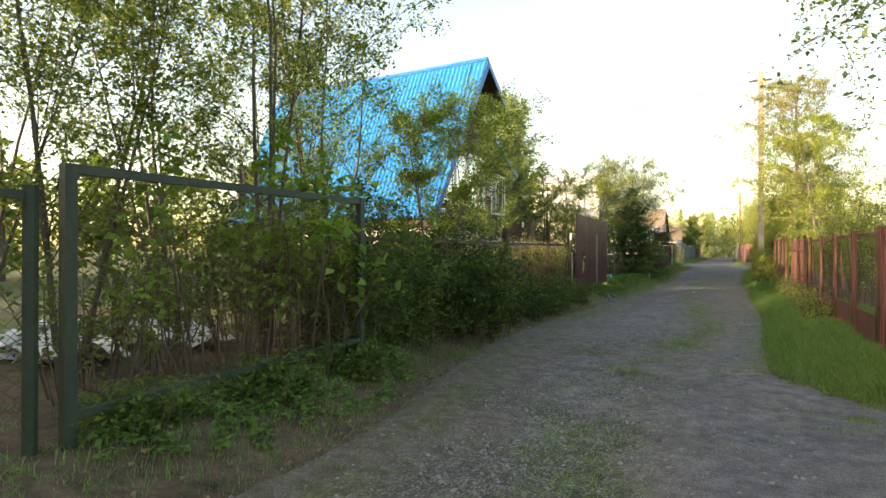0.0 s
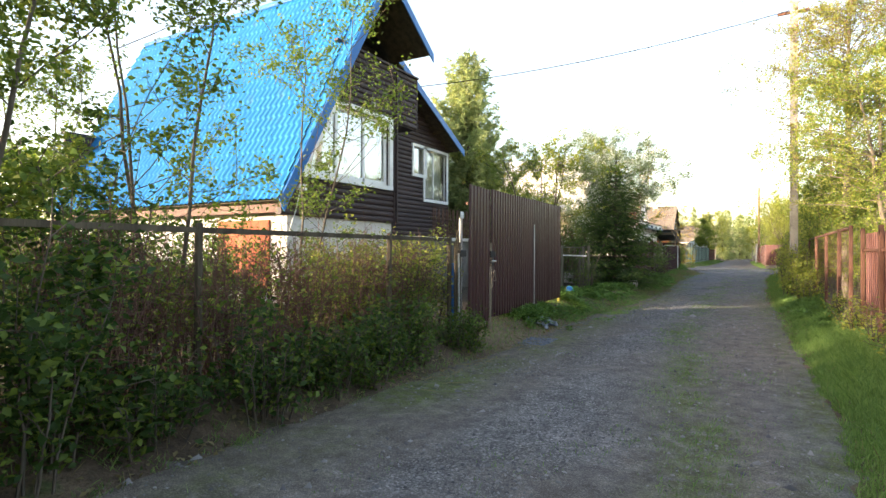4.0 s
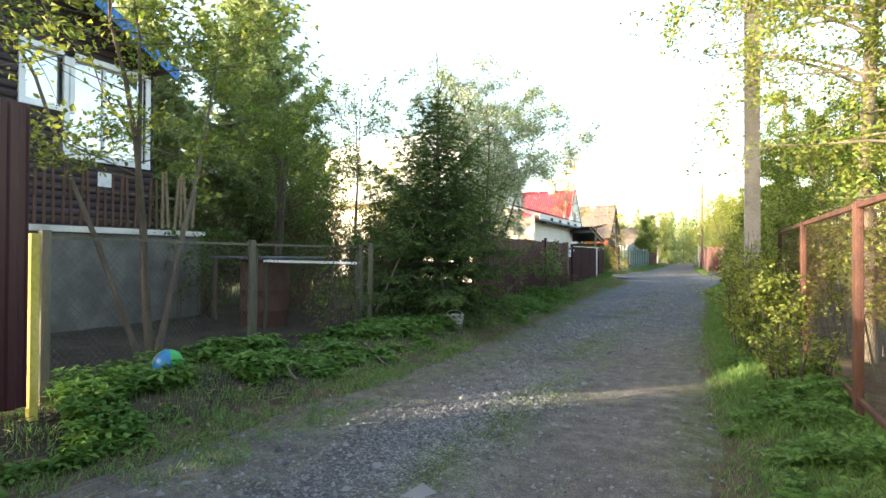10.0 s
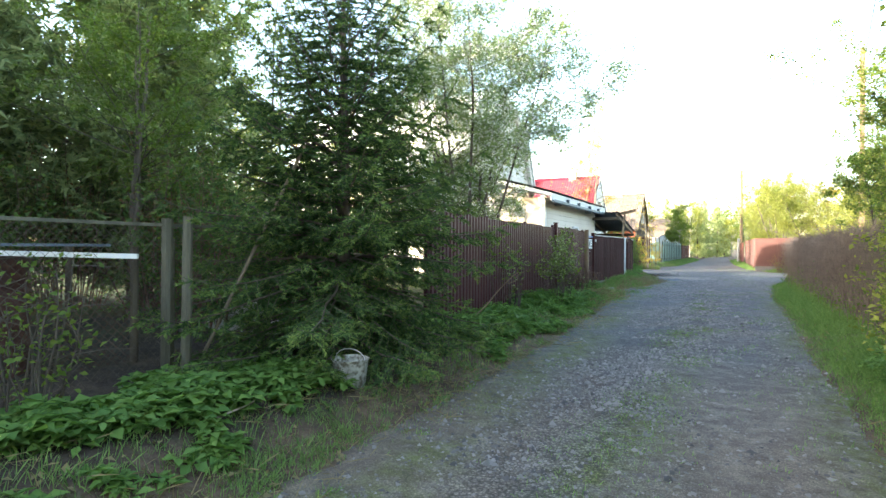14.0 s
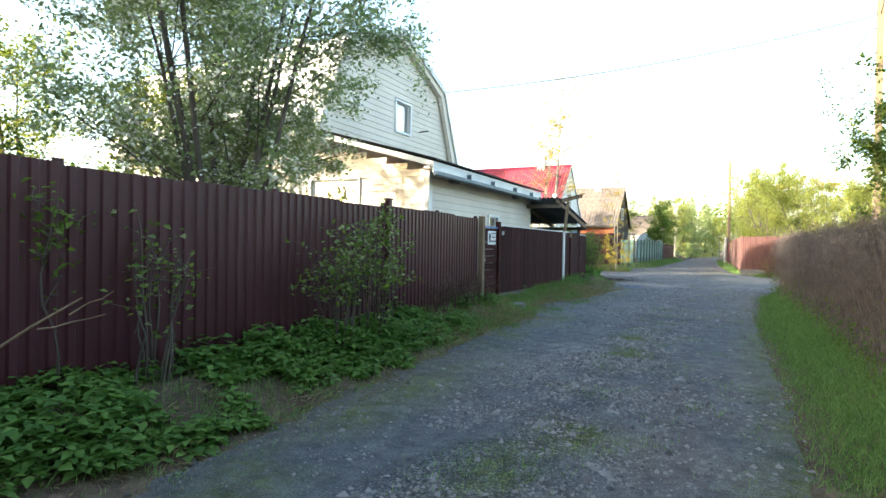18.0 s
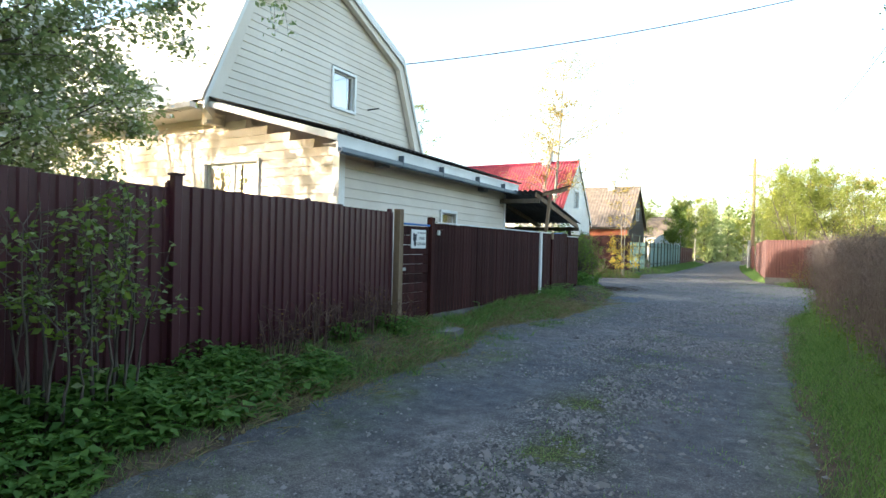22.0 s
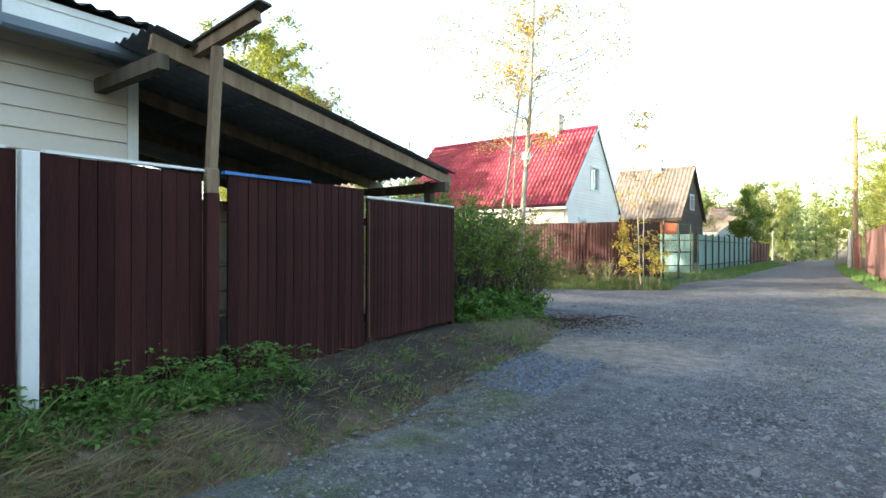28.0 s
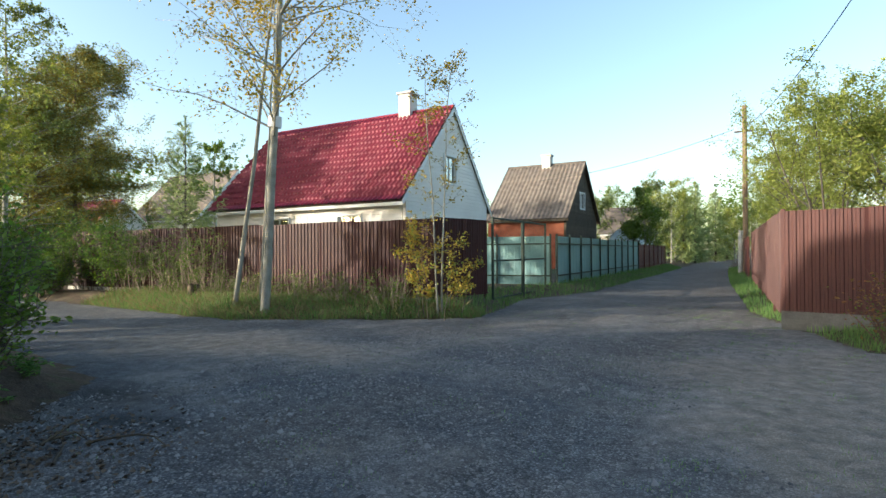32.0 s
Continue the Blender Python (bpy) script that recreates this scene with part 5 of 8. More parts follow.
# the cream house with its mansard gable, lean-to and carport
h2 = thing("house", "cream sided house with a pale mansard roof and a lean-to", "house", (-12, 46, 0.2))
PROF = [(41.75, 4.05), (42.85, 6.75), (45.55, 7.9), (48.25, 6.75), (49.45, 4.1)]


def gable_span(z):
    ys, zs = [p[0] for p in PROF[:3]], [p[1] for p in PROF[:3]]
    lo = float(np.interp(z, zs, ys))
    zs2, ys2 = [p[1] for p in PROF[:1:-1]], [p[0] for p in PROF[:1:-1]]
    return lo + 0.22, float(np.interp(z, zs2, ys2)) - 0.22


siding(h2, "y", -9.1, 1, 3.7, 7.85, 0.165, lambda z: gable_span(max(z, 4.1)), [(45.47, 46.33, 4.82, 5.78)], SIDING)
# attic window: its pale panel imitates the sky reflected in the pane
casing(h2, "y", -9.1, 1, 45.5, 46.3, 4.86, 5.74, 0.07, (), (), WHITEWOOD, 2)
siding(h2, "y", -6.15, 1, 0.4, 3.12, 0.165, lambda z: (42.5, 49.4), [(45.82, 46.55, 1.5, 2.27)], SIDING)
casing(h2, "y", -6.15, 1, 45.86, 46.5, 1.55, 2.22, 0.07)
siding(h2, "x", 42.4, -1, 0.4, 3.95, 0.165, lambda z: (-17.0, min(-6.25, -5.75 - (z - 3.05) / 0.9 * 3.25 - 0.35) if z > 3.0 else -6.25), [(-9.65, -8.05, 1.9, 3.0), (-14.0, -12.8, 1.9, 3.0)], SIDING)
casing(h2, "x", 42.4, -1, -9.6, -8.1, 1.95, 2.98, 0.05, (-8.85,), curtain=False)
casing(h2, "x", 42.4, -1, -13.95, -12.85, 1.95, 2.98, 0.09, (-13.4,), material=WHITEWOOD)
boxpart("corner_trim", (-6.27, -6.12, 42.36, 42.52, 0.4, 3.2), WHITEWOOD, h2, bevel=0.004)
boxpart("corner_trim", (-6.27, -6.12, 49.38, 49.48, 0.4, 3.1), WHITEWOOD, h2, bevel=0.004)
boxpart("footing", (-17, -6.2, 42.5, 49.4, 0.0, 0.4), CONCRETE, h2, bevel=0)
boxpart("wall", (-17.1, -17.0, 42.3, 49.4, 0.3, 4.0), SIDING, h2, bevel=0)
boxpart("wall", (-17.0, -6.2, 49.25, 49.4, 0.3, 3.0), SIDING, h2, bevel=0)
boxpart("wall", (-17.0, -9.2, 49.1, 49.25, 0.3, 4.2), SIDING, h2, bevel=0)
for i, (a, b) in enumerate(zip(PROF, PROF[1:])):
    flip = i >= 2
    lo, hi = (b, a) if flip else (a, b)
    tiled_slope(h2, -17.3, -8.86, lo, hi, WHITE_ROOF, row=3.5, wave=0.25, amp=0.008)
    barge(h2, -8.86, lo, hi, 0.16, WHITE_ROOF, 0.035)
    bm = bmesh.new()
    prism(bm, [(lo[0], lo[1] - 0.05), (hi[0], hi[1] - 0.05), (hi[0] * 0.94 + 45.55 * 0.06, hi[1] - 0.3), (lo[0] * 0.94 + 45.55 * 0.06, lo[1] - 0.3)], "x", -9.05, -8.9)
    part("soffit", bm, SIDING, h2)
# lean-to roof with its slate edge, fascia and gutter
bm = bmesh.new()
prism(bm, [(-9.05, 4.12), (-5.75, 3.22), (-5.75, 3.16), (-9.05, 4.06)], "y", 41.9, 49.5)
part("lean_to_deck", bm, WHITEWOOD, h2, "pale boarded roof edge")
S = np.linspace(41.86, 49.55, 310)
V = [(x, y, z + 0.02 * math.cos(2 * math.pi * y / 0.15) + o) for o in (0.0, -0.008) for (x, z) in ((-5.68, 3.26), (-9.05, 4.18)) for y in S]
k = len(S)
Q = [(j, j + 1, k + j + 1, k + j) for j in range(k - 1)] + [(2 * k + j, 3 * k + j, 3 * k + j + 1, 2 * k + j + 1) for j in range(k - 1)] + [(j, 2 * k + j, 2 * k + j + 1, j + 1) for j in range(k - 1)]
np_mesh("lean_to_slate", V, Q, DARK_EDGE, h2, "dark wavy roofing sheets")
boxpart("fascia", (-5.80, -5.76, 41.9, 49.5, 2.98, 3.20), WHITEWOOD, h2, "white fascia board")
boxpart("soffit", (-6.12, -5.80, 41.95, 49.45, 3.07, 3.09), SIDING, h2)
bm = bmesh.new()
prism(bm, [(-5.755, 3.0), (-5.755, 2.93), (-5.735, 2.905), (-5.675, 2.905), (-5.655, 2.93), (-5.655, 3.0), (-5.665, 3.0), (-5.67, 2.935), (-5.735, 2.935), (-5.74, 3.0)], "y", 41.88, 49.52)
part("gutter", bm, GUTTER, h2, "grey-blue roof gutter")
for y in (43.6, 45.1, 46.8, 48.3):
    boxpart("gutter_clip", (-5.758, -5.645, y - 0.015, y + 0.015, 2.90, 3.12), GUTTER, h2)
bm = bmesh.new()
prism(bm, [(-9.05, 4.0), (-5.75, 3.1), (-5.75, 3.19), (-9.05, 4.09)], "y", 41.87, 41.91)
part("verge_board", bm, WHITEWOOD, h2)
boxpart("eave_gutter", (-17.2, -9.05, 41.60, 41.72, 3.92, 4.02), PLASTER, h2)
boxpart("eave_soffit", (-17.2, -9.05, 41.72, 42.38, 3.9, 3.93), SIDING, h2)
part("nail", rod(bmesh.new(), (-9.08, 46.9, 5.05), (-8.75, 46.95, 5.07), 0.02), DARK_EDGE, h2, "dark iron peg")
boxpart("chimney", (-13.1, -12.7, 45.3, 45.7, 7.6, 8.2), PLASTER, h2, "pale plastered chimney", bevel=0.01)
for y, z in ((43.4, 2.95), (47.7, 2.93)):
    fl = thing("floodlight", "dark floodlight under the gutter of the cream house", "lamp", (-6.0, y, z))
    boxpart("head", (-6.08, -5.9, y - 0.12, y + 0.12, z - 0.06, z + 0.05), GREYPLASTIC, fl)
    boxpart("arm", (-6.13, -6.08, y - 0.03, y + 0.03, z - 0.02, z + 0.04), GREYPLASTIC, fl)

# carport
cp = thing("carport", "wooden carport with a sloping dark roof behind the gate", "carport", (-7, 51, 0.2))
S = np.linspace(-9.2, -5.0, 120)
V = [(x, y, z + 0.02 * math.cos(2 * math.pi * x / 0.15) + o) for o in (0.0, -0.008) for (y, z) in ((49.1, 3.02), (53.1, 2.33)) for x in S]
k = len(S)
Q = [(j, j + 1, k + j + 1, k + j) for j in range(k - 1)] + [(2 * k + j, 3 * k + j, 3 * k + j + 1, 2 * k + j + 1) for j in range(k - 1)] + [(k + j, 3 * k + j, 3 * k + j + 1, k + j + 1) for j in range(k - 1)]
np_mesh("roof_sheet", V, Q, CARPORT_SHEET, cp, "grey wavy roof sheets")
for x in (-5.1, -6.4, -7.7, -9.0):
    part("rafter", beam(bmesh.new(), (x, 49.1, 2.90), (x, 53.1, 2.21), 0.05, 0.13), TAN_WOOD if x > -5.5 else WOOD, cp)
for y, z in ((49.6, 2.94), (50.4, 2.80), (51.2, 2.66), (52.0, 2.52), (52.8, 2.39)):
    part("batten", beam(bmesh.new(), (-9.1, y, z), (-5.05, y, z), 0.08, 0.03), GUTTER, cp, "grey batten")
for y, z in ((49.15, 2.74), (52.9, 2.12)):
    part("tie_beam", beam(bmesh.new(), (-9.1, y, z), (-5.0, y, z), 0.09, 0.12), OLDWOOD, cp)
for x, y in ((-5.3, 52.9), (-9.0, 52.9), (-9.0, 49.6)):
    part("post", beam(bmesh.new(), (x, y, 0.1), (x, y, 2.2), 0.1, 0.1), OLDWOOD, cp)
boxpart("back_wall", (-9.3, -9.25, 49.5, 53.0, 0.2, 2.1), WOOD, cp)
boxpart("storage_boards", (-9.0, -6.3, 49.52, 49.56, 0.4, 2.3), WOOD, cp)
tp = thing("support_post", "squared timber post carrying a cross beam above the gate", "post", (-4.95, 49.42, 0.1))
part("shaft", beam(bmesh.new(), (-5.12, 49.52, 0.1), (-4.83, 49.50, 2.92), 0.07, 0.08), TAN_WOOD, tp)
part("cross_beam", beam(bmesh.new(), (-5.15, 49.45, 2.90), (-4.38, 49.56, 3.08), 0.07, 0.09), TAN_WOOD, tp)
part("cover_board", beam(bmesh.new(), (-5.2, 49.45, 2.947), (-4.30, 49.57, 3.165), 0.13, 0.02), OLDWOOD, tp)
sheet = thing("metal_sheet", "loose grey-blue metal sheet leaning behind the gate", "sheet", (-5.6, 52.9, 0.3))
part("sheet", prism(bmesh.new(), [(52.2, 0.3), (53.3, 0.3), (53.35, 2.05), (52.9, 2.0), (52.3, 1.86)], "x", -5.62, -5.60), GUTTER, sheet)


# houses round the crossing
def plain_house(label, x0, x1, yf, yr, yb, ze, zr, wall, roof, gable=None, z0=0.2, over=0.25, row=0.4, wave=0.2, amp=0.018, chimney=None, windows=(), gable_windows=(), course=0.17, barge_mat=None, lift=0.036):
    """A gabled house, ridge along x: front eave at yf, ridge at yr, back eave at yb; its gable at x1 looks on the lane."""
    h = thing("house", label, "house", ((x0 + x1) / 2, yr, z0))
    wf, wb = yf + 0.4, yb - 0.4
    siding(h, "x", wf, -1, z0, ze + 0.05, course, lambda z: (x0, x1 - 0.16), [(a, b, c, d) for a, b, c, d in windows], wall)

    def span(z):
        t = max(0.0, (z - ze) / (zr - ze))
        return wf + max(0, (yr - yf) * t - 0.3), wb - max(0, (yb - yr) * t - 0.3)
    siding(h, "y", x1, 1, z0, zr - 0.25, course, span, [(a, b, c, d) for a, b, c, d in gable_windows], gable or wall)
    for a, b, c, d in windows:
        casing(h, "x", wf, -1, a, b, c, d, 0.09, ((a + b) / 2,), curtain=False)
    for a, b, c, d in gable_windows:
        casing(h, "y", x1, 1, a, b, c, d, 0.09, ((a + b) / 2,), curtain=False)
    boxpart("wall", (x0 - 0.15, x0, wf, wb, z0, ze), wall, h, bevel=0)
    boxpart("wall", (x0, x1 - 0.2, wb - 0.15, wb, z0, ze), wall, h, bevel=0)
    tiled_slope(h, x0 - 0.3, x1 + over, (yf, ze), (yr, zr), roof, row=row, wave=wave, amp=amp, lift=lift)
    tiled_slope(h, x0 - 0.3, x1 + over, (yb, ze), (yr, zr), roof, row=row, wave=wave, amp=amp)
    for a in (yf, yb):
        barge(h, x1 + over, (a, ze), (yr, zr), 0.2, barge_mat or WHITEWOOD)
    part("ridge_cap", rod(bmesh.new(), (x0 - 0.3, yr, zr + 0.03), (x1 + over, yr, zr + 0.03), 0.09), roof, h)
    boxpart("eave_board", (x0 - 0.3, x1 + over, yf + 0.03, yf + 0.06, ze - 0.16, ze - 0.02), barge_mat or WHITEWOOD, h)
    if chimney:
        cx, ct, mat = chimney
        boxpart("chimney", (cx - 0.33, cx + 0.33, yr - 0.33, yr + 0.33, zr - 0.6, ct), mat, h, "square chimney stack", bevel=0.01)
        boxpart("chimney_cap", (cx - 0.4, cx + 0.4, yr - 0.4, yr + 0.4, ct, ct + 0.1), mat, h)
    return h


plain_house("white sided house with a red metal tile roof", -23.0, -11.95, 72.35, 76.75, 80.8, 3.48, 8.15, WHITE_SIDING, RED_ROOF, z0=0.3, over=0.1, row=0.42, wave=0.24, amp=0.07, lift=0.085, chimney=(-14.4, 9.05, PLASTER),
            windows=((-15.4, -14.2, 1.9, 3.0), (-19.5, -18.3, 1.9, 3.0)), gable_windows=((75.9, 77.0, 4.6, 5.8), (74.2, 75.1, 1.9, 2.9), (77.6, 78.8, 1.9, 2.9)))
plain_house("old dark wooden house with a grey wavy slate roof", -16.4, -10.8, 90.3, 95.0, 99.4, 3.65, 8.05, BRICK, SLATE, gable=OLDWOOD, chimney=(-13.5, 8.75, PLASTER), barge_mat=OLDWOOD, row=1.5, wave=0.29, amp=0.06,
            windows=(), gable_windows=((94.2, 95.4, 4.6, 5.7),))
plain_house("distant grey house with a dark roof", -46, -37.5, 82, 86, 90, 4.2, 8.4, PLASTER, SLATE, gable=PLASTER, row=1.5, gable_windows=((85.4, 86.6, 4.8, 5.8),))
plain_house("distant small white house with a brown-red roof", -48, -42, 76, 79, 82, 2.8, 5.6, WHITE_SIDING, RED_ROOF, row=1.0)
plain_house("distant cream cottage with a yellowish gable", -13.5, -9.0, 112, 115, 118, 3.2, 6.0, SIDING, SLATE, row=1.0, gable_windows=((114.4, 115.6, 3.4, 4.3),))
gh = thing("greenhouse", "pale arched polycarbonate greenhouse behind the teal fence", "greenhouse", (-8.8, 102, 0.2))
ang = [math.pi * i / 10 for i in range(11)]
prism_pts = [(-8.8 + 1.5 * math.cos(a), 0.6 + 2.6 * math.sin(a)) for a in ang] + [(-10.3, 0.2), (-7.3, 0.2)]
bm = bmesh.new()
prism(bm, prism_pts, "y", 99.5, 106)
part("cover", bm, surface("pale_polycarbonate", (0.55, 0.66, 0.70), (0.62, 0.72, 0.76), 1, 20, 0.35, 0.02), gh)
for i in range(4):
    y = 99.48 + i * 2.18
    V, Q = tube_arrays([(np.array([(-8.8 + 1.52 * math.cos(a), y, 0.6 + 2.62 * math.sin(a)) for a in ang]), np.full(11, 0.03))])
    np_mesh("arch", V, Q, WHITEWOOD, gh)

# ---- plants ----
FULL = 1.7


def limbs_of(rng, top, base_z, r, n, up, droop=0.0, sub=4, stems=None, cone=0.0):
    """Branches from a stem: returns tube paths and the twigs that carry leaves."""
    paths, twigs = [], []
    for _ in range(n):
        st, rad = stems[rng.integers(len(stems))]
        t = rng.uniform(0, 1) ** 0.8
        zs = st[:, 2]
        z = base_z + (zs[-1] - base_z) * t * 0.97
        p = np.array([np.interp(z, zs, st[:, k]) for k in range(3)])
        a = rng.uniform(0, 2 * np.pi)
        f = (t - 0.0)
        reach = r * (np.sqrt(max(0.05, 1 - (2 * f - 0.75) ** 2 / 1.7)) * (1 - cone) + cone * (1 - f)) * rng.uniform(0.55, 1.1)
        d = np.array([np.cos(a), np.sin(a), up * rng.uniform(0.5, 1.4)])
        q = p + d / np.linalg.norm(d[:2]) * reach
        line = wander(rng, p, q, 6, reach * 0.035)
        line[:, 2] -= droop * reach * np.linspace(0, 1, 6) ** 2
        r0 = float(np.interp(z, zs, rad)) * 0.38
        paths.append((line, np.linspace(max(r0, 0.006), 0.003, 6)))
        twigs.append(line[2:])
        for _ in range(sub):
            s = rng.uniform(0.3, 1.0)
            b = np.array([np.interp(s, np.linspace(0, 1, 6), line[:, k]) for k in range(3)])
            e = rng.normal(size=3) * [1, 1, 0.7] + [0, 0, 0.3 - droop]
            e = b + e / np.linalg.norm(e) * reach * rng.uniform(0.2, 0.45)
            tw = wander(rng, b, e, 4, reach * 0.02)
            tw[:, 2] -= droop * reach * 0.35 * np.linspace(0, 1, 4) ** 2
            paths.append((tw, np.linspace(0.005, 0.002, 4)))
            twigs.append(tw)
    return paths, twigs


def on_twigs(rng, twigs, n, sigma):
    """n points spread along twigs, with a small scatter; some twigs carry more than others."""
    w = rng.uniform(0.2, 1.0, len(twigs)) ** 1.5
    pick = rng.choice(len(twigs), n, p=w / w.sum())
    out = np.zeros((n, 3))
    u = rng.uniform(0, 1, n) ** 0.8
    for i, tw in enumerate(twigs):
        k = pick == i
        if k.any():
            s = np.linspace(0, 1, len(tw))
            for c in range(3):
                out[k, c] = np.interp(u[k], s, tw[:, c])
    return out + rng.normal(size=(n, 3)) * sigma


def tree(name, label, x, y, H, r, base, leaf, n, size, bark=None, trunk=0.1, seed=1, stems=1, spread=0.15, limbs=30, up=0.5, droop=0.0, sub=4, sigma=0.07, second=None, share=0.3, lean=(0, 0), cone=0.0, category="tree", sides=6, wide=0.62):
    rng = np.random.default_rng(seed)
    z0 = gz(x, y) - 0.05
    tr = thing(name, label, category, (x, y, z0))
    st = []
    for i in range(stems):
        a = rng.uniform(0, 2 * np.pi)
        top = np.array([x + lean[0] + np.cos(a) * spread * r * (stems > 1) * rng.uniform(0.5, 1.3), y + lean[1] + np.sin(a) * spread * r * (stems > 1) * rng.uniform(0.5, 1.3), z0 + H * rng.uniform(0.85, 1.0)])
        bot = np.array([x + np.cos(a) * 0.08 * (stems > 1), y + np.sin(a) * 0.08 * (stems > 1), z0])
        line = wander(rng, bot, top, 9, 0.05)
        line[:, 2] = np.maximum.accumulate(line[:, 2])
        st.append((line, trunk * np.linspace(1, 0.12, 9) ** 0.8 * rng.uniform(0.75, 1.0)))
    bark = bark or BARK
    for line, rad in st:
        V, Q = tube_arrays([(line, rad)], 8)
        np_mesh("trunk", V, Q, bark, tr, smooth=True)
    paths, twigs = limbs_of(rng, H, z0 + base, r, limbs, up, droop, sub, st, cone)
    twigs += [s[0][5:] for s in st]
    V, Q = tube_arrays(paths, 3)
    np_mesh("branching", V, Q, bark, tr)
    n, size = (int(n * FULL), size * 0.82) if y < 54 and abs(x) < 12 else (int(n * 0.9), size * 1.05)
    pts = on_twigs(rng, twigs, n, sigma)
    k = int(n * share) if second else 0
    V, T = leaf_arrays(rng, pts[k:], size, wide)
    np_mesh("crown", V, T, leaf, tr)
    if second:
        V, T = leaf_arrays(rng, pts[:k], size * 0.8, wide)
        np_mesh("crown", V, T, second, tr, "second tint among the leaves")
    return tr


def shrub(name, label, x, y, H, r, leaf, n, size, stems=24, seed=1, bark=None, low=0.25, sigma=0.06, second=None, share=0.3, long=1.0, flat=0.0, thick=0.012, foot=0.55):
    """Many thin stems from the ground with leaves along them; long: stretch along the lane."""
    rng = np.random.default_rng(seed)
    z0 = gz(x, y) - 0.03
    sh = thing(name, label, "shrub", (x, y, z0))
    paths, twigs = [], []
    for _ in range(stems):
        a = rng.uniform(0, 2 * np.pi)
        u = np.sqrt(rng.uniform(0, 1))
        b = np.array([x + np.cos(a) * u * r * foot, y + np.sin(a) * u * r * foot * long, 0.0])
        b[2] = gz(b[0], b[1]) - 0.03
        e = np.array([x + np.cos(a) * u * r * rng.uniform(0.8, 1.1), y + np.sin(a) * u * r * long * rng.uniform(0.8, 1.1), z0 + H * rng.uniform(0.6, 1.05) * (1 - 0.35 * u * u * (1 - flat))])
        line = wander(rng, b, e, 7, 0.03 * H)
        paths.append((line, np.linspace(thick, 0.003, 7)))
        k = max(1, int(low * 7))
        twigs.append(line[k:])
        for _ in range(5):
            s = rng.uniform(low, 1.0)
            p = np.array([np.interp(s, np.linspace(0, 1, 7), line[:, c]) for c in range(3)])
            q = p + rng.normal(size=3) * [0.2, 0.2, 0.13] * min(H, 2.0) * 0.55 + [0, 0, 0.06 * H]
            q[2] = max(q[2], z0 + 0.05)
            tw = wander(rng, p, q, 4, 0.015)
            paths.append((tw, np.linspace(0.005, 0.002, 4)))
            twigs.append(tw)
    V, Q = tube_arrays(paths, 3)
    np_mesh("brushwood", V, Q, bark or BARK, sh)
    if n:
        n = int(n * 1.15)
        pts = on_twigs(rng, twigs, n, sigma)
        k = int(n * share) if second else 0
        V, T = leaf_arrays(rng, pts[k:], size)
        np_mesh("foliage", V, T, leaf, sh)
        if second:
            V, T = leaf_arrays(rng, pts[:k], size)
            np_mesh("foliage", V, T, second, sh, "second tint among the leaves")
    return sh


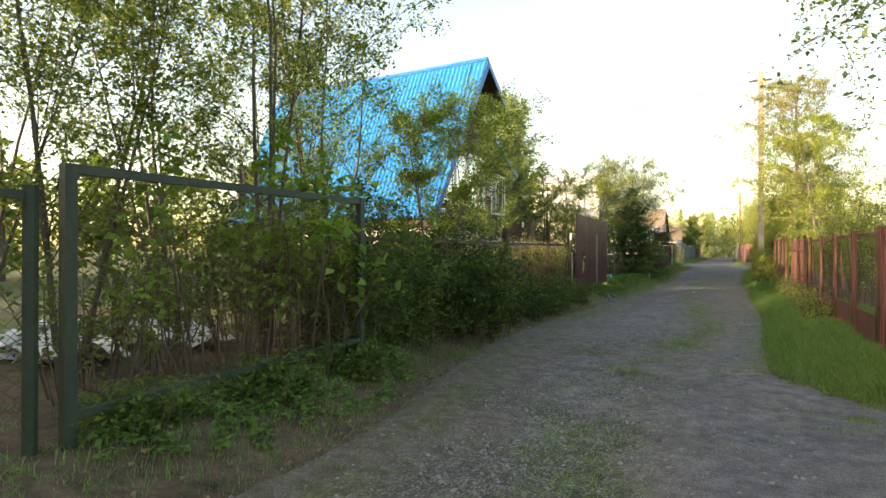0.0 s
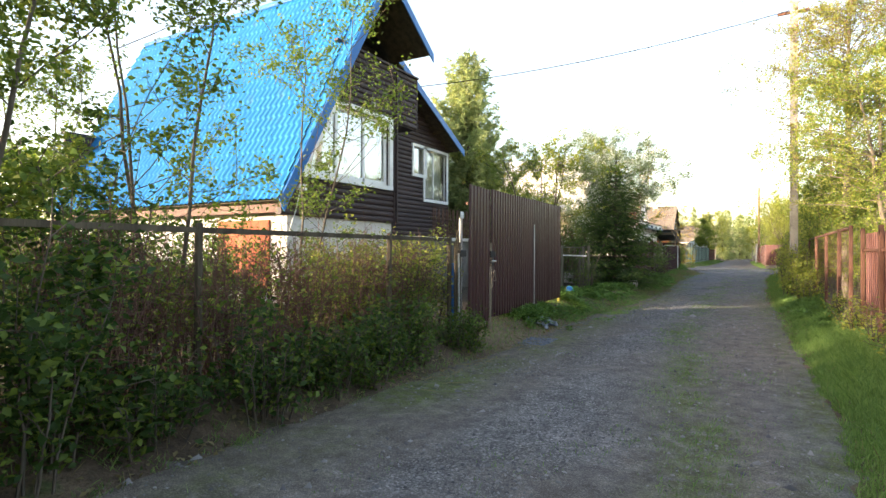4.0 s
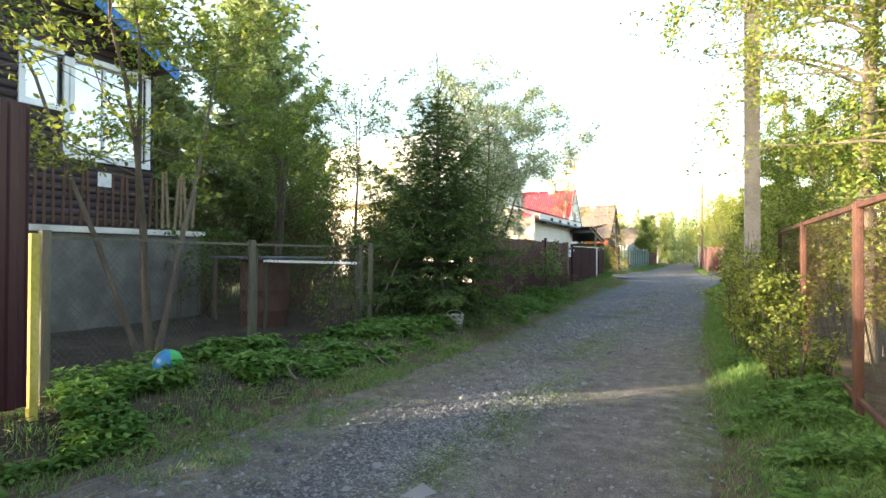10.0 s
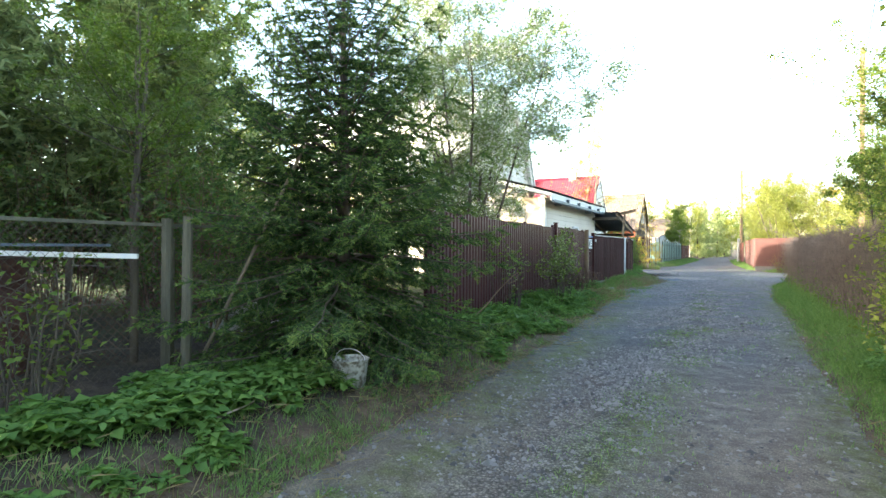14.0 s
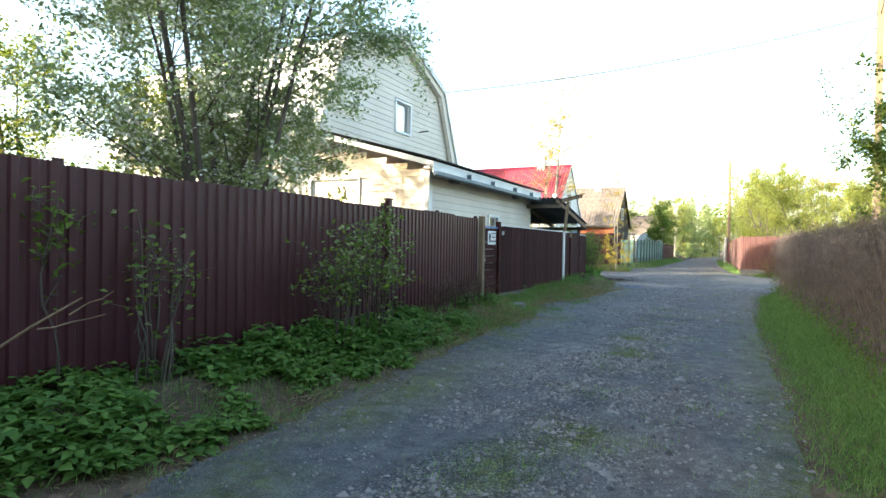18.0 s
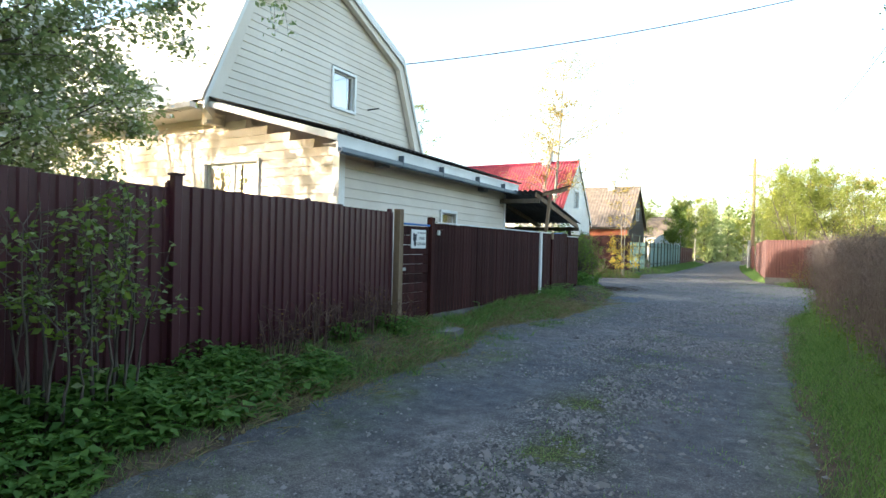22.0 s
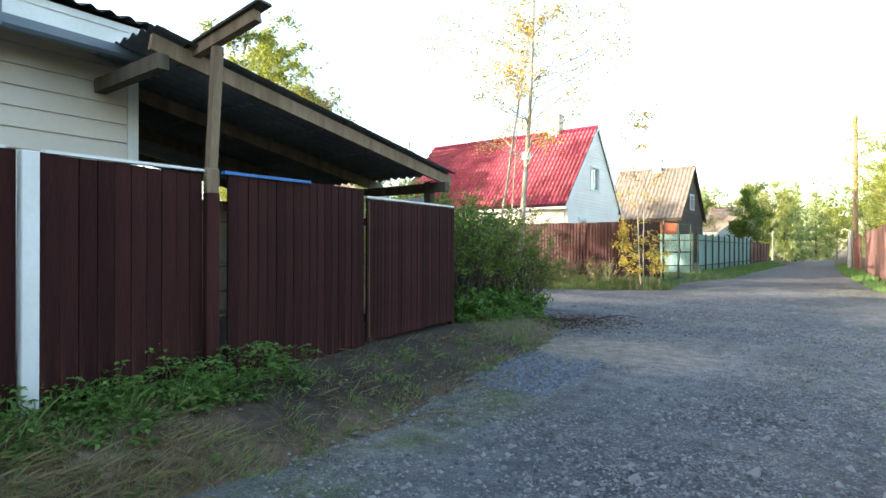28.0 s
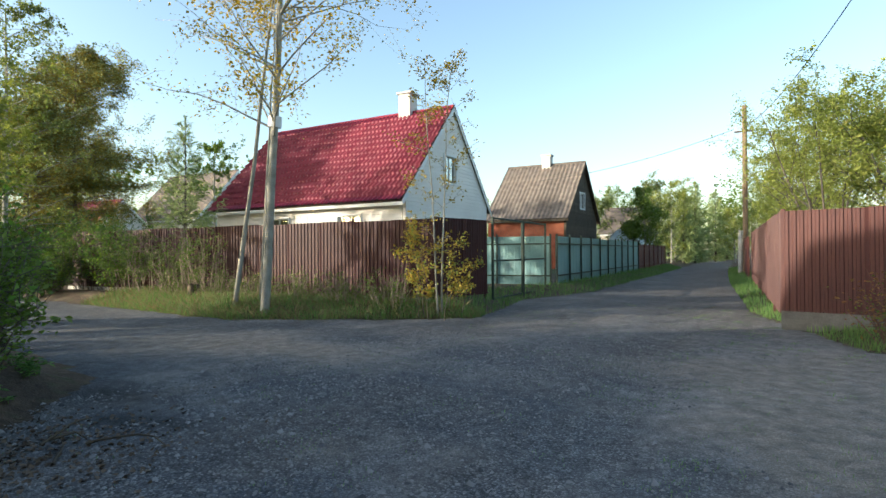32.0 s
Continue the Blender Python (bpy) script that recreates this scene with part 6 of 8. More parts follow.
def conifer(name, label, x, y, H, r, seed, needle, whorls=34, per=9, twig=15, blades=16, blade=(0.05, 0.006), droop=0.35, base=0.15, rise=0.25, trunk=0.09, tip=0.4, full=0.8, category="tree"):
    """A spruce: whorls of drooping branches, each with side twigs set with needles."""
    rng = np.random.default_rng(seed)
    z0 = gz(x, y) - 0.05
    tr = thing(name, label, category, (x, y, z0))
    V, Q = tube_arrays([(wander(rng, (x, y, z0), (x + 0.05, y, z0 + H), 10, 0.015), np.linspace(trunk, 0.008, 10))], 8)
    np_mesh("trunk", V, Q, BARK, tr, smooth=True)
    paths, P, D = [], [], []
    for w in range(whorls):
        f = w / whorls
        z = z0 + base + (H - base - tip * 0.3) * f
        for _ in range(per if f < 0.85 else max(4, per - 3)):
            a = rng.uniform(0, 2 * np.pi)
            L = (r * (1 - f) ** full + 0.10) * rng.uniform(0.42, 1.22) * min(1.0, 0.72 + 2.2 * f)
            s = np.linspace(0, 1, 6)
            out = np.array([np.cos(a), np.sin(a)])
            line = np.zeros((6, 3))
            line[:, :2] = [x, y] + np.outer(s * L, out) + rng.normal(size=(6, 2)) * 0.015 * L
            line[:, 2] = z + L * ((rise + 0.6 * f) * s - (droop * (1 - f)) * s ** 1.6 * 1.6 + 0.18 * s ** 4)
            line[:, 2] = np.maximum(line[:, 2], z0 + 0.12)
            paths.append((line, np.linspace(0.004 + 0.006 * L, 0.002, 6)))
            m = max(3, int(twig * L / r * 1.3))
            sd = np.array([-out[1], out[0], 0])
            for i in range(m):
                t = rng.uniform(0.12, 1.0)
                p = np.array([np.interp(t, s, line[:, c]) for c in range(3)])
                tl = (0.10 + 0.28 * L * (1 - t * 0.75)) * rng.uniform(0.5, 1.1)
                e = sd * rng.choice((-1, 1)) * rng.uniform(0.5, 1) + np.array([*out, 0]) * rng.uniform(0.4, 1) + [0, 0, rng.uniform(-0.35 - droop, 0.05)]
                e = e / np.linalg.norm(e) * tl
                k = max(4, int(blades * tl / 0.25))
                u = rng.uniform(0, 1, k)[:, None]
                P.append(p + e * u)
                nd = e / tl + rng.normal(size=(k, 3)) * 0.55
                D.append(nd / np.linalg.norm(nd, axis=1)[:, None])
            k = max(3, int(blades * 1.2))
            u = rng.uniform(0.5, 1, k)
            P.append(np.stack([np.interp(u, s, line[:, c]) for c in range(3)], 1))
            nd = rng.normal(size=(k, 3)) * 0.6 + [*out, 0.1]
            D.append(nd / np.linalg.norm(nd, axis=1)[:, None])
    k = 60
    P.append(np.stack([np.full(k, x + 0.05), np.full(k, y), rng.uniform(z0 + H - tip, z0 + H, k)], 1))
    nd = rng.normal(size=(k, 3)) * 0.5 + [0, 0, 0.9]
    D.append(nd / np.linalg.norm(nd, axis=1)[:, None])
    V, Q = tube_arrays(paths, 4)
    np_mesh("branching", V, Q, BARK, tr)
    P, D = np.concatenate(P), np.concatenate(D)
    n = len(P)
    ln = blade[0] * rng.uniform(0.6, 1.4, n)[:, None]
    sd = np.cross(D, rng.normal(size=(n, 3)))
    sd = sd / (np.linalg.norm(sd, axis=1)[:, None] + 1e-9) * blade[1]
    V = np.stack([P - sd, P + sd, P + D * ln + sd * 0.2, P + D * ln - sd * 0.2], 1).reshape(-1, 3)
    np_mesh("crown", V, np.arange(4 * n).reshape(-1, 4), needle, tr)
    return tr


def near_spruce(name, label, x, y, H, r, seed):
    """A spruce seen close by: whorled boughs set with flat drooping sprays, inner needles darkened to imitate shade and
    lighter young ones at the tips.
    """
    rng = np.random.default_rng(seed)
    z0 = gz(x, y) - 0.05
    tr = thing(name, label, "tree", (x, y, z0))
    stem = wander(rng, (x, y, z0), (x + 0.05, y, z0 + H), 10, 0.012)
    V, Q = tube_arrays([(stem, np.linspace(0.10, 0.009, 10))], 8)
    np_mesh("trunk", V, Q, BARK, tr, smooth=True)
    paths, P, D, W, young = [], [], [], [], []

    def clothe(a, b, k, tip, wide=1.0):
        """Needles all along a twig from a to b."""
        u = np.sort(rng.uniform(0, 1, k))
        d = (b - a) / (np.linalg.norm(b - a) + 1e-9)
        nd = d * 0.95 + rng.normal(size=(k, 3)) * [0.5, 0.5, 0.36] * wide + [0, 0, 0.10]
        P.append(a + (b - a) * u[:, None])
        D.append(nd / np.linalg.norm(nd, axis=1)[:, None])
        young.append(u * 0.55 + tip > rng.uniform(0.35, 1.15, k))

    whorls = 27
    for w in range(whorls):
        f = (w + rng.uniform(0, 0.5)) / whorls
        z = 0.28 + (H - 0.75) * f
        turn = rng.uniform(0, 6.28)
        per = 9 if f < 0.7 else 6
        for b in range(per):
            a = turn + b * 2 * np.pi / per + rng.normal() * 0.22
            L = (r * (1 - f) ** 0.78 + 0.10) * rng.uniform(0.6, 1.18) * min(1.0, 0.8 + 1.6 * f)
            s = np.linspace(0, 1, 7)
            out = np.array([np.cos(a), np.sin(a)])
            line = np.zeros((7, 3))
            line[:, :2] = [x, y] + np.outer(s * L, out) + rng.normal(size=(7, 2)) * 0.012 * L
            line[:, 2] = z0 + z + L * ((0.42 + 0.75 * f) * s - 0.95 * (1 - f) * s ** 1.5 + 0.28 * s ** 4)
            line[:, 2] = np.maximum(line[:, 2], z0 + 0.14 + 0.1 * s)
            paths.append((line, np.linspace(0.005 + 0.008 * L, 0.002, 7)))
            side = np.array([-out[1], out[0], 0.0])
            n = max(3, int(L * 0.88 / 0.14))
            for i in range(n):
                t = 0.14 + 0.84 * (i + rng.uniform(0, 0.8)) / n
                p = np.array([np.interp(t, s, line[:, c]) for c in range(3)])
                for sg in (-1, 1):
                    tl = (0.07 + 0.30 * L * (1 - t) ** 0.8) * rng.uniform(0.6, 1.15)
                    tl = min(tl, 0.5)
                    e = side * sg * rng.uniform(0.7, 1.0) + np.array([*out, 0]) * rng.uniform(0.5, 0.9) + [0, 0, rng.uniform(-0.55, -0.05) * (1.15 - f)]
                    q = p + e / np.linalg.norm(e) * tl
                    q[2] -= 0.25 * tl * (1 - f)
                    paths.append((np.stack([p, (p + q) / 2 + [0, 0, 0.02 * tl], q]), np.array([0.004, 0.003, 0.002])))
                    clothe(p, q, int(14 + 190 * tl), t * 0.6)
                    if tl > 0.22:
                        m = p * 0.45 + q * 0.55
                        g = m + (q - p) * 0.35 + np.cross((q - p), [0, 0, 1]) * rng.choice((-0.4, 0.4))
                        clothe(m, g, int(12 + 95 * tl), t * 0.6)
            clothe(line[5], line[6], 22, 0.7)
            clothe(line[3], line[5], int(26 * L), 0.3)
    for lead, dx in ((0.85, 0.0), (0.45, 0.09), (0.38, -0.08), (0.5, 0.03)):
        p = np.array([x + 0.04, y, z0 + H - 0.25])
        q = p + [dx * 2.2, rng.normal() * 0.08, lead]
        paths.append((np.stack([p, (p + q) / 2, q]), np.array([0.012, 0.008, 0.004])))
        clothe(p, q, int(90 * lead), 0.3, 0.6)
    V, Q = tube_arrays(paths, 3)
    np_mesh("branching", V, Q, BARK, tr)
    P, D, young = np.concatenate(P), np.concatenate(D), np.concatenate(young)
    n = len(P)
    ln = 0.042 * rng.uniform(0.7, 1.35, n)[:, None]
    sd = np.cross(D, rng.normal(size=(n, 3)))
    sd = sd / (np.linalg.norm(sd, axis=1)[:, None] + 1e-9) * 0.0062
    V = np.stack([P - sd, P + sd, P + D * ln + sd * 0.35, P + D * ln - sd * 0.35], 1)
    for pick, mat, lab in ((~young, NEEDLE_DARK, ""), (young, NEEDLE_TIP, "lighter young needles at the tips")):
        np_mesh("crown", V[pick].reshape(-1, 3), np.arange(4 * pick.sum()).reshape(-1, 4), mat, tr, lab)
    return tr


# saplings and bushes behind the pipe gate and the netting fence
for i, (x, y, H, r, n) in enumerate(((-4.5, 6.0, 5.6, 1.9, 7000), (-5.6, 4.4, 5.2, 1.8, 8000), (-5.2, 8.2, 5.2, 1.9, 6000), (-7.4, 6.8, 6.0, 2.2, 8500), (-8.5, 10.0, 5.2, 2.2, 5200), (-6.6, 3.0, 5.5, 2.0, 8000), (-9.5, 5.0, 6.5, 2.6, 9500))):
    tree("sapling", "tall thin-stemmed sapling in fresh green leaf", x, y, H, r, 0.9, LEAF_MID, n, 0.072, trunk=0.036, seed=10 + i, stems=4, spread=0.6, limbs=50, up=0.9, second=LEAF_YELLOW, share=0.5)
tree("sapling", "young apple tree with bluish green leaves", -5.1, 12.6, 5.0, 1.6, 1.2, LEAF_MID, 4600, 0.07, trunk=0.03, seed=21, stems=3, spread=0.5, limbs=34, up=0.8)
tree("sapling", "young tree with sparse leaves before the blue roof", -5.6, 15.0, 5.0, 1.4, 1.3, LEAF_MID, 2600, 0.07, trunk=0.026, seed=22, stems=2, spread=0.5, limbs=30, up=0.9)
tree("sapling", "crooked young tree with dark leaves", -4.6, 10.4, 4.6, 1.6, 1.1, LEAF_MID, 8000, 0.075, trunk=0.035, seed=23, stems=3, spread=0.6, limbs=34, up=0.7, second=LEAF_YELLOW)
for i in range(9):
    y = 6.7 + i * 0.95
    far = i > 4
    shrub("hedge_bush", "low dark green bush at the netting fence" if far else "overgrown green bush along the netting fence", -3.45 - 0.05 * (i % 3), y, (0.85 if far else 1.7) + 0.12 * math.sin(i * 2.3), 0.5 if far else 0.68, LEAF_DARK if i < 2 else LEAF_DEEP, 1100 if far else 3400, 0.065, 22, 40 + i, low=0.12, second=LEAF_MID, share=0.28, long=1.1)
for i, (x, y, H) in enumerate(((-4.7, 10.6, 2.2), (-5.0, 11.6, 2.4), (-4.9, 9.4, 2.6), (-4.9, 7.8, 2.5), (-5.9, 8.8, 2.7), (-6.3, 7.2, 2.7))):
    shrub("hedge_bush", "tall deep green bush behind the netting fence", x, y, H, 0.8, LEAF_DEEP, 3600, 0.065, 26, 420 + i, low=0.15, second=LEAF_DARK, share=0.4)
for i, (x, y, H) in enumerate(((-3.5, 5.7, 2.7), (-3.9, 4.9, 2.4), (-4.2, 6.6, 2.9))):
    shrub("young_maple", "young maple with large fresh green leaves by the pipe gate", x, y, H, 0.8, LEAF_FRESH, 420, 0.12, 9, 400 + i, low=0.45, second=LEAF_MID, thick=0.016)
for i in range(10):
    y = 11.2 + i * 0.54
    shrub("dry_bush", "brown dry stems with few leaves behind the netting", -4.1 - 0.25 * (i % 2), y, 1.62 + 0.12 * math.sin(i * 1.9), 0.5, LEAF_MID, 560, 0.05, 50, 60 + i, REDTWIG, 0.2, second=LEAF_YELLOW, thick=0.009)
for i, (x, y, H) in enumerate(((-4.5, 14.6, 1.6), (-4.3, 15.7, 1.7), (-4.4, 16.5, 1.7), (-4.9, 15.3, 1.8))):
    shrub("garden_bush", "bright yellow-green bush behind the netting fence", x, y, H, 0.6, LEAF_YELLOW, 2600, 0.05, 26, 520 + i, low=0.2, second=LEAF_MID, share=0.3)
for i in range(6):
    shrub("dry_bush", "thicket of brown stems behind the pipe gate", -4.3 - 0.4 * (i % 2), 4.0 + i * 0.8, 1.7, 0.7, LEAF_MID, 900, 0.06, 20, 70 + i, BARK, 0.3)
for i, (x, y, h) in enumerate(((-3.5, 15.0, 0.9), (-3.45, 13.9, 0.75), (-3.5, 16.1, 0.6), (-3.1, 4.8, 0.3), (-3.1, 3.7, 0.3), (-3.1, 5.9, 0.4))):
    shrub("low_bush", "low green bush at the foot of the fence", x, y, h, 0.45, LEAF_DARK, 1300, 0.05, 20, 80 + i, low=0.05, second=LEAF_MID)

# behind the gap in the fence: dark orchard, conifer, spruce
conifer("fir_tree", "tall dense olive-green conifer behind the orchard", -11.9, 32.2, 10.6, 2.5, 5, NEEDLE_OLIVE, 46, 12, 18, 8, (0.2, 0.032), 0.15, 0.4, 0.5, 0.15, 0.4, 0.6)
conifer("fir_tree", "dense olive-green conifer beside its neighbour", -13.6, 29.6, 8.2, 2.2, 6, NEEDLE_OLIVE, 40, 12, 16, 8, (0.2, 0.032), 0.15, 0.4, 0.5, 0.13, 0.4, 0.6)
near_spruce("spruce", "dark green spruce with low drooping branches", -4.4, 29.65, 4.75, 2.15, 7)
tree("lilac_tree", "young tree with bright yellow-green leaves by the log house", -5.15, 23.95, 4.3, 2.0, 1.9, LEAF_YELLOW, 4200, 0.08, trunk=0.05, seed=31, stems=4, spread=0.95, limbs=40, up=0.35, second=LEAF_MID, share=0.5)
tree("garden_tree", "leafy garden tree in the shade", -9.0, 30.0, 5.2, 2.2, 1.2, LEAF_MID, 7000, 0.075, trunk=0.06, seed=32, stems=4, limbs=44, second=LEAF_MID, share=0.25)
for i, (x, y, H, r) in enumerate(((-7.2, 29.8, 2.6, 1.2), (-8.8, 27.2, 2.4, 1.2), (-6.2, 31.2, 2.6, 1.1), (-10.4, 28.4, 3.0, 1.4), (-7.8, 33.2, 3.4, 1.5), (-10.5, 35.5, 4.0, 1.8))):
    shrub("garden_bush", "dark tangled garden bush in the shade", x, y, H, r, LEAF_DARK, 3600, 0.065, 44, 90 + i, low=0.2, bark=REDTWIG, second=LEAF_MID, share=0.2)
for i, (x, y, h) in enumerate(((-4.6, 26.6, 1.3), (-4.7, 30.6, 1.4))):
    shrub("dry_bush", "bare brown shoots along the netting fence", x, y, h, 0.4, LEAF_MID, 420, 0.05, 20, 100 + i, BARK, 0.3)

for i, (x, y, H, r) in enumerate(((-8.6, 31.0, 3.3, 1.2), (-10.2, 31.8, 3.6, 1.3), (-7.2, 32.6, 3.0, 1.1), (-11.6, 30.4, 3.4, 1.2), (-12.6, 34.5, 4.0, 1.5))):
    shrub("garden_bush", "tall twiggy garden bush with dull reddish leaves", x, y, H, r, LEAF_DARK, 3600, 0.07, 60, 540 + i, low=0.2, bark=REDTWIG, second=LEAF_RED, share=0.3)
tree("garden_tree", "thin young tree with sparse fresh leaves in the yard", -8.4, 32.5, 6.4, 1.8, 2.4, LEAF_MID, 1700, 0.09, trunk=0.04, seed=55, stems=2, spread=0.5, limbs=26, up=0.7, second=LEAF_YELLOW)
tree("sapling", "thin crooked sprout with a few leaves by the fence", -4.3, 33.7, 1.5, 0.3, 0.6, LEAF_MID, 90, 0.08, trunk=0.014, seed=56, limbs=7, up=0.9)
# this sapling is added on the sun line to narrow the lane's lit band
tree("sapling", "tall young tree in leaf before the blue roof", -11.3, 14.2, 5.2, 1.3, 1.0, LEAF_MID, 2600, 0.075, trunk=0.03, seed=57, stems=3, spread=0.5, limbs=36, up=0.8)
# bird cherry over the maroon fence, shrubs before it
ch = tree("bird_cherry", "many-stemmed bird cherry in white blossom behind the fence", -6.2, 36.75, 6.8, 2.75, 1.4, LEAF_PALE, 38000, 0.092, trunk=0.055, seed=33, stems=9, spread=0.6, limbs=120, up=0.7, droop=0.15, sub=6, sigma=0.09, second=BLOSSOM, share=0.36)
tree("bird_cherry", "lower bird cherry hanging over the fence in blossom", -8.0, 38.2, 3.8, 1.5, 1.3, LEAF_PALE, 20000, 0.085, trunk=0.03, seed=34, stems=5, spread=0.6, limbs=50, up=0.4, droop=0.25, sub=6, second=BLOSSOM, share=0.24)
for i, (x, y, h, n) in enumerate(((-4.0, 36.6, 1.75, 420), (-4.1, 37.5, 1.85, 620), (-4.05, 37.05, 1.6, 260), (-4.1, 34.3, 1.5, 150))):
    shrub("wild_shrub", "thin upright shrub with small leaves before the fence", x, y, h, 0.36, LEAF_MID, n, 0.06, 9, 110 + i, BARK, 0.6, second=LEAF_PALE, thick=0.016)
for i, (x, y, h) in enumerate(((-4.4, 40.0, 0.85), (-4.45, 40.6, 0.8), (-4.5, 41.2, 0.9), (-4.35, 39.4, 0.75), (-4.5, 41.7, 0.7))):
    shrub("dry_stalks", "dry reddish stalks at the foot of the fence", x, y, h * 0.9, 0.32, LEAF_RED, 30, 0.03, 15, 120 + i, DEADCANE, 0.4, thick=0.013)

# trees set to dapple the cream wall; the fourth is added only for shade
for i, (x, y, H, r, n) in enumerate(((-12.6, 36.2, 5.6, 2.2, 7000), (-15.2, 38.4, 6.0, 2.3, 7000), (-10.6, 38.6, 4.6, 1.5, 3200), (-11.9, 40.2, 5.2, 1.7, 3600))):
    tree("garden_tree", "spreading garden tree in fresh leaf before the cream house", x, y, H, r, 1.6, LEAF_YELLOW, n, 0.085, trunk=0.07, seed=530 + i, stems=3, spread=0.6, limbs=50, up=0.6, second=LEAF_MID, share=0.5)

# spirea bushes on the corner of the side road
for i, (x, y, H, r) in enumerate(((-5.7, 54.1, 2.0, 0.9), (-6.0, 55.3, 1.95, 1.0), (-7.1, 54.6, 2.3, 1.1), (-6.9, 56.2, 2.0, 1.05), (-8.4, 55.6, 2.4, 1.2), (-8.2, 57.2, 2.0, 1.0), (-9.8, 56.8, 2.3, 1.3), (-7.3, 57.0, 1.85, 0.85), (-5.75, 56.3, 1.8, 0.75))):
    shrub("spirea_bush", "green bush of many upright leafy stems, bare at the foot", x, y, H * 1.04, r, LEAF_MID, 3100, 0.058, 64, 130 + i, low=0.5, sigma=0.04, second=LEAF_FRESH, share=0.25, flat=0.1, thick=0.014, foot=0.3)
for i in range(7):
    shrub("low_bush", "low leafy nettles under the corner bushes", -5.5 - 0.35 * (i % 3), 53.8 + 0.36 * i, 0.42, 0.5, NETTLE, 900, 0.085, 22, 150 + i, low=0.05)

# trees round the crossing
tree("aspen", "tall pale-barked aspen with sparse yellow leaves", -9.6, 63.3, 11.5, 3.9, 3.4, LEAF_GOLD, 9500, 0.075, PALE_BARK, 0.115, 35, limbs=44, up=0.5, droop=0.05, sub=6, second=LEAF_YELLOW, share=0.3, lean=(0.7, 0.2), sigma=0.14)
band = thing("trunk_band", "white painted band round the aspen trunk", "band", (-9.3, 63.36, 4.3))
V, Q = tube_arrays([(np.array([(-9.33, 63.37, 4.28), (-9.31, 63.375, 4.52)]), np.array([0.15, 0.148]))], 14)
np_mesh("ring", V, Q, WHITEWOOD, band)
tree("aspen", "leaning thin aspen with few leaves", -10.7, 63.4, 10.0, 1.8, 5.0, LEAF_GOLD, 1300, 0.09, PALE_BARK, 0.065, 36, limbs=20, up=0.9, lean=(1.5, 0.2))
tree("aspen", "slender leafless-topped aspen beside its neighbours", -10.3, 63.8, 8.5, 1.2, 4.5, LEAF_GOLD, 700, 0.09, PALE_BARK, 0.05, 37, limbs=16, up=1.0, lean=(0.6, 0.1))
tree("young_birch", "slim young birch with a nearly bare top", -5.95, 64.95, 6.2, 0.75, 1.2, LEAF_GOLD, 1700, 0.065, PALE_BARK, 0.03, 38, stems=2, spread=0.9, limbs=44, up=0.75, droop=0.1, sub=4)
shrub("birch_sapling", "birch sapling thick with yellow young leaves", -6.05, 64.9, 2.6, 1.0, LEAF_GOLD, 1700, 0.07, 9, 39, BARK, 0.3, second=LEAF_YELLOW)
for i in range(6):
    shrub("wild_shrub", "low brown-green weeds before the brown fence", -7.2 - 1.4 * i, 64.9 - 0.08 * i, 0.9, 0.7, LEAF_MID, 700, 0.05, 30, 160 + i, TWIG, 0.2)
for i, x in enumerate((-13.4, -14.4, -15.6, -16.8)):
    shrub("wild_shrub", "thin shrub before the dark end of the fence", x, 64.6, 2.2, 0.8, LEAF_MID, 900, 0.06, 22, 170 + i, TWIG, 0.3)
stump = thing("tree_stump", "short dark weathered stump at the roadside", "stump", (-13.3, 64.2, 0.1))
V, Q = tube_arrays([(np.array([(-13.3, 64.2, 0.0), (-13.3, 64.2, 0.3), (-13.28, 64.2, 0.62)]), np.array([0.2, 0.16, 0.15]))], 9)
np_mesh("wood", V, Q, OLDWOOD, stump)
for i, (x, y, H, r) in enumerate(((-27.7, 68.5, 12.5, 4.2), (-31.5, 70.0, 13.0, 4.2), (-27.2, 66.3, 9.0, 3.0))):
    tree("pine", "tall pine with spreading layered olive foliage", x, y, H, r, 0.9, PINE_TUFT, 46000, 0.17, TAN_BARK, 0.2, 345 + i, limbs=64, up=0.25, droop=0.08, sub=7, sigma=0.16, second=NEEDLE_OLIVE, share=0.35, wide=0.16)
conifer("young_pine", "young slim pine beside the brown fence", -17.3, 66.8, 6.0, 1.3, 9, NEEDLE_OLIVE, 18, 7, 12, 9, (0.15, 0.014), 0.0, 0.8, 0.5, 0.06)
tree("birch", "birch with fine young yellow-green leaves", -23.5, 64.0, 11.5, 3.4, 2.0, LEAF_BIRCH, 9000, 0.11, PALE_BARK, 0.14, 39, limbs=60, up=0.7, droop=0.25, second=LEAF_YELLOW)
tree("birch", "birch with fine young leaves behind the corner bushes", -19.5, 60.5, 10.0, 3.0, 2.0, LEAF_YELLOW, 17000, 0.11, PALE_BARK, 0.12, 45, limbs=56, up=0.7, droop=0.2, second=LEAF_YELLOW)
tree("birch", "birch with young leaves by the side road", -15.5, 57.0, 8.5, 2.6, 1.5, LEAF_YELLOW, 15000, 0.1, PALE_BARK, 0.1, 46, limbs=50, up=0.7, droop=0.2, second=LEAF_BIRCH)
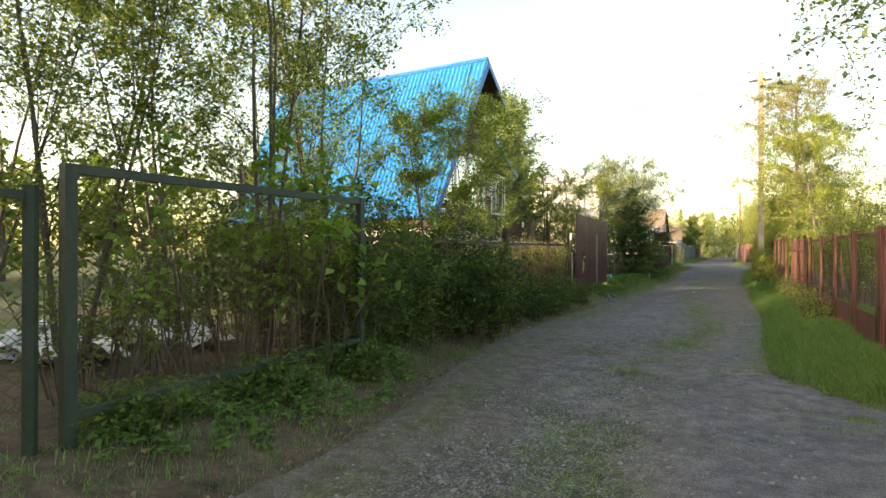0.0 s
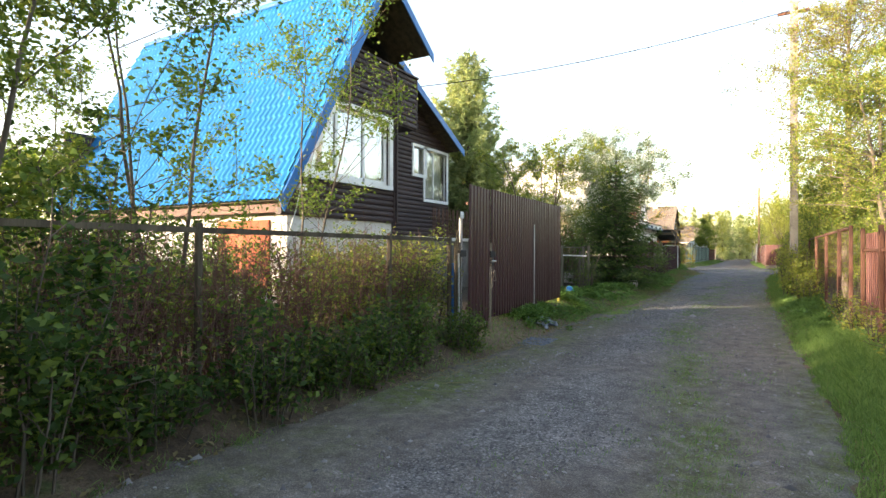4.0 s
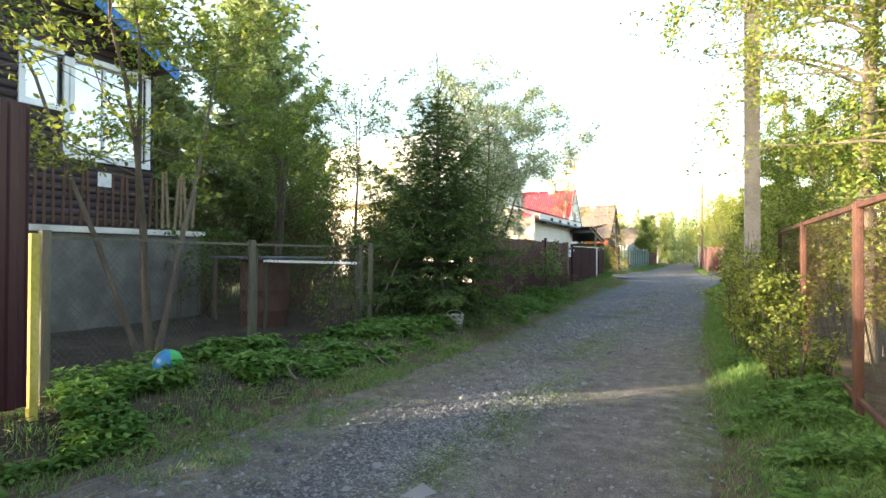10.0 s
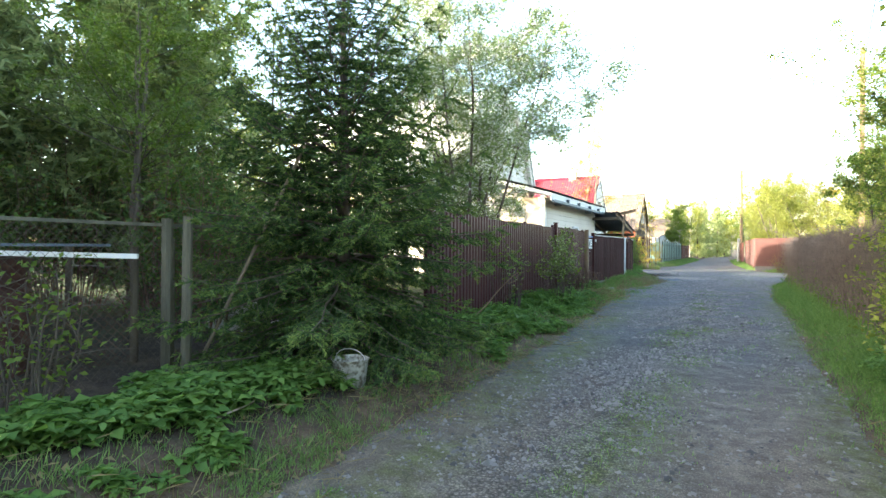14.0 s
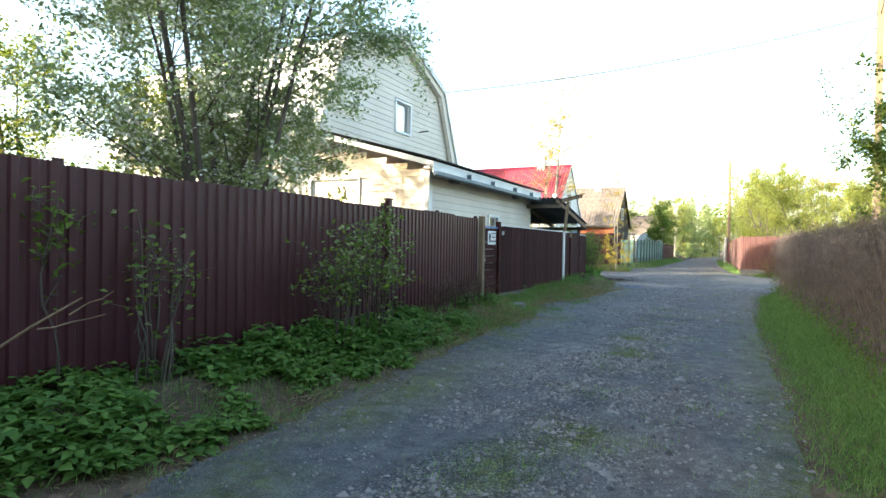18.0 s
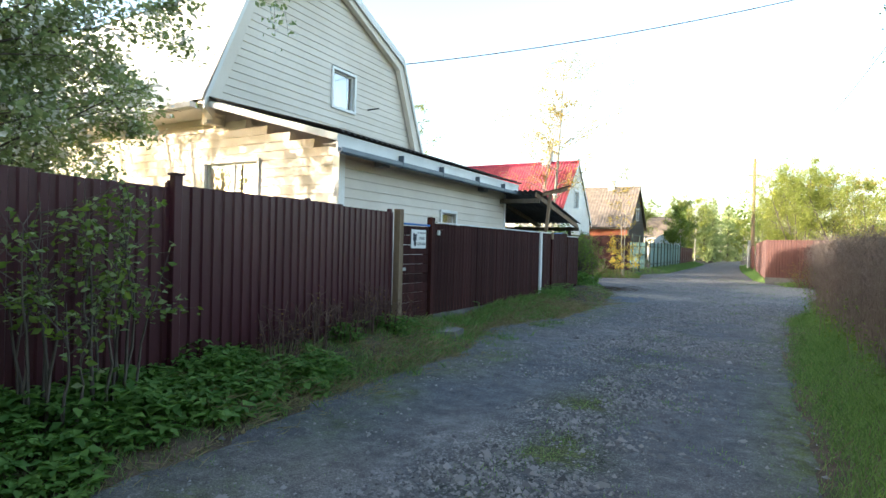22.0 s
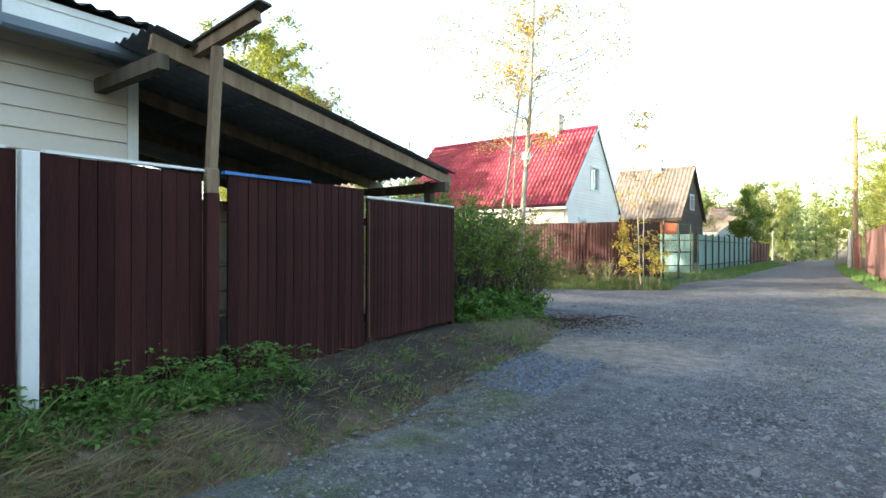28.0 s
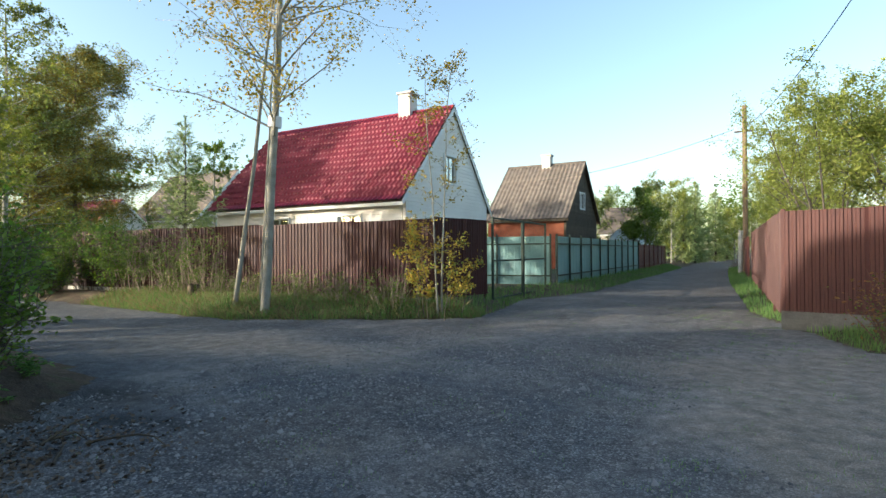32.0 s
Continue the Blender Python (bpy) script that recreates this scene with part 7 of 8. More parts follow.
for i, (x, y, H, r) in enumerate(((-12.0, 58.2, 2.6, 1.3), (-14.5, 58.6, 2.8, 1.4), (-17.5, 64.8, 2.6, 1.3), (-19.5, 65.2, 3.0, 1.5), (-22.5, 66.0, 3.2, 1.6), (-26, 66, 3.4, 1.8), (-20.5, 63.9, 1.8, 1.0), (-12.5, 55.5, 3.0, 1.5))):
    shrub("wild_shrub", "dense green thicket beside the side road", x, y, H, r, LEAF_MID, 4200, 0.085, 40, 300 + i, low=0.15, second=LEAF_DARK, share=0.4)
for i, (x, y, H) in enumerate(((-30, 78, 9), (-34, 70, 10), (-27, 84, 8), (-24, 92, 8), (-33, 62, 11), (-28, 56, 11))):
    tree("birch", "distant birch in fine young leaf", x, y, H, H * 0.3, 1.5, LEAF_BIRCH if i % 2 else LEAF_MID, 5000, 0.16, PALE_BARK, 0.13, 180 + i, limbs=44, up=0.7)

# right side: birch over the lane, bushes and tall tree behind the netting panels
tree("birch", "birch with drooping twigs over the lane", 3.2, 6.4, 6.4, 2.5, 2.8, LEAF_PALE, 24000, 0.062, PALE_BARK, 0.08, 50, limbs=80, up=0.35, droop=0.6, sub=6, second=LEAF_MID, share=0.4)
tree("tall_tree", "tall tree with sparse bronze and yellow young leaves", 2.38, 28.6, 10.0, 3.0, 3.4, LEAF_YELLOW, 21000, 0.070, TAN_BARK, 0.14, 51, stems=1, limbs=110, up=0.6, droop=0.25, sub=6, second=LEAF_RED, share=0.42)
tree("tall_tree", "leaning old willow with yellow-green leaves", 3.2, 26.4, 7.0, 3.0, 1.2, LEAF_YELLOW, 34000, 0.068, TAN_BARK, 0.09, 52, stems=2, spread=0.4, limbs=100, up=0.4, droop=0.3, sub=7, second=LEAF_FRESH, share=0.35)
for i, (x, y, H, r) in enumerate(((2.5, 23.2, 2.4, 0.8), (2.6, 25.0, 2.8, 0.9), (2.5, 27.0, 2.9, 0.9), (2.5, 29.0, 3.0, 0.9), (3.6, 24.0, 3.2, 1.1), (2.3, 31.2, 3.0, 0.9), (3.2, 21.5, 3.0, 1.0), (1.75, 30.9, 2.9, 0.75), (2.1, 33.2, 3.1, 1.0), (2.5, 35.6, 3.2, 1.0), (3.0, 19.6, 3.2, 1.0))):
    shrub("yard_bush", "yellow-green bush behind the netting panels", x, y, H, r, LEAF_YELLOW, 3600 if y > 26 else 2500, 0.06, 17, 190 + i, TAN_BARK, low=0.3 if y > 26 else 0.38, second=LEAF_MID, share=0.45)
for i, (x, y, H, n) in enumerate(((1.25, 28.2, 1.5, 2200), (1.35, 26.6, 0.8, 700), (1.1, 29.35, 2.0, 2200), (1.3, 31.9, 2.9, 2600), (1.3, 31.2, 1.6, 1500), (1.4, 33.0, 1.6, 1600))):
    shrub("roadside_bush", "small bush with bright yellow-green leaves by the fence", x, y, H, 0.5, LEAF_YELLOW, n, 0.06, 18, 200 + i, low=0.2, second=LEAF_MID, share=0.25)
for i, (x, y, H, r) in enumerate(((3.6, 9.5, 3.2, 1.2), (3.6, 14.0, 3.0, 1.2), (3.4, 17.5, 3.4, 1.3), (3.2, 20.0, 3.0, 1.1))):
    shrub("yard_bush", "tall bush behind the rust-brown fence", x, y, H, r, LEAF_MID, 2600, 0.07, 30, 210 + i, low=0.3, second=LEAF_YELLOW, share=0.4)
for i in range(6):
    shrub("roadside_bush", "weedy shoots before the rust-brown fence", 1.75, 14.0 + 1.6 * i, 0.75, 0.4, LEAF_YELLOW, 500, 0.05, 14, 216 + i, low=0.1, second=LEAF_MID)

# dense leafless hedge on the right
rng = np.random.default_rng(3)
hedge = thing("hedge", "dense clipped hedge of bare brown twigs", "hedge", (1.6, 43, 0.1))
paths = []
for i in range(5200):
    y, x = rng.uniform(33.2, 52.3), 1.60 + rng.normal() * 0.16
    z = rng.uniform(0.0, 0.7)
    paths.append((wander(rng, (x, y, z), (x + rng.normal() * 0.12, y + rng.normal() * 0.16, z + rng.uniform(0.6, 1.2)), 6, 0.05), np.linspace(0.0045, 0.002, 6)))
for i in range(15000):
    y = rng.uniform(33.2, 52.3)
    x = 1.58 + rng.normal() * 0.2
    z = max(0.1, 1.75 - abs(rng.normal()) * 0.5)
    d = rng.normal(size=3) * [0.45, 0.5, 0.7] - [0, 0, 0.1]
    d = d / np.linalg.norm(d) * rng.uniform(0.15, 0.55)
    q = np.array([x, y, z]) + d
    q[2] = min(max(q[2], 0.05), 1.92 + 0.07 * math.sin(y * 3.1) + rng.normal() * 0.05)
    q[0] = np.clip(q[0], 1.2 + 0.08 * math.sin(y * 2), 2.1)
    paths.append((wander(rng, (x, y, z), q, 4, 0.045), np.array([0.0032, 0.0028, 0.0022, 0.001])))
V, Q = tube_arrays(paths, 3)
np_mesh("brushwood", V, Q, HEDGE_TWIG, hedge)
pts = np.stack([1.35 + rng.normal(size=2600) * 0.16, rng.uniform(33.2, 52.3, 2600), np.abs(rng.normal(size=2600)) * 0.35 + 0.1], 1)
V, T = leaf_arrays(rng, pts, 0.05)
np_mesh("foliage", V, T, LEAF_MID, hedge, "few green leaves low in the hedge")
for i, (x, y, H, r, lf) in enumerate(((3.3, 40.0, 6.2, 2.1, LEAF_MID), (2.9, 37.6, 4.6, 1.5, LEAF_MID), (3.4, 42.6, 4.4, 1.5, LEAF_MID), (3.3, 45.0, 4.2, 1.6, LEAF_MID), (4.6, 36.8, 5.4, 2.0, LEAF_BIRCH), (4.2, 49.5, 4.2, 1.7, LEAF_YELLOW), (5.8, 42.5, 5.6, 2.2, LEAF_YELLOW), (3.2, 34.0, 4.6, 1.6, LEAF_MID))):
    tree("garden_tree", "young garden tree showing over the bare hedge", x, y, H, r, 1.4, lf, 9000 if x < 3.35 else 5200, 0.085, trunk=0.045, seed=220 + i, stems=3, spread=0.5, limbs=44, up=0.7, second=LEAF_YELLOW, share=0.3)
shrub("dry_bush", "reddish twiggy bush before the red-brown fence", 2.1, 64.55, 1.25, 0.85, LEAF_RED, 1100, 0.06, 60, 230, REDTWIG, 0.2, second=LEAF_MID, share=0.3)

for i, (x, y, H, r) in enumerate(((-6.5, 13.4, 1.9, 1.0), (-7.6, 15.6, 2.0, 1.1), (-6.0, 16.2, 1.7, 0.8), (-8.4, 12.6, 2.2, 1.2), (-9.8, 15.8, 1.9, 1.1), (-11.5, 14.6, 2.2, 1.3), (-10.5, 12.0, 2.4, 1.4), (-6.4, 10.8, 2.2, 1.1), (-13.5, 13.5, 2.6, 1.5))):
    shrub("garden_bush", "leafy garden bush before the log house", x, y, H, r, LEAF_DARK, 2600, 0.07, 30, 320 + i, low=0.1, second=LEAF_MID, share=0.35)

# willows and woods down the lane
for i, (x, y, H, r, lf) in enumerate(((2.6, 79, 7.0, 2.8, LEAF_YELLOW), (2.8, 86, 8.0, 3.2, LEAF_YELLOW), (2.2, 94, 7.8, 2.8, LEAF_YELLOW), (4.6, 74, 5.3, 2.5, LEAF_YELLOW), (3.0, 103, 8.5, 3.0, LEAF_BIRCH), (1.5, 112, 8.0, 3.0, LEAF_MID), (6.5, 82, 6.6, 3.0, LEAF_GOLD), (7.0, 70, 4.8, 2.2, LEAF_YELLOW))):
    tree("willow", "willow in bright yellow-green spring leaf", x, y, H, r, 0.6, lf, 20000, 0.10, BARK, 0.07, 240 + i, stems=5, spread=0.7, limbs=80, up=0.9, second=LEAF_YELLOW, share=0.4, sigma=0.12)
for i, (x, y, H) in enumerate(((-7.4, 104, 8.0), (-6.8, 113, 9.0), (-6.9, 98, 5.5), (-8.5, 108, 5.5), (-9.5, 119, 8.5), (-7.6, 97, 3.4), (-12, 104, 6.5), (-8, 127, 6.5), (-14, 122, 9), (-18, 108, 8), (-1.5, 124, 6.5), (0.5, 131, 8))):
    tree("birch", "lane-side birch in fine young leaf", x, y, H, H * 0.3, 0.8, (LEAF_BIRCH, LEAF_YELLOW, LEAF_MID)[i % 3], 4500, 0.15, PALE_BARK, 0.09, 260 + i, limbs=44, up=0.8, sigma=0.13)
for i, (x, y, H) in enumerate(((-5.9, 115, 7.5), (-5.4, 122, 9.0), (-3.8, 132, 9.0), (-9.5, 133, 9), (-6.6, 138, 7.5), (-13, 140, 11), (-3, 146, 8), (2.5, 142, 10), (-17, 132, 10))):
    conifer("spruce", "dark spruce at the end of the lane", x, y, H, H * 0.22, 280 + i, NEEDLE_OLIVE, 22, 8, 7, 4, (0.4, 0.05), 0.2, 0.3, 0.3, 0.12)


def far_wood(label, spots, seed, leaf, size):
    """A far wood: uncountable crowns in one mesh."""
    rng = np.random.default_rng(seed)
    C, paths = [], []
    for x, y, H in spots:
        paths.append((wander(rng, (x, y, -0.1), (x, y, H * 0.95), 5, 0.1), np.linspace(0.18, 0.03, 5)))
        n = 480
        blobs = rng.normal(size=(18, 3)) * [H * 0.17, H * 0.17, H * 0.22] + [x, y, H * 0.52]
        C.append(blobs[rng.integers(18, size=n)] + rng.normal(size=(n, 3)) * H * 0.06)
    C = np.concatenate(C)
    C[:, 2] = np.maximum(C[:, 2], 0.3)
    V, T = leaf_arrays(rng, C, size)
    w = np_mesh("far_wood", V, T, leaf)
    tagged(w, label, "wood", kind="stuff")
    V, Q = tube_arrays(paths, 5)
    s = np_mesh("far_trunks", V, Q, BARK)
    tagged(s, "grey-brown trunks of the far wood", "wood", kind="stuff")


rng = np.random.default_rng(77)
far_wood("distant mixed wood beyond the end of the lane", [(x, rng.uniform(150, 185), rng.uniform(8, 13)) for x in np.arange(-70, 60, 3.2)], 1, LEAF_MID, 0.55)
far_wood("distant wood behind the gardens", [(rng.uniform(-75, -48), y, rng.uniform(8, 12)) for y in np.arange(30, 150, 3.4)], 2, LEAF_MID, 0.55)
far_wood("distant wood beyond the gardens on the sunny side", [(rng.uniform(28, 50), y, rng.uniform(7, 11)) for y in np.arange(0, 150, 3.6)], 3, LEAF_BIRCH, 0.55)
# out-of-view trees, added so that the start of the lane lies in shade
far_wood("unseen trees added to shade the start of the lane", [(rng.uniform(-34, -24), y, rng.uniform(5, 7)) for y in np.arange(-30, 20, 2.0)] + [(x, rng.uniform(-26, -14), rng.uniform(7.5, 9.0)) for x in np.arange(-24, 24, 1.6)], 4, LEAF_MID, 0.55)
# a further unseen group, added to keep sun off the near hedge
far_wood("unseen trees added to shade the hedge by the lane", [(x, y, 6.2) for x in (-14.5, -13, -11.5, -10, -8.5) for y in (-5.5, -3.2)], 5, LEAF_MID, 0.55)

# ---- grass, weeds, stones ----
rng = np.random.default_rng(11)


def scatter(n, x0, x1, y0, y1):
    return rng.uniform(x0, x1, n), rng.uniform(y0, y1, n)


def bases(x, y):
    return np.stack([x, y, height(x, y) - 0.015], 1)


def stuff(name, label, V, T, mat, category):
    tagged(np_mesh(name, V, T, mat), label, category, kind="stuff")


# right verge and left verge grass
x, y = scatter(460000, -5.2, 2.2, 2.5, 70)
d = off_road(x, y)
left = x < -1.4
edge = 0.10 * fbm(x, y, 2.3) + 0.08 * fbm(x, y, 6.1)
keep = (d > 0.04 + edge) & (d < np.where(left, 1.5, 1.7)) & (rng.uniform(0, 1, len(x)) < np.where(left, 0.6, 1.0) * (0.35 + 0.65 * (fbm(x, y, 1.7) > -0.25)))
keep &= ~((x < -1) & (x > -4.2) & (y > 43.5) & (y < 53) & (rng.uniform(0, 1, len(x)) < 0.6))
keep &= ~((x > 0.2) & (y > 20) & (y < 56)) & ~((x < -3.2) & (y < 16)) & ~((y > 48.5) & (y < 53.3) & (x < -3.6))
x, y = x[keep], y[keep]
L = np.where(x > -1, 0.125, 0.10) * (1 + 0.4 * fbm(x, y, 0.9)) * rng.uniform(0.5, 1.25, len(x)) * np.clip(0.35 + 1.6 * off_road(x, y), 0.35, 1)
V, T = blade_arrays(rng, bases(x, y), L, 0.006, 0.5)
stuff("grass", "fresh spring grass on both verges of the lane", V, T, GRASS, "grass")
x, y = scatter(20000, -4.75, -3.2, 38.5, 47.5)
d = off_road(x, y)
keep = (d > 0.05 + 0.15 * fbm(x, y, 2.3)) & (fbm(x, y, 1.7) + 0.4 * fbm(x, y, 5.1) > -0.35 + 0.3 * rng.uniform(-1, 1, len(x)))
V, T = blade_arrays(rng, bases(x[keep], y[keep]), 0.10 * rng.uniform(0.4, 1.4, keep.sum()), 0.006, 0.7)
stuff("grass", "uneven grass along the foot of the board fence", V, T, GRASS, "grass")
x, y = scatter(40000, -4.2, -2.5, 20.5, 28.4)
d = off_road(x, y)
keep = (d > 0.02 + 0.15 * fbm(x, y, 2.3)) & (d < 0.5 + 0.3 * fbm(x, y, 1.1)) & (fbm(x, y, 2.7) > -0.2 + 0.3 * rng.uniform(-1, 1, len(x)))
V, T = blade_arrays(rng, bases(x[keep], y[keep]), 0.06 * rng.uniform(0.4, 1.4, keep.sum()), 0.007, 0.9)
stuff("grass", "green grass strip along the shaded garden", V, T, GRASS, "grass")
x, y = scatter(52000, -4.8, -2.6, 38, 53.5)
d = off_road(x, y)
keep = (d > 0.02) & (d < 1.3) & (fbm(x, y, 1.9) > np.where(y > 43.5, -0.2, -0.1)) & ((y < 48.9) | (rng.uniform(0, 1, len(x)) < 0.06)) & ((y > 43.5) | (rng.uniform(0, 1, len(x)) < 0.6))
V, T = blade_arrays(rng, bases(x[keep], y[keep]), 0.13 * rng.uniform(0.4, 1.3, keep.sum()), 0.004, 1.5)
stuff("dry_grass", "dry yellow grass lying beside the board fence", V, T, DRYGRASS, "grass")
x, y = scatter(16000, -4.9, 2.0, 2.5, 70)
d = off_road(x, y)
keep = (d > 0.0) & (d < 0.5)
V, T = blade_arrays(rng, bases(x[keep], y[keep]), np.full(keep.sum(), 0.11), 0.006, 1.0)
stuff("dry_grass", "dry straw along the edges of the lane", V, T, DRYGRASS, "grass")
x, y = scatter(260000, 0.2, 1.9, 20, 56)
d = off_road(x, y)
keep = (x > right_edge(y) + 0.02 + 0.14 * fbm(x, y, 2.3)) & (d < 1.3) & (rng.uniform(0, 1, len(x)) < np.clip(0.1 + (x - right_edge(y)) / 0.35, 0, 1) * np.clip(0.75 + 0.5 * fbm(x, y, 1.4), 0.25, 1))
x, y = x[keep], y[keep]
V, T = blade_arrays(rng, bases(x, y), 0.11 * rng.uniform(0.3, 1.3, len(x)) * (1 + 0.5 * fbm(x, y, 1.1)) * np.clip(0.4 + 1.5 * (x - right_edge(y)), 0.3, 1), 0.006, 0.7)
stuff("grass", "thick green grass below the hedge", V, T, GRASS, "grass")
x, y = scatter(130000, 0.6, 3.0, 7.2, 20.5)
d = off_road(x, y)
keep = (d > 0.05 + 0.1 * fbm(x, y, 2.3)) & (d < 2.2)
x, y = x[keep], y[keep]
V, T = blade_arrays(rng, bases(x, y), 0.13 * rng.uniform(0.4, 1.3, len(x)) * (1 + 0.4 * fbm(x, y, 1.1)) * np.clip(0.4 + 1.4 * off_road(x, y), 0.3, 1), 0.008, 0.7)
stuff("grass", "lush grass below the rust-brown fence", V, T, GRASS, "grass")
x, y = scatter(9000, -4.66, -4.25, 43.5, 49.2)
keep = fbm(x, y, 2.3) + 0.5 * fbm(x, y, 5.3) > -0.05 + 0.3 * rng.uniform(-1, 1, len(x))
V, T = blade_arrays(rng, bases(x[keep], y[keep]), 0.17 * rng.uniform(0.4, 1.3, keep.sum()), 0.006, 0.7)
stuff("grass", "tufts of green grass at the footing of the board fence", V, T, GRASS, "grass")
# short grass and moss in the middle of the lane
x, y = scatter(230000, -2.6, 0.4, 2.5, 46)
mid = (left_edge(y) + right_edge(y)) / 2
keep = (np.abs(x - strip_x(y) + 0.2 * fbm(x, y, 0.8)) < np.interp(y, [0, 6, 9, 50], [0.6, 0.6, 0.36, 0.34]) * rng.uniform(0.2, 1.4, len(x))) & (fbm(x, y, 1.15) + 0.5 * fbm(x, y, 4.1) > np.interp(y, [0, 8, 14, 33, 36], [-0.1, 0.0, 0.05, 0.1, 0.45]) + 0.6 * rng.uniform(-1, 1, len(x))) & (rng.uniform(0, 1, len(x)) < 0.85)
V, T = blade_arrays(rng, bases(x[keep], y[keep]), 0.05 * rng.uniform(0.5, 1.3, keep.sum()), 0.006, 0.9)
stuff("grass", "short worn grass in the middle of the lane", V, T, GRASS, "grass")
x, y = scatter(120000, -5, 2.2, 2.5, 56)
inner = np.minimum(x - left_edge(y), right_edge(y) - x)
keep = (inner > -0.05) & (inner < 0.75) & (rng.uniform(0, 1, len(x)) < np.exp(-np.maximum(inner, 0) / 0.22) * np.clip(0.5 + 0.8 * fbm(x, y, 1.9), 0, 1))
V, T = blade_arrays(rng, bases(x[keep], y[keep]), 0.05 * rng.uniform(0.5, 1.3, keep.sum()), 0.005, 0.6)
stuff("grass", "sparse short grass creeping onto the gravel edges", V, T, GRASS, "grass")
# tall grass at the crossing
x, y = scatter(36000, -17, -5.2, 62.5, 66)
d = off_road(x, y)
keep = (d > 0.03) & (d < 2.6)
V, T = blade_arrays(rng, bases(x[keep], y[keep]), 0.2 * rng.uniform(0.5, 1.2, keep.sum()), 0.010)
stuff("grass", "long grass on the corner before the brown fence", V, T, GRASS, "grass")
x, y = scatter(20000, -17, -5.2, 62.5, 66)
d = off_road(x, y)
keep = (d > 0.03) & (d < 2.6)
V, T = blade_arrays(rng, bases(x[keep], y[keep]), 0.24 * rng.uniform(0.4, 1.2, keep.sum()), 0.010, 0.9)
stuff("dry_grass", "dry straw among the long grass on the corner", V, T, DRYGRASS, "grass")
x, y = scatter(70000, -7.5, 1.6, 64, 104)
d = off_road(x, y)
keep = (d > 0.03) & (d < 1.2)
V, T = blade_arrays(rng, bases(x[keep], y[keep]), np.full(keep.sum(), 0.16), 0.016)
stuff("grass", "grass along the far lane", V, T, GRASS, "grass")


# nettles and ground elder along the left fence
def rosette_arrays(rng, c, size, k=5):
    """Compound leaves at the points c: k pointed leaflets spread like a hand, each folded along its rib."""
    n = len(c)
    a = rng.uniform(0, 2 * np.pi, n)[:, None] + np.arange(k)[None] * (2 * np.pi / (k + 0.6)) + rng.normal(size=(n, k)) * 0.15
    s = (size * rng.uniform(0.65, 1.3, n))[:, None] * rng.uniform(0.75, 1.1, (n, k))
    lift = rng.uniform(-0.35, 0.35, (n, k))
    d = np.stack([np.cos(a), np.sin(a), lift], -1)
    w = np.stack([-np.sin(a), np.cos(a), rng.normal(size=(n, k)) * 0.25], -1)
    b = c[:, None, :] + d * (0.12 * s)[..., None]
    m = b + d * (0.5 * s)[..., None]
    t = b + d * s[..., None] - np.array([0, 0, 0.12]) * s[..., None]
    u = np.array([0, 0, 0.10]) * s[..., None]
    v = np.stack([b, m + w * (0.29 * s)[..., None] + u, t, m - w * (0.29 * s)[..., None] + u], 2).reshape(-1, 3)
    f = np.arange(n * k)[:, None, None] * 4 + np.array([[[0, 1, 2], [0, 2, 3]]])
    return v, f.reshape(-1, 3)


def weeds(n, x0, x1, y0, y1, lo, hi, size, mat, label, dens=0.0, tall=0.2):
    x, y = scatter(int(n * 0.27), x0, x1, y0, y1)
    d = off_road(x, y)
    d = d + 0.28 * fbm(x, y, 2.3) + 0.15 * fbm(x, y, 6.3)
    keep = (d > lo) & (d < hi) & (fbm(x, y, 1.6) + 0.6 * fbm(x, y, 3.7) > dens + 0.25)
    x, y = x[keep], y[keep]
    h = (0.03 + tall * rng.uniform(0, 1, len(x)) ** 1.4) * np.clip(0.45 + (d[keep] - lo) / 0.5, 0.45, 1) * (0.85 + 0.6 * fbm(x, y, 1.3) + 0.35 * fbm(x, y, 4.7))
    p = bases(x, y)
    q = p.copy()
    q[:, 2] += np.maximum(h, 0.03)
    V, T = rosette_arrays(rng, q, size * 1.15)
    stuff("weeds", label, V, T, mat, "weeds")
    k = rng.uniform(0, 1, len(x)) < 0.6
    V, T = blade_arrays(rng, p[k], np.maximum(h[k], 0.04) * 1.1, 0.005)
    stuff("weed_stems", label.replace("leaves", "stems"), V, T, mat, "weeds")


weeds(44000, -5.2, -2.6, 18.6, 23.0, 0.35, 1.4, 0.062, NETTLE, "nettle and ground elder leaves before the gates", -0.3)
weeds(40000, -5.5, -2.6, 22.6, 28.6, 0.55, 2.0, 0.088, NETTLE, "ground elder leaves in a band along the netting", -0.3, 0.12)
weeds(34000, -4.9, -2.6, 31.0, 39.5, 0.3, 1.6, 0.078, NETTLE, "nettle and ground elder leaves before the maroon fence", -0.55)
weeds(13000, -4.9, -2.9, 38.8, 42.2, 0.4, 1.5, 0.065, NETTLE, "nettle leaves before the dry stalks", 0.0)
weeds(2600, -4.9, -4.1, 47.8, 50.0, 0.6, 1.6, 0.045, NETTLE, "tall weed leaves at the foot of the gates", -0.6)
weeds(9000, -4.9, -2.8, 42.0, 49.4, 0.45, 1.6, 0.05, NETTLE, "low weed leaves before the board fence", 0.15)
weeds(16000, -7.6, -4.9, 53.4, 57.6, 0.5, 2.6, 0.06, NETTLE, "nettle leaves on the corner", -0.4)
weeds(9000, -3.9, -1.6, 2.4, 8.0, 0.35, 1.8, 0.055, NETTLE, "weed leaves below the pipe gate", -0.3)
weeds(42000, 0.6, 1.7, 20.0, 33.0, 0.45, 1.4, 0.055, NETTLE, "weed leaves below the netting panels", -0.1)
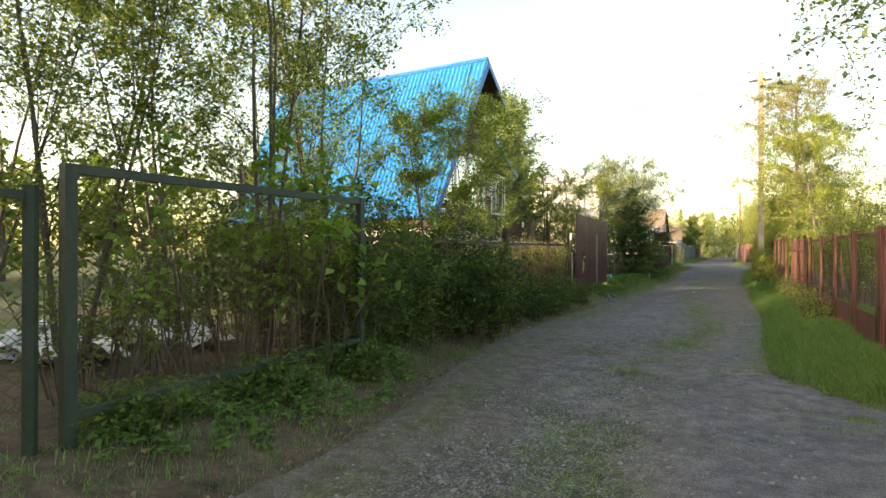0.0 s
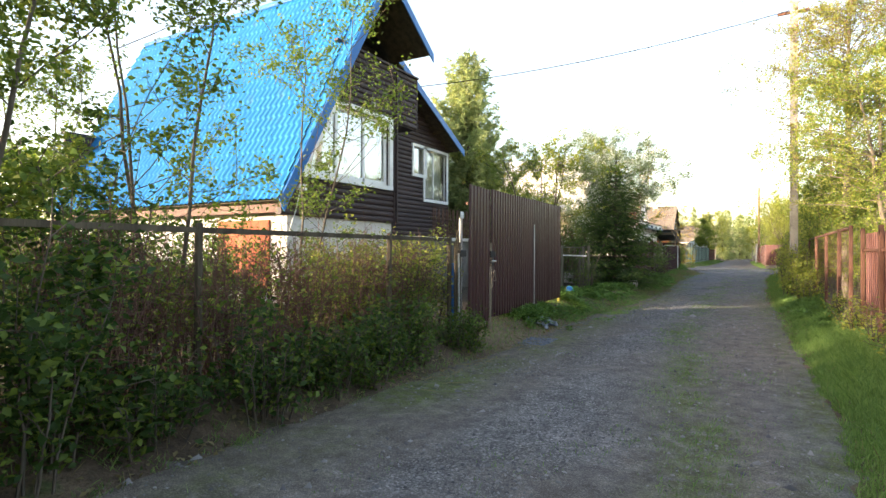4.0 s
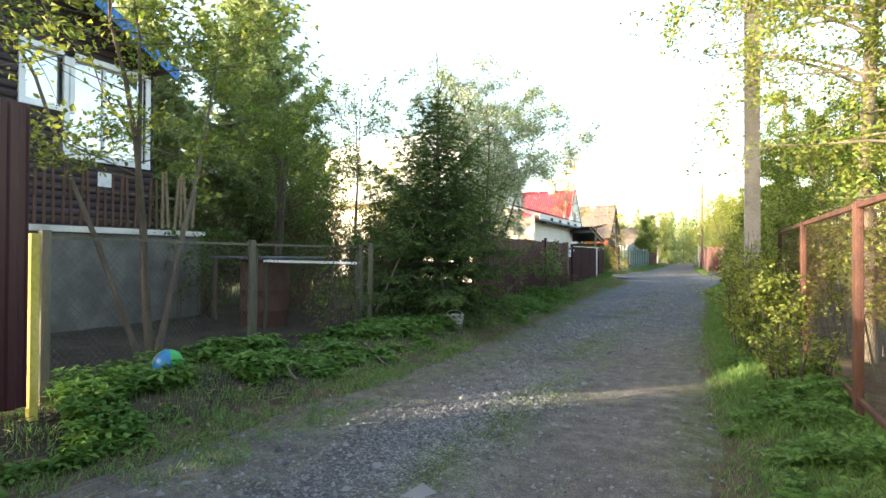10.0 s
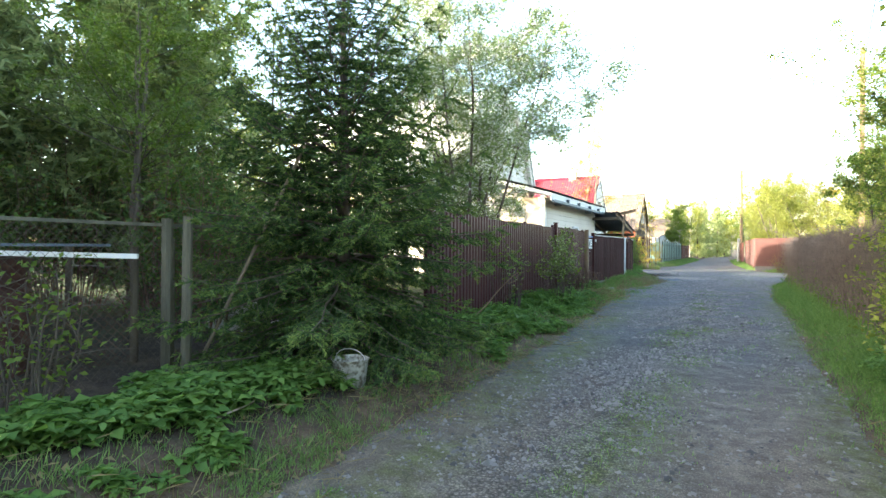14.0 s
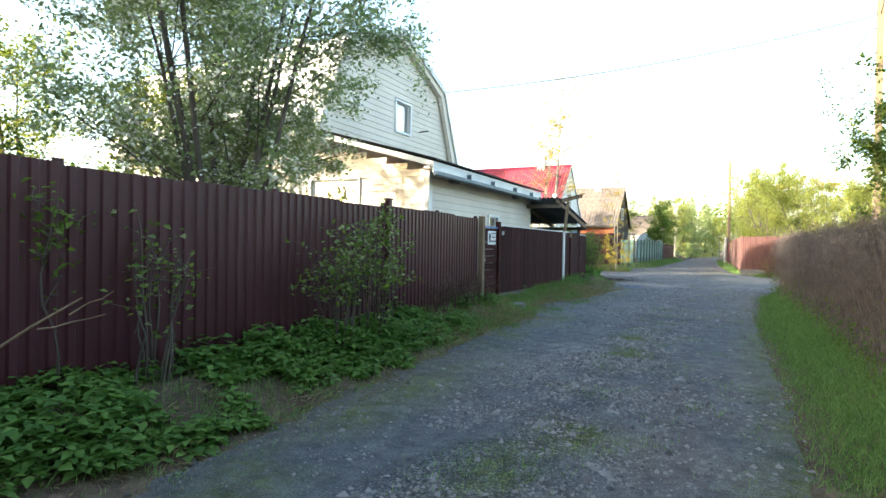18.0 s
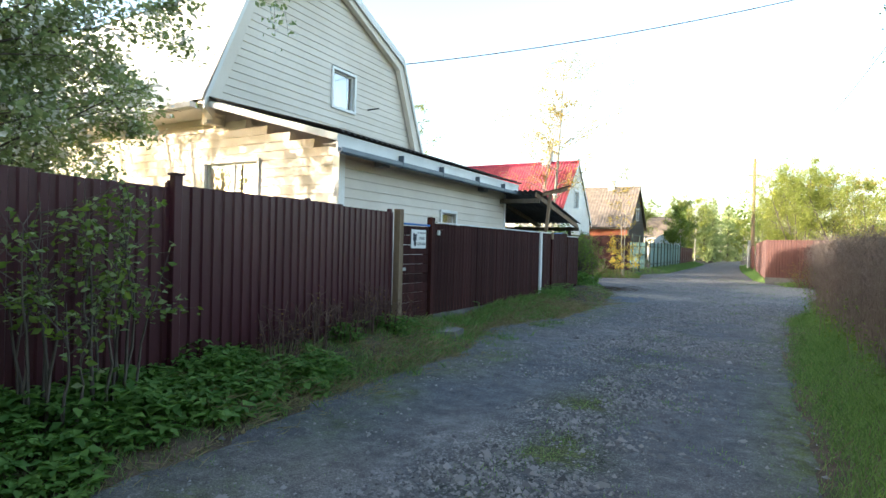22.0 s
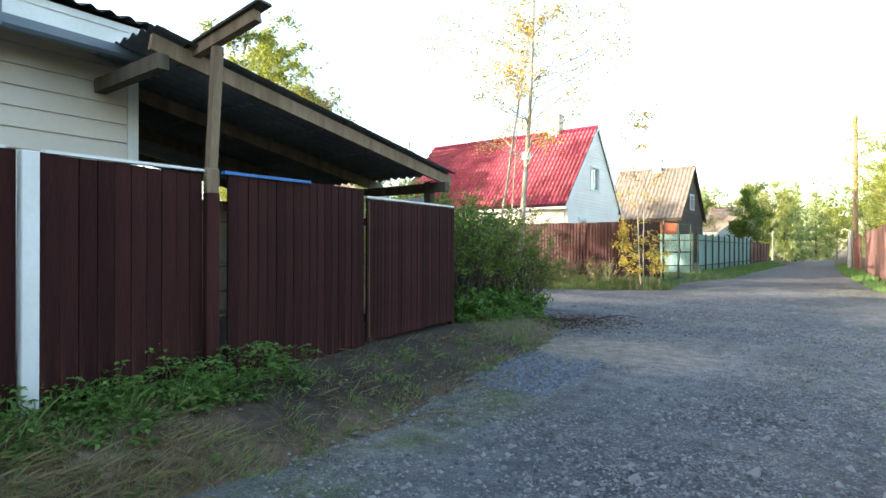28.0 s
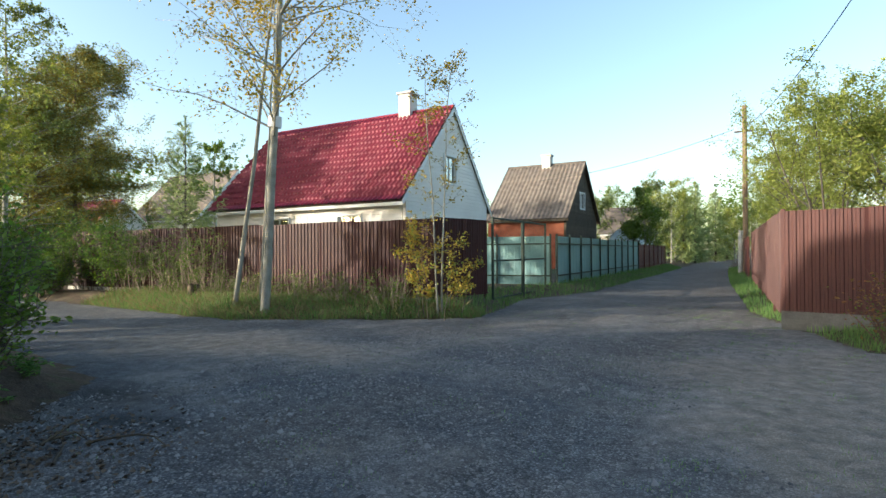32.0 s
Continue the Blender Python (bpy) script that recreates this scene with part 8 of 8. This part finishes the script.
x, y = scatter(5000, -4.6, -2.2, 2.5, 57)
d = off_road(x, y)
keep = (d > 0.02) & (d < 1.3)
p = bases(x[keep], y[keep])
p[:, 2] += 0.02
V, T = leaf_arrays(rng, p, 0.05, 0.7, 1.5)
stuff("fallen_leaves", "brown fallen leaves on the verge", V, T, DRYGRASS, "leaves")


x, y = scatter(42000, -4.7, -2.2, 14, 53)
d = off_road(x, y)
keep = (d > -0.1) & (d < 1.2) & (x < left_edge(y) + 0.25) & (fbm(x, y, 2.9) > 0.1 + 0.5 * rng.uniform(-1, 1, len(x)))
V, T = blade_arrays(rng, bases(x[keep], y[keep]) + [0, 0, 0.012], 0.07 * rng.uniform(0.4, 1.5, keep.sum()), 0.004, 2.2)
stuff("dry_grass", "dry straw lying flat on the bare verge", V, T, DRYGRASS, "grass")
x, y = scatter(3600, -4.6, -2.3, 2.5, 54)
keep = (off_road(x, y) > 0.0) & (x < left_edge(y)) & (rng.uniform(0, 1, len(x)) < 0.5) & ((y < 16.6) | (y > 19.4))
c = np.repeat(np.stack([x[keep], y[keep]], 1), 26, axis=0)
c = c + rng.normal(size=c.shape) * 0.05
V, T = blade_arrays(rng, bases(c[:, 0], c[:, 1]), 0.085 * rng.uniform(0.4, 1.2, len(c)), 0.005, 0.9)
stuff("grass", "scattered grass tufts on the shaded verge", V, T, GRASS, "grass")


# loose stones on the lane
def stones(n, x0, x1, y0, y1, size, dens, label, mat=None, strip=0.0):
    x, y = scatter(n, x0, x1, y0, y1)
    keep = (off_road(x, y) < 0.12) & (fbm(x, y, 0.9) + 0.7 * fbm(x, y, 2.9) > dens + 0.5 * rng.uniform(-1, 1, n)) & (sandy(x, y) < rng.uniform(0.05, 0.9, n))
    if strip:
        keep &= rng.uniform(0, 1, n) < 0.12 + np.exp(-((x - stone_x(y)) / strip) ** 2)
    c = bases(x[keep], y[keep])
    c[:, 2] += 0.019
    m = len(c)
    s = size * rng.lognormal(0, 0.45, m)
    o = np.array([(1, 0, -0.2), (0, 1, -0.2), (-1, 0, -0.2), (0, -1, -0.2), (0.2, 0.1, 0.55)], float)
    f = np.array([(0, 1, 4), (1, 2, 4), (2, 3, 4), (3, 0, 4)])
    v = o[None] * rng.uniform(0.55, 1.2, (m, 5, 1)) + rng.normal(size=(m, 5, 3)) * 0.15
    a = rng.uniform(0, 6.28, m)
    ca, sa = np.cos(a)[:, None], np.sin(a)[:, None]
    v = np.stack([v[..., 0] * ca - v[..., 1] * sa, v[..., 0] * sa + v[..., 1] * ca, v[..., 2]], -1) * s[:, None, None] + c[:, None]
    T = (np.arange(m)[:, None, None] * 5 + f[None]).reshape(-1, 3)
    stuff("loose_stones", label, v.reshape(-1, 3), T, mat or PEBBLE, "stones")


BLUE_STONE = leafy("bluish_stones", (0.07, 0.085, 0.11), (0.17, 0.19, 0.22), 0.0, 0.9)
PEBBLE = leafy("pale_and_dark_stones", (0.06, 0.06, 0.062), (0.25, 0.24, 0.235), 0.0, 0.9)
stones(170000, -3.2, 0.7, 2.5, 50, 0.0095, 0.0, "pale crushed stones lying loose on the lane", None, 0.75)
stones(56000, -3.2, 0.7, 20, 52, 0.016, 0.0, "coarser pale crushed stones along the middle of the lane", None, 0.6)
stones(2200, -3.4, -2.65, 17.3, 18.0, 0.012, -0.6, "small spill of bluish gravel before the gate", BLUE_STONE)
stones(3500, -4.0, -2.9, 51.4, 53.3, 0.014, -1.0, "coarse bluish gravel spread beside the gates", BLUE_STONE)
stones(150000, -6.0, 3.2, 44, 63.5, 0.011, -0.1, "grey crushed stones lying loose near the crossing")
stones(90000, -2.4, 0.2, 31, 46, 0.015, 0.42, "dense patches of pale crushed stone on the dark lane", None, 0.55)
stones(5000, -4.0, 1.0, 4, 60, 0.017, -0.5, "scattered larger stones on the lane")

# ---- poles and wires ----
pole1 = thing("utility_pole", "square pale concrete utility pole behind the roadside bushes", "pole", (1.16, 29.9, 0.1))
part("shaft", prism(bmesh.new(), [(1.05, 29.79), (1.27, 29.79), (1.27, 30.01), (1.05, 30.01)], "z", 0.0, 9.6), POLE_CONCRETE, pole1)
part("crossarm", beam(bmesh.new(), (0.7, 29.9, 9.2), (1.6, 29.9, 9.2), 0.08, 0.08), RUSTY, pole1)
P2X, P2Y, P2Z = 4.22, 54.3, 9.3
pole2 = thing("utility_pole", "pale squared utility pole behind the bare hedge", "pole", (P2X, P2Y, 0.1))
part("shaft", prism(bmesh.new(), [(P2X - 0.09, P2Y - 0.09), (P2X + 0.09, P2Y - 0.09), (P2X + 0.09, P2Y + 0.09), (P2X - 0.09, P2Y + 0.09)], "z", 0.0, P2Z + 0.9), TAN_WOOD, pole2)
for z in (P2Z + 0.05, P2Z - 0.45):
    part("hook", rod(bmesh.new(), (P2X - 0.2, P2Y, z), (P2X + 0.12, P2Y, z), 0.02), RUSTY, pole2)
    part("insulator", rod(bmesh.new(), (P2X - 0.2, P2Y, z - 0.02), (P2X - 0.2, P2Y, z + 0.12), 0.04), GREYPLASTIC, pole2)
pole3 = thing("utility_pole", "tall wooden utility pole with a short crossarm", "pole", (-0.22, 91, 0.1))
part("shaft", rod(bmesh.new(), (-0.22, 91, 0.0), (-0.22, 91, 9.9), 0.16, 10, 0.13), TAN_WOOD, pole3)
part("foot", rod(bmesh.new(), (-0.5, 90.95, 0.0), (-0.45, 90.95, 2.6), 0.13, 8), CONCRETE, pole3, "concrete stub beside the wooden shaft")
part("crossarm", beam(bmesh.new(), (-0.75, 91, 8.4), (0.3, 91, 8.4), 0.09, 0.09), OLDWOOD, pole3)
for x in (-0.68, 0.22):
    part("insulator", rod(bmesh.new(), (x, 91, 8.44), (x, 91, 8.62), 0.05), WHITEWOOD, pole3)


def wire(label, a, b, sag):
    a, b = np.array(a, float), np.array(b, float)
    t = np.linspace(0, 1, 24)[:, None]
    p = a * (1 - t) + b * t
    p[:, 2] -= sag * 4 * (t * (1 - t))[:, 0]
    w = thing("overhead_wire", label, "wire", tuple(a))
    V, Q = tube_arrays([(p, np.full(24, 0.015))], 5)
    np_mesh("cable", V, Q, BLACK, w)


wire("thin black wire from the pole to the cream house", (P2X, P2Y, P2Z), (-8.9, 48.4, 6.7), 0.3)
wire("thin black wire from the pole to the log house", (1.16, 29.9, 9.3), (-10.3, 25.3, 7.3), 0.3)
wire("thin black wire between the poles over the gardens", (1.16, 29.9, 9.3), (P2X, P2Y, P2Z), 0.4)
wire("thin black wire along the lane to the far pole", (P2X, P2Y, P2Z), (-0.22, 91, 8.7), 1.5)
wire("thin black wire from the far pole to the gardens", (-0.68, 91, 8.6), (-13, 92, 6.5), 0.4)

# ---- small things ----
DIRTY_PLASTIC = surface("dirty_plastic", (0.30, 0.30, 0.27), (0.50, 0.50, 0.46), 9, 50, 0.7, 0.1, dirt=(0.14, 0.125, 0.095), amount=0.5)
# bare pale branch leaning over the weeds
br = thing("dead_branch", "bare pale branch lying over the weeds by the fence", "branch", (-4.1, 33.0, 0.2))
rng = np.random.default_rng(88)
V, Q = tube_arrays([(wander(rng, (-4.2, 32.5, 0.25), (-3.75, 33.6, 0.98), 9, 0.03), np.linspace(0.016, 0.006, 9)), (wander(rng, (-3.85, 33.35, 0.84), (-3.8, 33.75, 0.86), 5, 0.02), np.linspace(0.007, 0.003, 5)), (wander(rng, (-3.78, 33.5, 0.92), (-3.68, 33.7, 1.08), 5, 0.02), np.linspace(0.006, 0.003, 5))], 5)
np_mesh("stick", V, Q, TAN_WOOD, br, smooth=True)
# bucket, ball, tarpaulin, sand, slab, rubbish
bk = thing("bucket", "old white plastic bucket beside the spruce", "bucket", (-3.58, 28.77, 0.06))
V, Q = tube_arrays([(np.array([(-3.58, 28.77, 0.07), (-3.58, 28.77, 0.09), (-3.58, 28.77, 0.40), (-3.58, 28.77, 0.415)]), np.array([0.12, 0.13, 0.165, 0.175]))], 20)
np_mesh("side", V, Q, DIRTY_PLASTIC, bk, smooth=True)
part("bottom", rod(bmesh.new(), (-3.58, 28.77, 0.07), (-3.58, 28.77, 0.08), 0.125, 20), PLASTIC, bk)
t = np.linspace(0, np.pi, 9)
V, Q = tube_arrays([(np.stack([-3.58 + 0.17 * np.cos(t), np.full(9, 28.77), 0.40 + 0.1 * np.sin(t)], 1), np.full(9, 0.006))])
np_mesh("handle", V, Q, STEEL, bk)
ball = thing("toy_ball", "toy ball in blue, green and red segments among the weeds", "ball", (-4.16, 23.41, 0.28))
cols = [surface("ball_" + n, c, c, 4, 30, 0.35, 0.02) for n, c in (("blue", (0.02, 0.16, 0.35)), ("green", (0.03, 0.35, 0.08)), ("red", (0.45, 0.04, 0.03)), ("yellow", (0.5, 0.35, 0.03)))]
for i in range(4):
    V = [(-4.16 + 0.14 * math.sin(th) * math.cos(ph), 23.41 + 0.14 * math.sin(th) * math.sin(ph), 0.43 + 0.14 * math.cos(th)) for th in np.linspace(0, math.pi, 9) for ph in np.linspace(i * math.pi / 2 - 2.0, (i + 1) * math.pi / 2 - 2.0, 6)]
    Q = [(a * 6 + b, (a + 1) * 6 + b, (a + 1) * 6 + b + 1, a * 6 + b + 1) for a in range(8) for b in range(5)]
    np_mesh("segment", V, Q, cols[i], ball, smooth=True)
tp = thing("plastic_sheet", "crumpled grey-blue plastic sheet lying before the gate", "sheet", (-3.4, 19.3, 0.15))
u = np.linspace(-0.5, 0.5, 22)
UX, UY = np.meshgrid(u, u)
px, py = -3.42 + UX * 0.5 + 0.05 * np.sin(UY * 9), 19.3 + UY * 0.78 + 0.06 * np.sin(UX * 11)
pz = height(px, py) + 0.045 + 0.035 * fbm(UX * 10, UY * 10, 1.0) + 0.02 * fbm(UX * 25, UY * 25, 1.0)
k = 22
Q = [(a * k + b, a * k + b + 1, (a + 1) * k + b + 1, (a + 1) * k + b) for a in range(k - 1) for b in range(k - 1)]
np_mesh("folds", np.stack([px.ravel(), py.ravel(), pz.ravel()], 1), Q, TARP, tp)


stones(2600, -3.95, -3.3, 17.0, 17.75, 0.011, -0.4, "sandy grit and litter spilt by the brown wicket", leafy("sandy_grit", (0.12, 0.085, 0.055), (0.30, 0.23, 0.15), 0.0, 0.9))
slab = thing("stepping_slab", "flat grey concrete slab before the wicket door", "slab", (-4.2, 42.8, 0.2))
bm = bmesh.new()
rim = [(-4.58, 42.3), (-4.2, 42.25), (-3.95, 42.6), (-4.0, 43.0), (-4.56, 43.05)]
upper = [bm.verts.new((x, y, gz(-4.25, 42.65) + 0.01)) for x, y in rim]
lower = [bm.verts.new((x, y, gz(x, y) - 0.06)) for x, y in rim]
bm.faces.new(upper)
bm.faces.new(lower[::-1])
for k in range(5):
    bm.faces.new((lower[k], lower[(k + 1) % 5], upper[(k + 1) % 5], upper[k]))
part("slab", bm, DAMP_CONCRETE, slab)
rub = thing("rubbish_heap", "heap of white plastic film and boards behind the pipe gate", "heap", (-6.2, 5.2, 0.3))
rr = random.Random(4)
for i in range(9):
    cx, cy = -6.4 + rr.uniform(-0.9, 0.9), 5.2 + rr.uniform(-0.9, 0.9)
    u = np.linspace(-0.5, 0.5, 9)
    UX, UY = np.meshgrid(u, u)
    px, py = cx + UX * 0.8, cy + UY * 0.7
    pz = 0.3 + 0.25 * rr.random() + 0.12 * fbm(px, py, 5 + i) + UX * rr.uniform(-0.3, 0.3)
    Q = [(a * 9 + b, a * 9 + b + 1, (a + 1) * 9 + b + 1, (a + 1) * 9 + b) for a in range(8) for b in range(8)]
    np_mesh("film", np.stack([px.ravel(), py.ravel(), pz.ravel()], 1), Q, PLASTIC, rub)
crate = thing("wooden_box", "weathered board box among the stems behind the fence", "box", (-4.7, 7.2, 0.25))
for i in range(4):
    boxpart("board", (-4.75, -4.72, 6.95, 7.5, 0.25 + i * 0.11, 0.345 + i * 0.11), WOOD, crate)
for y in (6.95, 7.5):
    boxpart("batten", (-4.79, -4.75, y - 0.025, y + 0.025, 0.2, 0.7), OLDWOOD, crate)

# yard behind the netting: lattice, lean-to frame, barrel, concrete blocks
lat = thing("lath_railing", "crooked brown lath railing on the porch of the log house", "railing", (-8.6, 25.1, 2.0))
lm = unit_box("lath", 0.02, 0.05, 0.92, RUSTY)
for k in range(22):
    place("lath", lm, lat, (-8.6, 23.7 + 0.135 * k, 1.94 + 0.02 * math.sin(k * 1.7)), 0, 2.5 * math.sin(k * 2.7), 0)
for z in (2.02, 2.5):
    boxpart("rail", (-8.655, -8.615, 23.6, 27.4, z, z + 0.05), OLDWOOD, lat)
lt = unit_box("lath", 0.025, 0.06, 1.05, TAN_WOOD)
for k in range(6):
    place("lath", lt, lat, (-8.6, 26.66 + 0.13 * k, 1.95 + 0.04 * math.sin(k * 2.7)), 0, 5 * math.sin(k * 2.1), 0, "bare tan lath")
boxpart("notice", (-8.585, -8.58, 25.45, 25.68, 2.6, 2.84), PLASTIC, lat, "small pale notice on the railing")
porch = thing("porch", "grey concrete porch at the foot of the log house", "porch", (-9.5, 25.0, 0.2))
boxpart("base", (-10.36, -8.55, 22.3, 27.5, 0.1, 1.82), DAMP_CONCRETE, porch, bevel=0.01)
boxpart("deck", (-10.36, -8.5, 22.25, 27.55, 1.82, 1.92), PLASTER, porch, "pale porch slab")
pen = thing("animal_pen", "low rusty pen with a sagging tin roof", "pen", (-6.3, 27.4, 0.25))
for x, y in ((-7.6, 27.0), (-6.0, 26.6), (-7.5, 28.4), (-5.9, 28.2)):
    part("post", rod(bmesh.new(), (x, y, 0.1), (x, y, 1.42), 0.04), OLDWOOD, pen)
part("roof", prism(bmesh.new(), [(-7.3, 26.6), (-5.9, 26.4), (-5.8, 27.9), (-7.2, 28.0)], "z", 1.42, 1.445), GUTTER, pen, "bluish tin roof sheet")
tank = thing("barrel", "tall rusty steel barrel with raised hoops in the yard", "barrel", (-6.5, 27.1, 0.2))
V, Q = tube_arrays([(np.array([(-6.5, 27.1, z) for z in (0.18, 0.5, 0.52, 0.54, 0.85, 0.87, 0.89, 1.38)]), np.array([0.4, 0.41, 0.425, 0.41, 0.41, 0.425, 0.41, 0.4]))], 28)
np_mesh("shell", V, Q, BARREL, tank, smooth=True)
part("lid", rod(bmesh.new(), (-6.5, 27.1, 1.36), (-6.5, 27.1, 1.385), 0.4, 28), BARREL, tank)
mesh_net("netting", (-6.0, 26.6), (-5.9, 28.2), 0.25, 1.4, 0.08, 0.004, RUSTY, pen)
part("top_rail", beam(bmesh.new(), (-5.95, 26.5, 1.38), (-4.9, 27.6, 1.34), 0.06, 0.04), WHITEWOOD, pen, "pale rail")
bl = thing("concrete_block", "pale concrete blocks stacked in the shaded yard", "block", (-6.8, 30.2, 0.2))
for i, (dx, dz) in enumerate(((0, 0), (0.45, 0), (0.9, 0), (0.2, 0.22), (0.65, 0.22))):
    boxpart("block", (-7.2 + dx, -6.8 + dx, 30.1, 30.3, 0.22 + dz, 0.43 + dz), CONCRETE, bl, bevel=0.012)
rail = thing("wooden_rail", "weathered pole fence in the shaded yard", "fence", (-6.0, 31.0, 0.2))
for x in (-7.6, -6.4, -5.2):
    part("post", rod(bmesh.new(), (x, 31.2, 0.1), (x + 0.03, 31.2, 1.8), 0.05), WOOD, rail)
for z in (0.9, 1.35, 1.7):
    part("pole", rod(bmesh.new(), (-7.8, 31.15, z), (-4.9, 31.15, z - 0.05), 0.035), WOOD, rail)
for i in range(4):
    st = thing("dry_stick", "dry fallen stick on the verge", "stick", (-3.4, 26 + i, 0.3))
    a = rr.uniform(0, 3.1)
    p = np.array([-3.5 + rr.uniform(-0.4, 0.4), 24.4 + i * 1.4, 0.0])
    q = p + [0.45 * math.cos(a), 0.45 * math.sin(a), 0]
    p[2], q[2] = gz(*p[:2]) + 0.03, gz(*q[:2]) + 0.06
    V, Q = tube_arrays([(wander(np.random.default_rng(i), p, q, 5, 0.02), np.linspace(0.012, 0.006, 5))])
    np_mesh("stick", V, Q, TWIG, st)
# yellow cloth caught behind the netting, branches and litter by the corner bushes
yc = thing("yellow_cloth", "bright yellow cloth hanging on twigs behind the netting", "cloth", (2.4, 24.05, 1.8))
u = np.linspace(0, 1, 12)
UX, UY = np.meshgrid(u, u)
px, py, pz = 2.4 + 0.05 * np.sin(UX * 7), 23.9 + 0.35 * UX + 0.04 * np.sin(UY * 6), 2.06 - 0.16 * UY - 0.22 * UX + 0.03 * np.sin(UX * 9)
np_mesh("folds", np.stack([px.ravel(), py.ravel(), pz.ravel()], 1), [(a * 12 + b, a * 12 + b + 1, (a + 1) * 12 + b + 1, (a + 1) * 12 + b) for a in range(11) for b in range(11)], surface("yellow_cloth", (0.55, 0.36, 0.02), (0.62, 0.42, 0.04), 6, 30, 0.8, 0.1), yc, smooth=True)
for i in range(9):
    a = rr.uniform(0, 6.2)
    p = np.array([-4.5 + rr.uniform(-0.5, 0.35), 56.3 + rr.uniform(-0.6, 0.6), 0.0])
    L = rr.uniform(0.25, 0.7)
    q = p + [L * math.cos(a), L * math.sin(a), 0]
    p[2], q[2] = gz(*p[:2]) + 0.02, gz(*q[:2]) + rr.uniform(0.03, 0.12)
    st = thing("dry_stick", "broken dry branch lying by the corner bushes", "stick", tuple(p))
    V, Q = tube_arrays([(wander(np.random.default_rng(50 + i), p, q, 6, 0.03), np.linspace(0.012, 0.005, 6))])
    np_mesh("stick", V, Q, OLDWOOD, st)
x, y = rng.normal(size=1400) * 0.55 - 4.6, rng.normal(size=1400) * 0.6 + 56.2
p = bases(x, y)
p[:, 2] += 0.02
V, T = leaf_arrays(rng, p, 0.045, 0.7, 1.5)
stuff("fallen_leaves", "brown leaf litter by the corner bushes", V, T, surface("brown_litter", (0.07, 0.05, 0.035), (0.14, 0.10, 0.07), 9, 30, 0.95, 0.2), "leaves")
